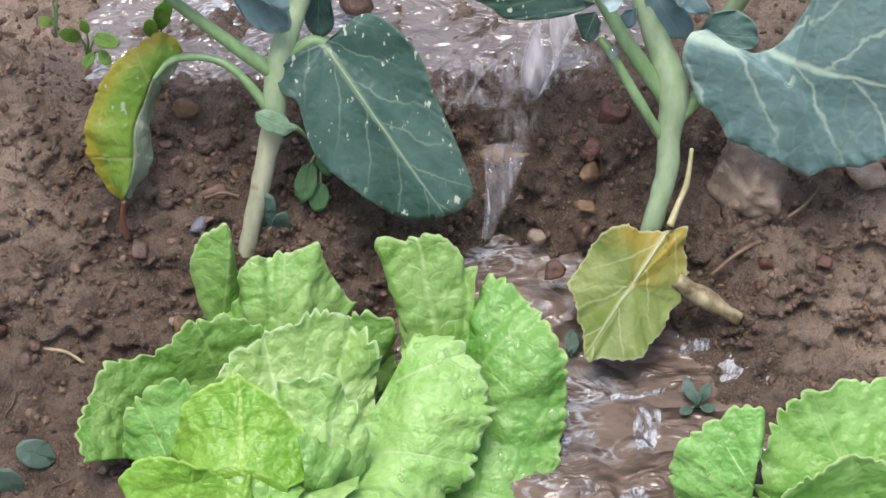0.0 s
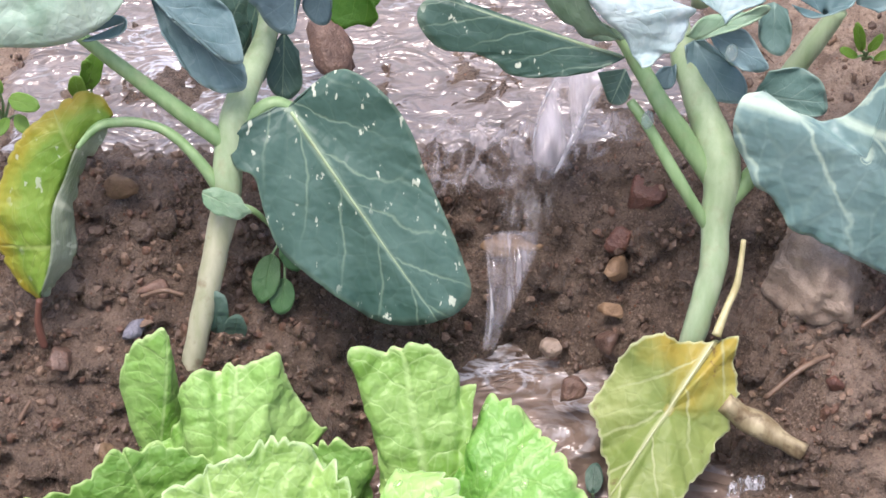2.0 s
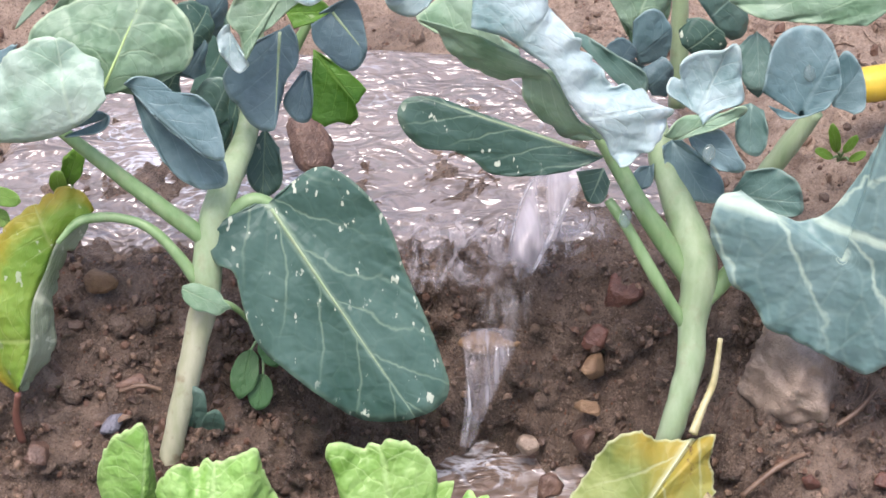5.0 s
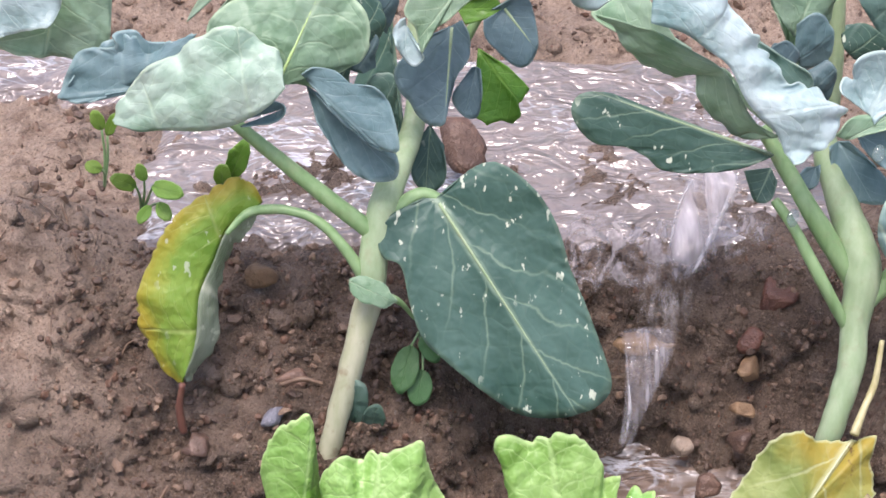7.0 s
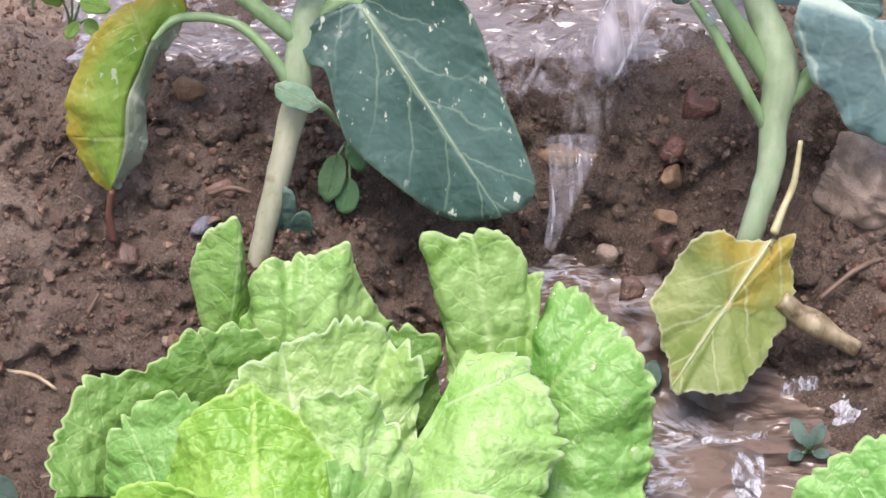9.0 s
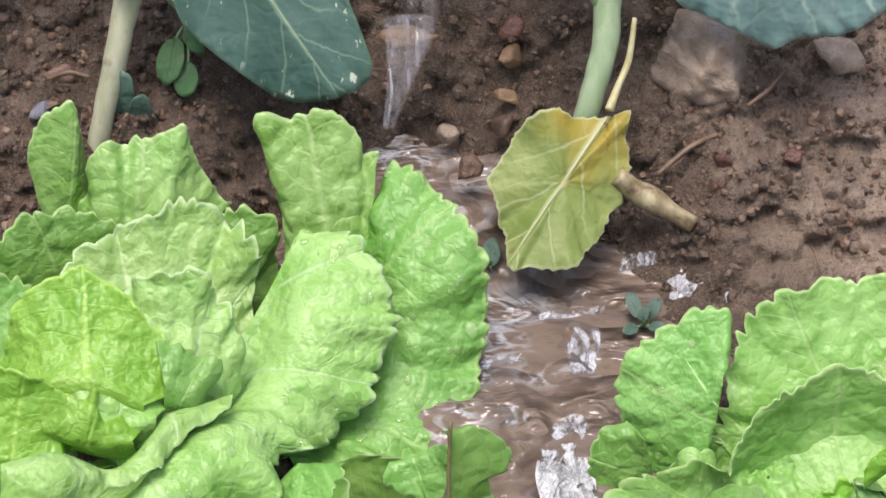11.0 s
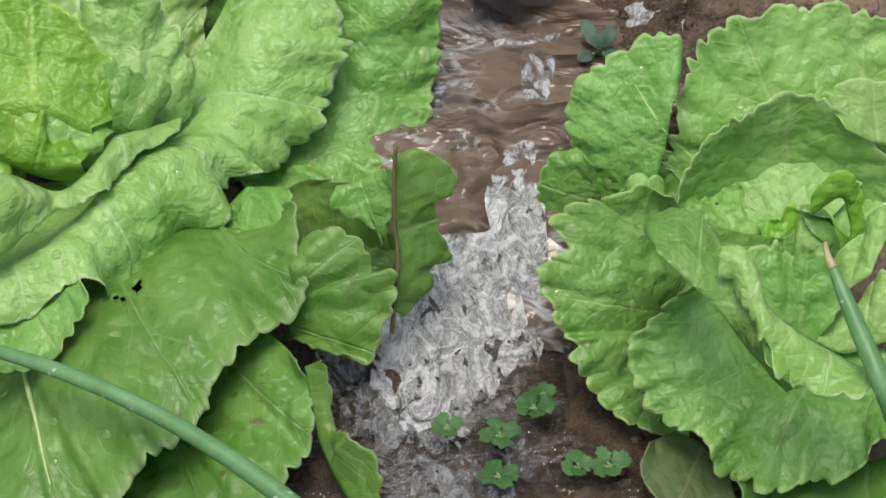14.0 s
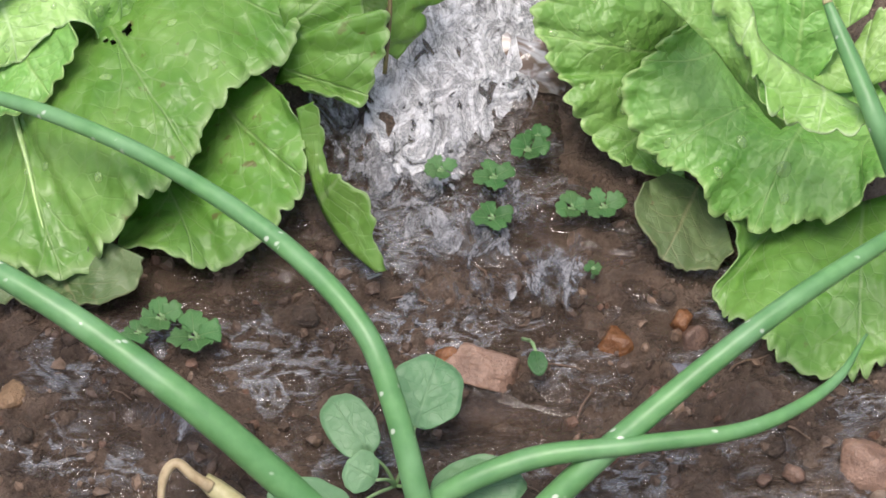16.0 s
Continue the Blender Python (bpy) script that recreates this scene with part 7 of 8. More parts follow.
spread_leaf(PLANT, KALE_DARK, [(0.122, 1.090, 0.237), (0.128, 1.090, 0.231)],
             [(0.120, 1.095, 0.243), (0.129, 1.095, 0.250), (0.141, 1.095, 0.245), (0.145, 1.095, 0.234), (0.135, 1.095, 0.227)], 0.04, frill=0.0016, tooth=0.0003, cell=0.45, stalk=0)
spread_leaf(PLANT, KALE_TEAL, [(0.131, 1.100, 0.257), (0.143, 1.100, 0.239)],
             [(0.122, 1.105, 0.271), (0.138, 1.105, 0.276), (0.154, 1.105, 0.259), (0.159, 1.105, 0.238), (0.151, 1.105, 0.230)], 0.04, frill=0.003, tooth=0.0003, cell=0.45, stalk=0)
spread_leaf(PLANT, KALE_TEAL, [(0.152, 1.075, 0.236), (0.156, 1.075, 0.219)],
             [(0.150, 1.080, 0.242), (0.158, 1.080, 0.249), (0.168, 1.080, 0.242), (0.170, 1.080, 0.224), (0.162, 1.080, 0.212)], 0.04, frill=0.0016, tooth=0.0003, cell=0.45, stalk=0)
spread_leaf(PLANT, KALE_SLATE, [(0.082, 1.080, 0.231), (0.089, 1.080, 0.224)],
             [(0.081, 1.085, 0.236), (0.090, 1.085, 0.244), (0.099, 1.085, 0.235), (0.096, 1.085, 0.223)], 0.04, frill=0.0016, tooth=0.0003, cell=0.45, stalk=0)
spread_leaf(PLANT, KALE_SLATE, [(0.101, 1.070, 0.227), (0.106, 1.070, 0.218)],
             [(0.100, 1.075, 0.230), (0.111, 1.075, 0.238), (0.117, 1.075, 0.227), (0.113, 1.075, 0.215)], 0.04, frill=0.0016, tooth=0.0003, cell=0.45, stalk=0)


# ---------------------------------------------------------------- onions
def onion(place, blades, label):
    root = empty("onion_plant", place, label, "onion", "onion plants in front")
    for pts, radii in blades:
        tube("leaf", pts, radii, ONION, root, sides=14, steps=10)
    return root


onion((0.0362, 0.4414, -0.0750), [
    ([(0.0449, 0.4508, -0.0850), (0.0372, 0.4626, -0.0450), (0.0278, 0.4891, -0.0150), (0.0145, 0.5162, 0.0050), (-0.0170, 0.5526, 0.0150), (-0.0649, 0.5928, 0.0200), (-0.1149, 0.6254, 0.0200), (-0.1735, 0.6607, 0.0100)],
     [0.0051, 0.0054, 0.0051, 0.0048, 0.0045, 0.0039, 0.0036, 0.0027]),
    ([(0.0248, 0.4514, -0.0850), (-0.0097, 0.4712, -0.0550), (-0.0520, 0.4933, -0.0200), (-0.0958, 0.5205, 0.0000), (-0.1334, 0.5436, 0.0100), (-0.1736, 0.5717, 0.0100)],
     [0.0069, 0.0069, 0.0066, 0.0060, 0.0051, 0.0036]),
], "green onion with long hollow arching leaves")
onion((0.0573, 0.4436, -0.0750), [
    ([(0.0651, 0.4530, -0.0850), (0.0942, 0.4680, -0.0500), (0.1400, 0.4937, -0.0200), (0.1911, 0.5257, 0.0000), (0.2463, 0.5633, 0.0050)], [0.0060, 0.0057, 0.0051, 0.0045, 0.0036]),
    ([(0.0251, 0.4656, -0.0850), (0.0463, 0.4688, -0.0500), (0.0836, 0.4762, -0.0350), (0.1276, 0.4783, -0.0300), (0.1751, 0.4857, -0.0300), (0.2112, 0.5072, -0.0300), (0.2308, 0.5345, -0.0300)], [0.0045, 0.0048, 0.0048, 0.0039, 0.0033, 0.0024, 0.0006]),
], "green onion with leaves spread sideways")
dry_tip = onion((0.2796, 0.5177, -0.0600), [
    ([(0.2829, 0.5255, -0.0700), (0.2415, 0.5617, 0.0300), (0.2281, 0.5723, 0.0600), (0.2177, 0.6009, 0.0750), (0.2110, 0.6181, 0.0850)], [0.0051, 0.0048, 0.0045, 0.0036, 0.0021]),
], "green onion leaf with a dry orange tip")
tube("dry_tip", [(0.2112, 0.6174, 0.0850), (0.2094, 0.6226, 0.0880), (0.2089, 0.6286, 0.0900)], [0.0021, 0.0015, 0.0005], DRY_STALK, dry_tip)


# ---------------------------------------------------------------- leaves and stalks on the ground
fallen = empty("fallen_leaf", (0.1294, 0.9550, 0.0829), "yellowed broccoli leaf hanging down at the stem foot", "leaf")
crinkled_leaf((0.1011, 0.9320, 0.0537), [(0.129, 0.958, 0.079), (0.137, 0.955, 0.084), (0.137, 0.953, 0.080), (0.135, 0.950, 0.071), (0.137, 0.948, 0.062), (0.137, 0.940, 0.052), (0.133, 0.936, 0.045), (0.133, 0.932, 0.040), (0.128, 0.929, 0.037), (0.123, 0.919, 0.034), (0.119, 0.911, 0.031), (0.111, 0.903, 0.028), (0.107, 0.896, 0.026), (0.098, 0.892, 0.026), (0.080, 0.893, 0.026), (0.070, 0.891, 0.027), (0.069, 0.914, 0.032), (0.066, 0.922, 0.034), (0.064, 0.929, 0.047), (0.060, 0.935, 0.053), (0.066, 0.940, 0.061), (0.071, 0.945, 0.067), (0.077, 0.950, 0.076), (0.086, 0.952, 0.084), (0.095, 0.953, 0.087), (0.099, 0.955, 0.086), (0.106, 0.956, 0.080), (0.117, 0.958, 0.078), (0.129, 0.958, 0.079)], 0.006, FALLEN, fallen, 77,
              scallop=0.0011, wave=0.007, ruffle=0.0018, pucker=0.9, rib=0.0005, rib_material=PALE_RIB, tip=0.51, stalk=(0.1256, 0.9570, 0.0801))
stub = tube("cut_stalk", [(0.1302, 0.9400, 0.0531), (0.1480, 0.9350, 0.0399), (0.1715, 0.9250, 0.0302)], [0.0057, 0.0066, 0.0045], STUB, rough=0.4)
tagged(stub, "mottled tan cut stalk stub lying on the soil", "stalk")
dead = tube("dry_petiole", [(0.1399, 0.9850, 0.1229), (0.1370, 0.9750, 0.1032), (0.1309, 0.9650, 0.0927), (0.1255, 0.9550, 0.0840)], [0.0013, 0.0018, 0.0019, 0.0024], DRY_STALK, rough=0.2)
tagged(dead, "dry pale leaf stalk beside the broccoli stem", "stalk")


# ---------------------------------------------------------------- stones
def stone(name, place, size, material, label, seed, group="stones in the bank", squash=0.75, chunky=0.3):
    bm = bmesh.new()
    bmesh.ops.create_icosphere(bm, subdivisions=5 if size > 0.05 else 3, radius=1.0)
    rng = random.Random(seed)
    cuts = [(Vector([rng.gauss(0, 1) for _ in range(3)]).normalized(), rng.uniform(0.5, 0.82)) for _ in range(8)]
    for v in bm.verts:
        n = v.co.normalized()
        k = 1.1 + chunky * noise.noise(n * 1.3 + Vector((seed * 3.1, 0, 0))) + 0.10 * noise.noise(n * 3.5 + Vector((0, seed * 1.7, 0)))
        for cut, far in cuts:
            d = n.dot(cut)
            if d * k > far:
                k = far / d
        q = n * (k + 0.03 * noise.noise(n * 9) + (0.08 * noise.noise(n * 3 + Vector((seed, 0, 0))) + 0.03 * noise.noise(n * 16) if size > 0.05 else 0.0))
        v.co = Vector((q.x, q.y * squash, q.z * squash)) * (size / 2)
    me = bpy.data.meshes.new(name)
    bm.to_mesh(me)
    bm.free()
    me.polygons.foreach_set("use_smooth", [True] * len(me.polygons))
    me.materials.append(material)
    ob = new(name, me)
    sunk = Vector(place) + Vector((0, 0.78, -0.62)) * min(size * 0.17, 0.005)
    ob.matrix_world = Matrix.Translation(sunk) @ pose(0, 0, 0, seed * 47 % 60 - 30, seed * 31 % 50 - 25, seed * 83 % 180)
    return tagged(ob, label, "stone", group)


boulder = stone("rock", (0.1860, 1.0240, 0.0840), 0.1000, ROCK_PALE, "large pale brown rock half buried in the bank", 1, chunky=0.15)
boulder.matrix_world = Matrix.Translation(boulder.location) @ Matrix.Diagonal((1.12, 1.0, 0.70, 1.0)) @ boulder.matrix_world.to_3x3().to_4x4()
stone("stone", (-0.1868, 1.0300, 0.1250), 0.0204, ROCK_TAN, "tan rounded stone at the bank edge", 2)
stone("stone", (0.0777, 1.0160, 0.0811), 0.0198, ROCK_TAN, "ochre stone in the wet bank", 3)
stone("stone", (0.0747, 1.0030, 0.0632), 0.0138, ROCK_TAN, "small ochre stone in the wet bank", 4)
stone("stone", (0.0429, 0.9920, 0.0471), 0.0156, ROCK_PALE, "pale round stone at the bank foot", 5)
stone("stone", (0.0919, 1.0460, 0.1093), 0.0270, ROCK_RED, "red brick chip in the bank", 6)
stone("stone", (0.0795, 1.0280, 0.0918), 0.0192, ROCK_RED, "small red stone in the bank", 7)
stone("stone", (0.0711, 0.9850, 0.0555), 0.0180, ROCK_BROWN, "brown stone at the bank foot", 8)
stone("stone", (-0.1770, 0.9720, 0.0762), 0.0156, ROCK_GREY, "blue-grey pebble on the soil", 9)
stone("stone", (0.1898, 0.9650, 0.0468), 0.0180, ROCK_RED, "red stone chip on the slope", 10)
stone("stone", (0.2263, 0.9600, 0.0471), 0.0150, ROCK_RED, "red angular chip on the slope", 11)
stone("stone", (0.1899, 0.9550, 0.0514), 0.0165, ROCK_RED, "red stone on the muddy slope", 12)
stone("stone", (0.2270, 0.9500, 0.0558), 0.0165, ROCK_RED, "red angular chip on the slope", 13)
stone("stone", (-0.2146, 0.9600, 0.0662), 0.0210, ROCK_BROWN, "brown stone on the slope", 14)
stone("stone", (-0.1684, 0.9950, 0.0839), 0.0180, ROCK_BROWN, "brown stone in the bank", 15)
stone("stone", (0.0783, 0.9087, -0.0140), 0.0360, ROCK_RED, "reddish stone under the pool water", 20)
stone("stone", (-0.0806, 1.1300, 0.1497), 0.0360, ROCK_BROWN, "wet brown stone standing in the stream", 21)
stone("stone", (-0.2168, 0.9700, 0.0553), 0.0150, ROCK_BROWN, "brown stone in the bank", 22)
stone("stone", (-0.1881, 0.9200, 0.0357), 0.0165, ROCK_TAN, "flat tan stone chip beside the lettuce", 23)
stone("stone", (0.0522, 0.9550, 0.0474), 0.0180, ROCK_BROWN, "wet stone at the bank foot", 24)
stone("stone", (0.2136, 0.9700, 0.0542), 0.0135, ROCK_BROWN, "brown stone on the slope", 25)
stone("stone", (0.2552, 1.0000, 0.0935), 0.0330, ROCK_PALE, "pale stone below the blue-green leaf", 26)
stone("stone", (-0.2842, 0.8990, 0.0256), 0.0126, ROCK_BROWN, "small brown stone on the soil", 29)
stone("stone", (-0.2626, 0.9330, 0.0426), 0.0108, ROCK_BROWN, "small brown stone on the soil", 30)
stone("stone", (-0.1917, 0.9270, 0.0343), 0.0102, ROCK_PALE, "small pale stone on the soil", 31)
stone("stone", (-0.3369, 0.9146, ground_height(-0.3369, 0.9146)[1] + 0.0075), 0.0340, ROCK_PALE, "large pale pinkish stone on the soil", 61)
stone("stone", (-0.3130, 0.9219, ground_height(-0.3130, 0.9219)[1] + 0.0035), 0.0160, ROCK_PINK, "small tan stone on the soil", 62)
stone("stone", (-0.3050, 0.9113, ground_height(-0.3050, 0.9113)[1] + 0.0037), 0.0170, ROCK_RED, "red stone chip on the soil", 63)
stone("stone", (-0.3115, 0.8937, ground_height(-0.3115, 0.8937)[1] + 0.0033), 0.0150, ROCK_RED, "small red stone on the soil", 64)
stone("stone", (-0.3254, 0.9262, ground_height(-0.3254, 0.9262)[1] + 0.0029), 0.0130, ROCK_PALE, "small pale stone on the soil", 65)
stone("stone", (-0.3233, 0.8826, ground_height(-0.3233, 0.8826)[1] + 0.0031), 0.0140, ROCK_PINK, "tan stone on the soil", 66)
stone("rock", (0.2403, 1.2000, 0.1052), 0.0480, ROCK_BROWN, "brown clod beside the stream", 32)

stone("stone", (0.0706, 0.5480, -0.0670), 0.0560, ROCK_PINK, "flat reddish-brown stone in the wet mud", 13, "stones in the mud", squash=0.45)
stone("stone", (0.0553, 0.5519, -0.0624), 0.0160, ROCK_WET, "small tan stone beside the flat stone", 41, "stones in the mud")
stone("stone", (0.1273, 0.5581, -0.0616), 0.0165, ROCK_WET, "round wet orange-brown stone in the mud", 42, "stones in the mud", squash=0.9, chunky=0.15)
stone("stone", (0.1578, 0.5673, -0.0602), 0.0135, ROCK_WET, "wet orange pebble in the mud", 43, "stones in the mud", squash=0.9, chunky=0.15)
stone("stone", (0.1611, 0.5602, -0.0613), 0.0165, ROCK_BROWN, "round wet brown stone in the mud", 44, "stones in the mud", squash=0.9, chunky=0.15)
stone("stone", (0.1520, 0.5425, -0.0668), 0.0190, ROCK_GREY, "dark wet stone in the mud", 45, "stones in the mud", squash=0.8, chunky=0.15)
stone("stone", (0.1441, 0.5324, -0.0652), 0.0105, ROCK_RED, "small red-brown stone in the mud", 46, "stones in the mud")
stone("stone", (0.2307, 0.4910, -0.0680), 0.0360, ROCK_PINK, "pinkish-brown flat stone on the mud", 17, "stones in the mud", squash=0.6)
stone("stone", (0.1985, 0.4899, -0.0701), 0.0130, ROCK_PINK, "small tan stone on the mud", 47, "stones in the mud")
stone("stone", (0.1861, 0.4883, -0.0702), 0.0100, ROCK_BROWN, "small brown stone on the mud", 48, "stones in the mud")
stone("stone", (-0.1384, 0.5383, -0.0674), 0.0200, ROCK_TAN, "tan stone half sunk in the mud", 49, "stones in the mud")
slab = stone("flat_stone", (0.0215, 1.0320, 0.0855), 0.0345, ROCK_TAN, "flat wet stone under the waterfall", 31, squash=0.4, chunky=0.2)
slab.rotation_euler = (0.1, 0.05, 0.1)


# ---------------------------------------------------------------- weeds
def weed(place, leaves, mat, label, category="weed", stem=None, lobes=0.1, teeth=0.0):
    """A seedling: stalks from its foot to small blades. leaves: blade base, tip, width, face."""
    root = empty("weed", place, label, category, "weeds")
    for i, (base, tip, width, face) in enumerate(leaves):
        p, q = Vector(place), Vector(base)
        tube("stalk", [p, p.lerp(q, 0.5) + Vector((0.001, 0, 0.002)), q], [0.0009, 0.0008, 0.0007], PETIOLE, root, sides=6, steps=4)
        blade("leaf", base, tip, width, face, mat, root, bend=20, cup=0.15, ruffle=0.02, waves=5, lobe=lobes, teeth=teeth, seed=i + int(abs(p.x) * 999), rings=6, around=36, thick=0.0005)
    return root


weed((-0.1151, 0.9850, 0.0482), [
    ((-0.1342, 0.9750, 0.0705), (-0.1320, 0.9750, 0.0992), 0.0144, FRONT), ((-0.1253, 0.9750, 0.0651), (-0.1213, 0.9720, 0.0859), 0.0120, FRONT),
], WEED_BLUE, "small round-leaved seedling beside the broccoli stem")
weed((-0.1010, 1.0150, 0.1013), [
    ((-0.1043, 1.0000, 0.1037), (-0.1104, 0.9850, 0.0839), 0.0144, FRONT), ((-0.0981, 0.9950, 0.0916), (-0.1008, 0.9850, 0.0756), 0.0132, FRONT),
    ((-0.0993, 1.0000, 0.1082), (-0.0901, 0.9950, 0.0973), 0.0090, FRONT),
], WEED, "small oval-leaved seedling hanging from the bank")
weed((-0.2067, 1.0700, 0.1467), [
    ((-0.2021, 1.0550, 0.1720), (-0.1928, 1.0500, 0.1983), 0.0114, FRONT), ((-0.2057, 1.0500, 0.1697), (-0.2061, 1.0500, 0.1836), 0.0096, FRONT),
    ((-0.1983, 1.0550, 0.1773), (-0.1998, 1.0500, 0.1934), 0.0078, FRONT),
], WEED_BRIGHT, "bright green sprig growing on the bank edge")
weed((-0.2547, 1.0800, 0.1322), [
    ((-0.2446, 1.0600, 0.1628), (-0.2269, 1.0500, 0.1640), 0.0102, TILT), ((-0.2537, 1.0600, 0.1626), (-0.2654, 1.0500, 0.1737), 0.0090, TILT),
    ((-0.2490, 1.0600, 0.1662), (-0.2514, 1.0600, 0.1767), 0.0066, FRONT), ((-0.2421, 1.0600, 0.1522), (-0.2352, 1.0500, 0.1478), 0.0078, TILT),
    ((-0.2468, 1.0600, 0.1503), (-0.2520, 1.0500, 0.1457), 0.0066, TILT),
], WEED_BRIGHT, "low green weed tuft on the bank edge")
weed((-0.2754, 1.0900, 0.1439), [
    ((-0.2746, 1.0800, 0.1608), (-0.2836, 1.0800, 0.1635), 0.0072, TILT), ((-0.2747, 1.0900, 0.1798), (-0.2785, 1.0900, 0.1920), 0.0078, FRONT), ((-0.2718, 1.0900, 0.1763), (-0.2664, 1.0900, 0.1905), 0.0060, FRONT),
], WEED_BRIGHT, "thin green seedling on the bank edge")
weed((0.1411, 0.8809, -0.0060), [
    ((0.1387, 0.8778, 0.0040), (0.1333, 0.8894, 0.0120), 0.0078, UP), ((0.1432, 0.8778, 0.0040), (0.1486, 0.8844, 0.0120), 0.0072, UP),
    ((0.1370, 0.8732, 0.0020), (0.1288, 0.8660, 0.0040), 0.0066, UP), ((0.1429, 0.8731, 0.0020), (0.1514, 0.8696, 0.0040), 0.0060, UP),
    ((0.1397, 0.8729, 0.0060), (0.1391, 0.8772, 0.0120), 0.0066, UP),
], WEED_BLUE, "grey-green seedling standing in the pool")
weed((0.0619, 0.9234, -0.0060), [
    ((0.0621, 0.9147, 0.0120), (0.0640, 0.9293, 0.0200), 0.0096, FRONT), ((0.0616, 0.9204, 0.0020), (0.0569, 0.9155, 0.0020), 0.0066, UP), ((0.0646, 0.9189, 0.0020), (0.0700, 0.9169, 0.0020), 0.0054, UP),
], WEED_BLUE, "small seedling at the pool edge")


def clover(place, size, mat, label, seed):
    """A low weed with lobed leaflets on short stalks."""
    rng = random.Random(seed)
    p = Vector(place)
    leaves = []
    for k in range(4):
        a = 2 * math.pi * (k + 0.3 * rng.random()) / 4
        d = Vector((math.cos(a), math.sin(a), 0.25))
        base = p + d * size * 0.12 + Vector((0, 0, 0.006))
        leaves.append((base, base + d * size * rng.uniform(0.38, 0.55), size * rng.uniform(0.45, 0.6), (0.2 * rng.random(), -0.3, 0.9)))
    return weed(p, leaves, mat, label, lobes=0.5, teeth=0.16)


for k, (at, size) in enumerate([((0.0768, 0.6413, -0.0460), 0.0225), ((0.0934, 0.6565, -0.0440), 0.0225), ((0.0525, 0.6446, -0.0440), 0.0180), ((0.0752, 0.6195, -0.0500), 0.0234),
                                ((0.1117, 0.6250, -0.0500), 0.0210), ((0.1261, 0.6253, -0.0500), 0.0225), ((0.0985, 0.6656, -0.0440), 0.0150), ((0.1192, 0.5920, -0.0550), 0.0105)]):
    clover(at, size * 0.7, CLOVER, "green lobed weed seedling in the running water", k)
for k, (at, size) in enumerate([((-0.0732, 0.5687, -0.0550), 0.0165), ((-0.0581, 0.5589, -0.0570), 0.0204), ((-0.0830, 0.5619, -0.0570), 0.0120)]):
    clover(at, size, CLOVER, "small lobed weed seedling on the mud", k + 20)
weed((0.0281, 0.4884, -0.0680), [
    ((0.0368, 0.5020, -0.0450), (0.0471, 0.5272, -0.0300), 0.0315, UP), ((0.0176, 0.4915, -0.0500), (0.0014, 0.5142, -0.0400), 0.0216, UP),
    ((0.0197, 0.4820, -0.0550), (0.0074, 0.4874, -0.0500), 0.0186, UP), ((0.0420, 0.4763, -0.0600), (0.0818, 0.4764, -0.0500), 0.0270, UP), ((0.0089, 0.4714, -0.0600), (-0.0258, 0.4709, -0.0500), 0.0210, UP),
], WEED_SOFT, "broad round-leaved weed at the foot of the onions")
weed((0.0860, 0.5596, -0.0580), [((0.0905, 0.5457, -0.0500), (0.0915, 0.5337, -0.0520), 0.0084, UP)], WEED, "single-leaved seedling on the mud")
weed((-0.2755, 0.8300, -0.0126), [((-0.2613, 0.8300, 0.0043), (-0.2825, 0.8300, 0.0167), 0.0180, TILT), ((-0.2828, 0.8100, -0.0073), (-0.2901, 0.8100, 0.0170), 0.0180, TILT)], WEED_BLUE, "grey-green round weed beside the lettuce")
pipe = tube("yellow_pipe", [(0.2310, 1.1600, 0.1710), (0.2357, 1.1600, 0.1717), (0.2724, 1.1700, 0.1715)], [0.0078, 0.0102, 0.0102], YELLOW_PLASTIC, None, sides=20)
tagged(pipe, "bright yellow plastic pipe end beside the stream", "pipe")
weed((0.2188, 1.1300, 0.1399), [((0.2157, 1.1200, 0.1517), (0.2115, 1.1200, 0.1701), 0.0066, FRONT), ((0.2195, 1.1200, 0.1517), (0.2262, 1.1200, 0.1628), 0.0054, FRONT),
     ((0.2135, 1.1200, 0.1480), (0.2036, 1.1200, 0.1536), 0.0054, TILT), ((0.2232, 1.1200, 0.1462), (0.2320, 1.1200, 0.1517), 0.0048, TILT)], WEED_BRIGHT, "small grassy weed behind the broccoli")
BIG_DROP_MESH = DROP_MESH.copy()
BIG_DROP_MESH.materials[0] = BIG_DROP
for at, size in (((0.1793, 1.0220, 0.2608), 0.0040), ((0.1287, 1.0000, 0.2261), 0.0034), ((0.0885, 0.9950, 0.1904), 0.0034)):
    drop = new("water_drop", BIG_DROP_MESH)
    drop.matrix_world = Matrix.Translation(at) @ pose(0, 0, 0, 50, 20, 0) @ Matrix.Diagonal((size, size * 1.5, size * 0.5, 1))
    tagged(drop, "large clear water drop on a broccoli leaf", "water drop", "large water drops")


# ---------------------------------------------------------------- litter
def on_ground(x, y, lift=0.0):
    yy, z = ground_height(x, y)
    return Vector((x, yy, z + lift))


def straw(points, radii, label, mat=None):
    ob = tube("straw", points, radii, mat or STRAW, None, sides=8, rough=0.25)
    return tagged(ob, label, "straw", "straws on the soil")


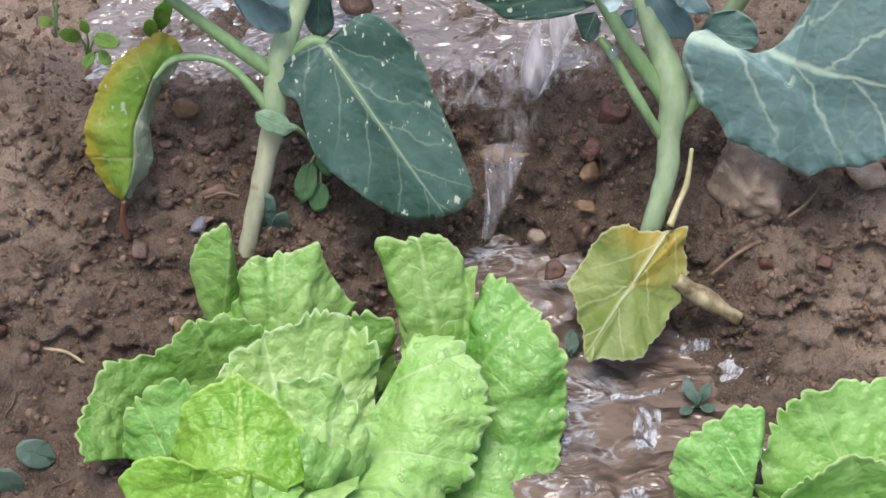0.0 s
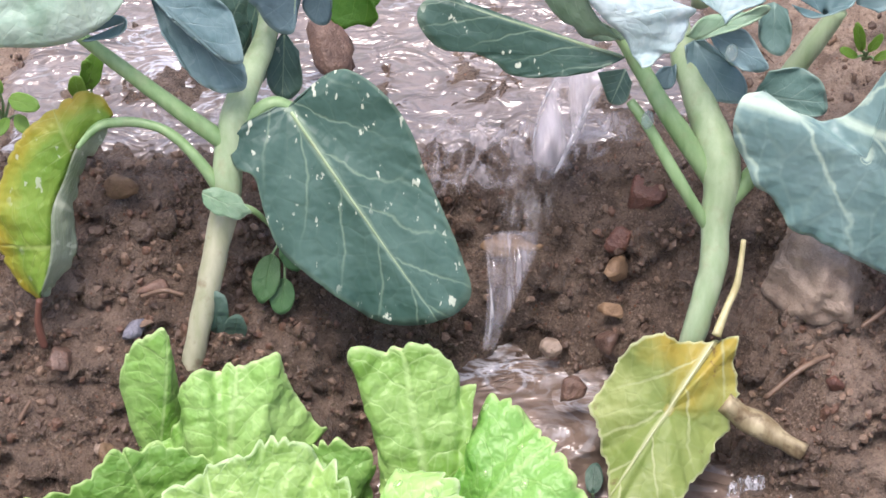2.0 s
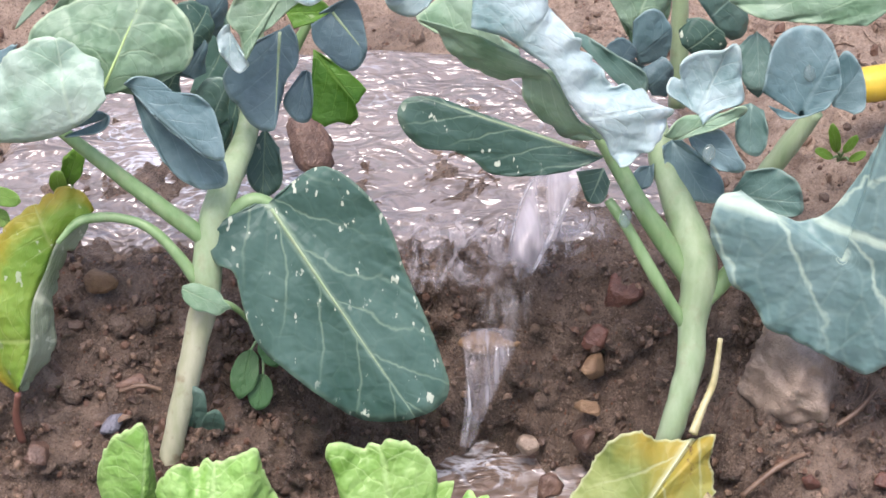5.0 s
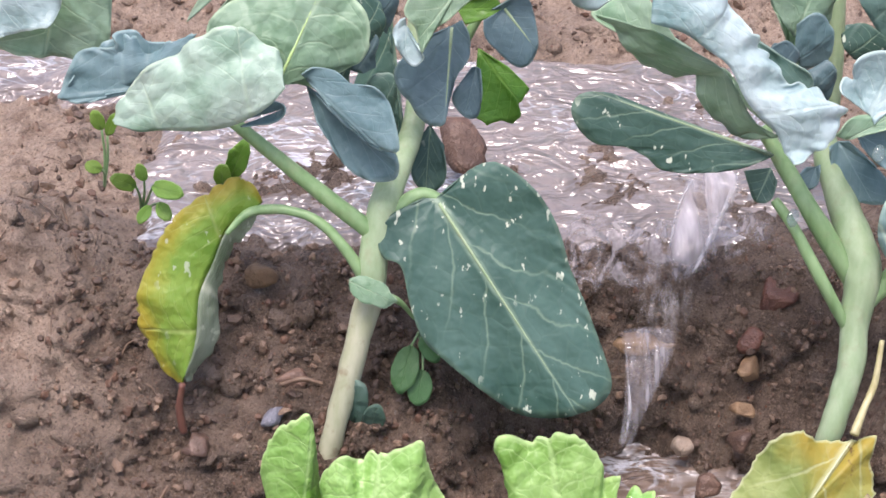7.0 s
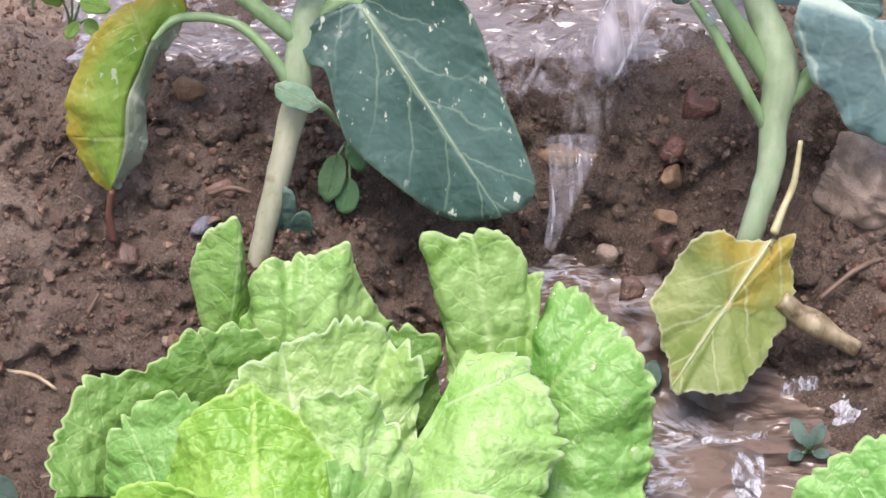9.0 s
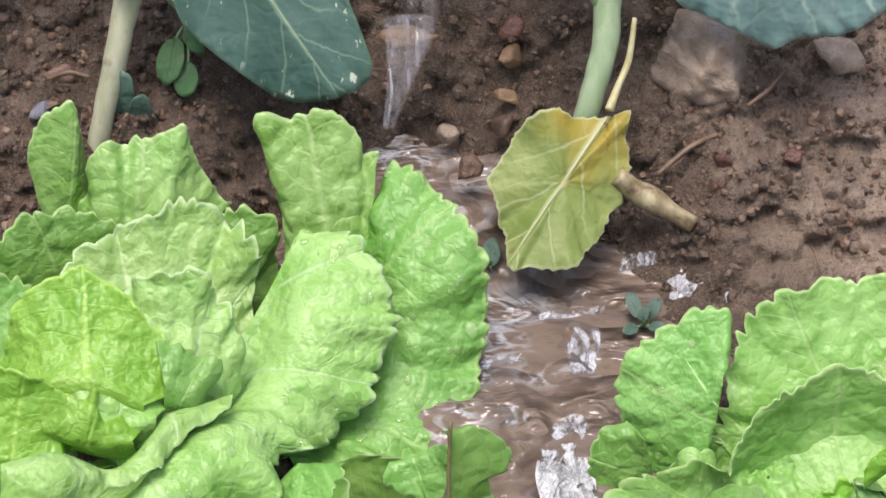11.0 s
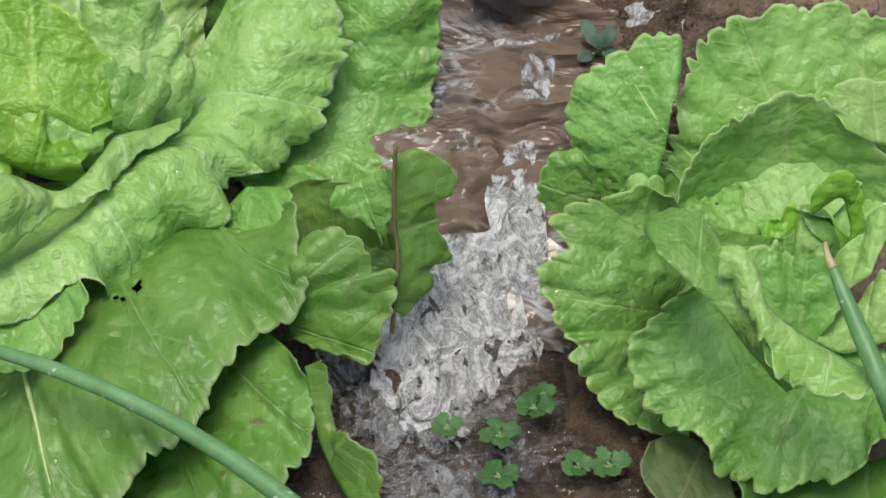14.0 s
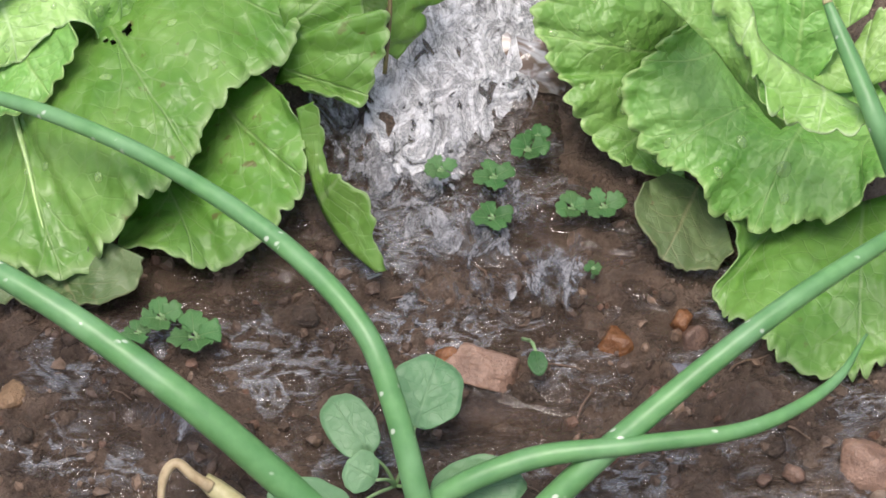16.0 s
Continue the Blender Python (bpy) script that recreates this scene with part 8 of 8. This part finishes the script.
straw([(-0.0701, 0.4738, -0.0600), (-0.0681, 0.4823, -0.0500), (-0.0627, 0.4857, -0.0450), (-0.0552, 0.4819, -0.0500), (-0.0492, 0.4805, -0.0550)], [0.0015, 0.0021, 0.0021, 0.0024, 0.0030], "curled beige dry leaf end")
straw([(-0.0521, 0.4841, -0.0550), (-0.0428, 0.4787, -0.0600), (-0.0336, 0.4734, -0.0650)], [0.0036, 0.0048, 0.0042], "pale yellow-green leaf sheath", DRY_STALK)
straw([(-0.2213, 0.9620, 0.1038), (-0.2234, 0.9620, 0.0893), (-0.2221, 0.9620, 0.0728)], [0.0015, 0.0021, 0.0021], "thin red stem below the yellowing leaf", RED_STEM)
straw([(0.1534, 0.9550, 0.0416), (0.1742, 0.9650, 0.0545), (0.1994, 0.9780, 0.0573)], [0.0015, 0.0018, 0.0012], "dark twig on the slope", TWIG)
straw([(0.2035, 0.9750, 0.0731), (0.2153, 0.9800, 0.0805), (0.2252, 0.9850, 0.0916)], [0.0012, 0.0015, 0.0009], "thin twig on the slope", TWIG)
straw([(-0.2545, 0.9300, 0.0300), (-0.2397, 0.9350, 0.0375), (-0.2295, 0.9450, 0.0505)], [0.0012, 0.0015, 0.0009], "brown dry stem on the soil", TWIG)
straw([(-0.2786, 0.9100, 0.0263), (-0.2614, 0.9100, 0.0227), (-0.2494, 0.9050, 0.0173)], [0.0012, 0.0012, 0.0009], "thin straw on the soil")
straw([(-0.1730, 0.9850, 0.0878), (-0.1608, 0.9850, 0.0916), (-0.1507, 0.9850, 0.0886)], [0.0012, 0.0015, 0.0012], "bent brown root on the bank", TWIG)


def scatter(name, count, small, large, material, label, seed, detail=1, lift=0.25, area=(-0.34, 0.34, 0.44, 1.42)):
    """Loose bits lying on the soil, in one mesh."""
    rng = random.Random(seed)
    bm = bmesh.new()
    bmesh.ops.create_icosphere(bm, subdivisions=detail, radius=1.0)
    unit = [v.co.copy() for v in bm.verts]
    tris = [tuple(v.index for v in f.verts) for f in bm.faces]
    bm.free()
    verts, faces = [], []
    while len(verts) < count * len(unit):
        x, y = rng.uniform(*area[:2]), rng.uniform(*area[2:])
        if -0.05 < x < 0.15 and 0.66 < y < 0.95 and rng.random() < 0.85:
            continue
        if -0.2 < x < 0.15 and 1.06 < y < 1.29 and rng.random() < 0.8:
            continue
        size = small + (large - small) * rng.random() ** 4
        m = Matrix.Translation(on_ground(x, y, size * lift)) @ Euler([rng.uniform(0, 6.3) for _ in range(3)]).to_matrix().to_4x4()
        sx, sy, sz, s = rng.uniform(0.7, 1.3), rng.uniform(0.6, 1.0), rng.uniform(0.5, 0.9), rng.uniform(0, 90)
        k0 = len(verts)
        for u in unit:
            k = size * (1 + 0.55 * noise.noise(u * 1.6 + Vector((s, 0, 0))) + 0.25 * noise.noise(u * 3.7 + Vector((0, s, 0))))
            verts.append(m @ Vector((u.x * sx * k, u.y * sy * k, u.z * sz * k)))
        faces += [tuple(k0 + i for i in f) for f in tris]
    ob = mesh_object(name, verts, faces, material, smooth=detail > 1)
    return tagged(ob, label, "gravel", kind="stuff")


scatter("loose_gravel", 8000, 0.0005, 0.0046, PEBBLES, "small pebbles and grit strewn over the soil", 4)
scatter("bank_grit", 8000, 0.0004, 0.0034, PEBBLES, "fine pale grit in the wet bank", 21, area=(-0.3, 0.3, 0.93, 1.075))
scatter("soil_crumbs", 1300, 0.0015, 0.009, SOIL, "brown crumbs and clods of wet soil", 9, 2, 0.05)


def litter(count, seed):
    rng = random.Random(seed)
    verts, faces = [], []
    for _ in range(count):
        x, y, a, long = rng.uniform(-0.33, 0.33), rng.uniform(0.46, 1.3), rng.uniform(0, 6.3), rng.uniform(0.006, 0.03)
        if -0.05 < x < 0.15 and 0.66 < y < 0.96:
            continue
        d = Vector((math.cos(a), math.sin(a), 0))
        r = rng.uniform(0.00025, 0.0006)
        k0 = len(verts)
        for k in range(5):
            p = Vector((x, y, 0)) + d * long * (k / 4 - 0.5) + Vector((-d.y, d.x, 0)) * 0.15 * long * math.sin(k * 0.9 + a)
            c = on_ground(p.x, p.y, 0.001)
            for q in range(4):
                t = q * math.pi / 2
                verts.append(c + Vector((-d.y, d.x, 0)) * r * math.cos(t) + Vector((0, 0, 1)) * r * math.sin(t))
            if k:
                faces += [(k0 + 4 * k - 4 + q, k0 + 4 * k - 4 + (q + 1) % 4, k0 + 4 * k + (q + 1) % 4, k0 + 4 * k + q) for q in range(4)]
    return tagged(mesh_object("plant_litter", verts, faces, TWIG), "bits of straw and rootlets on the soil", "litter", kind="stuff")


litter(380, 12)
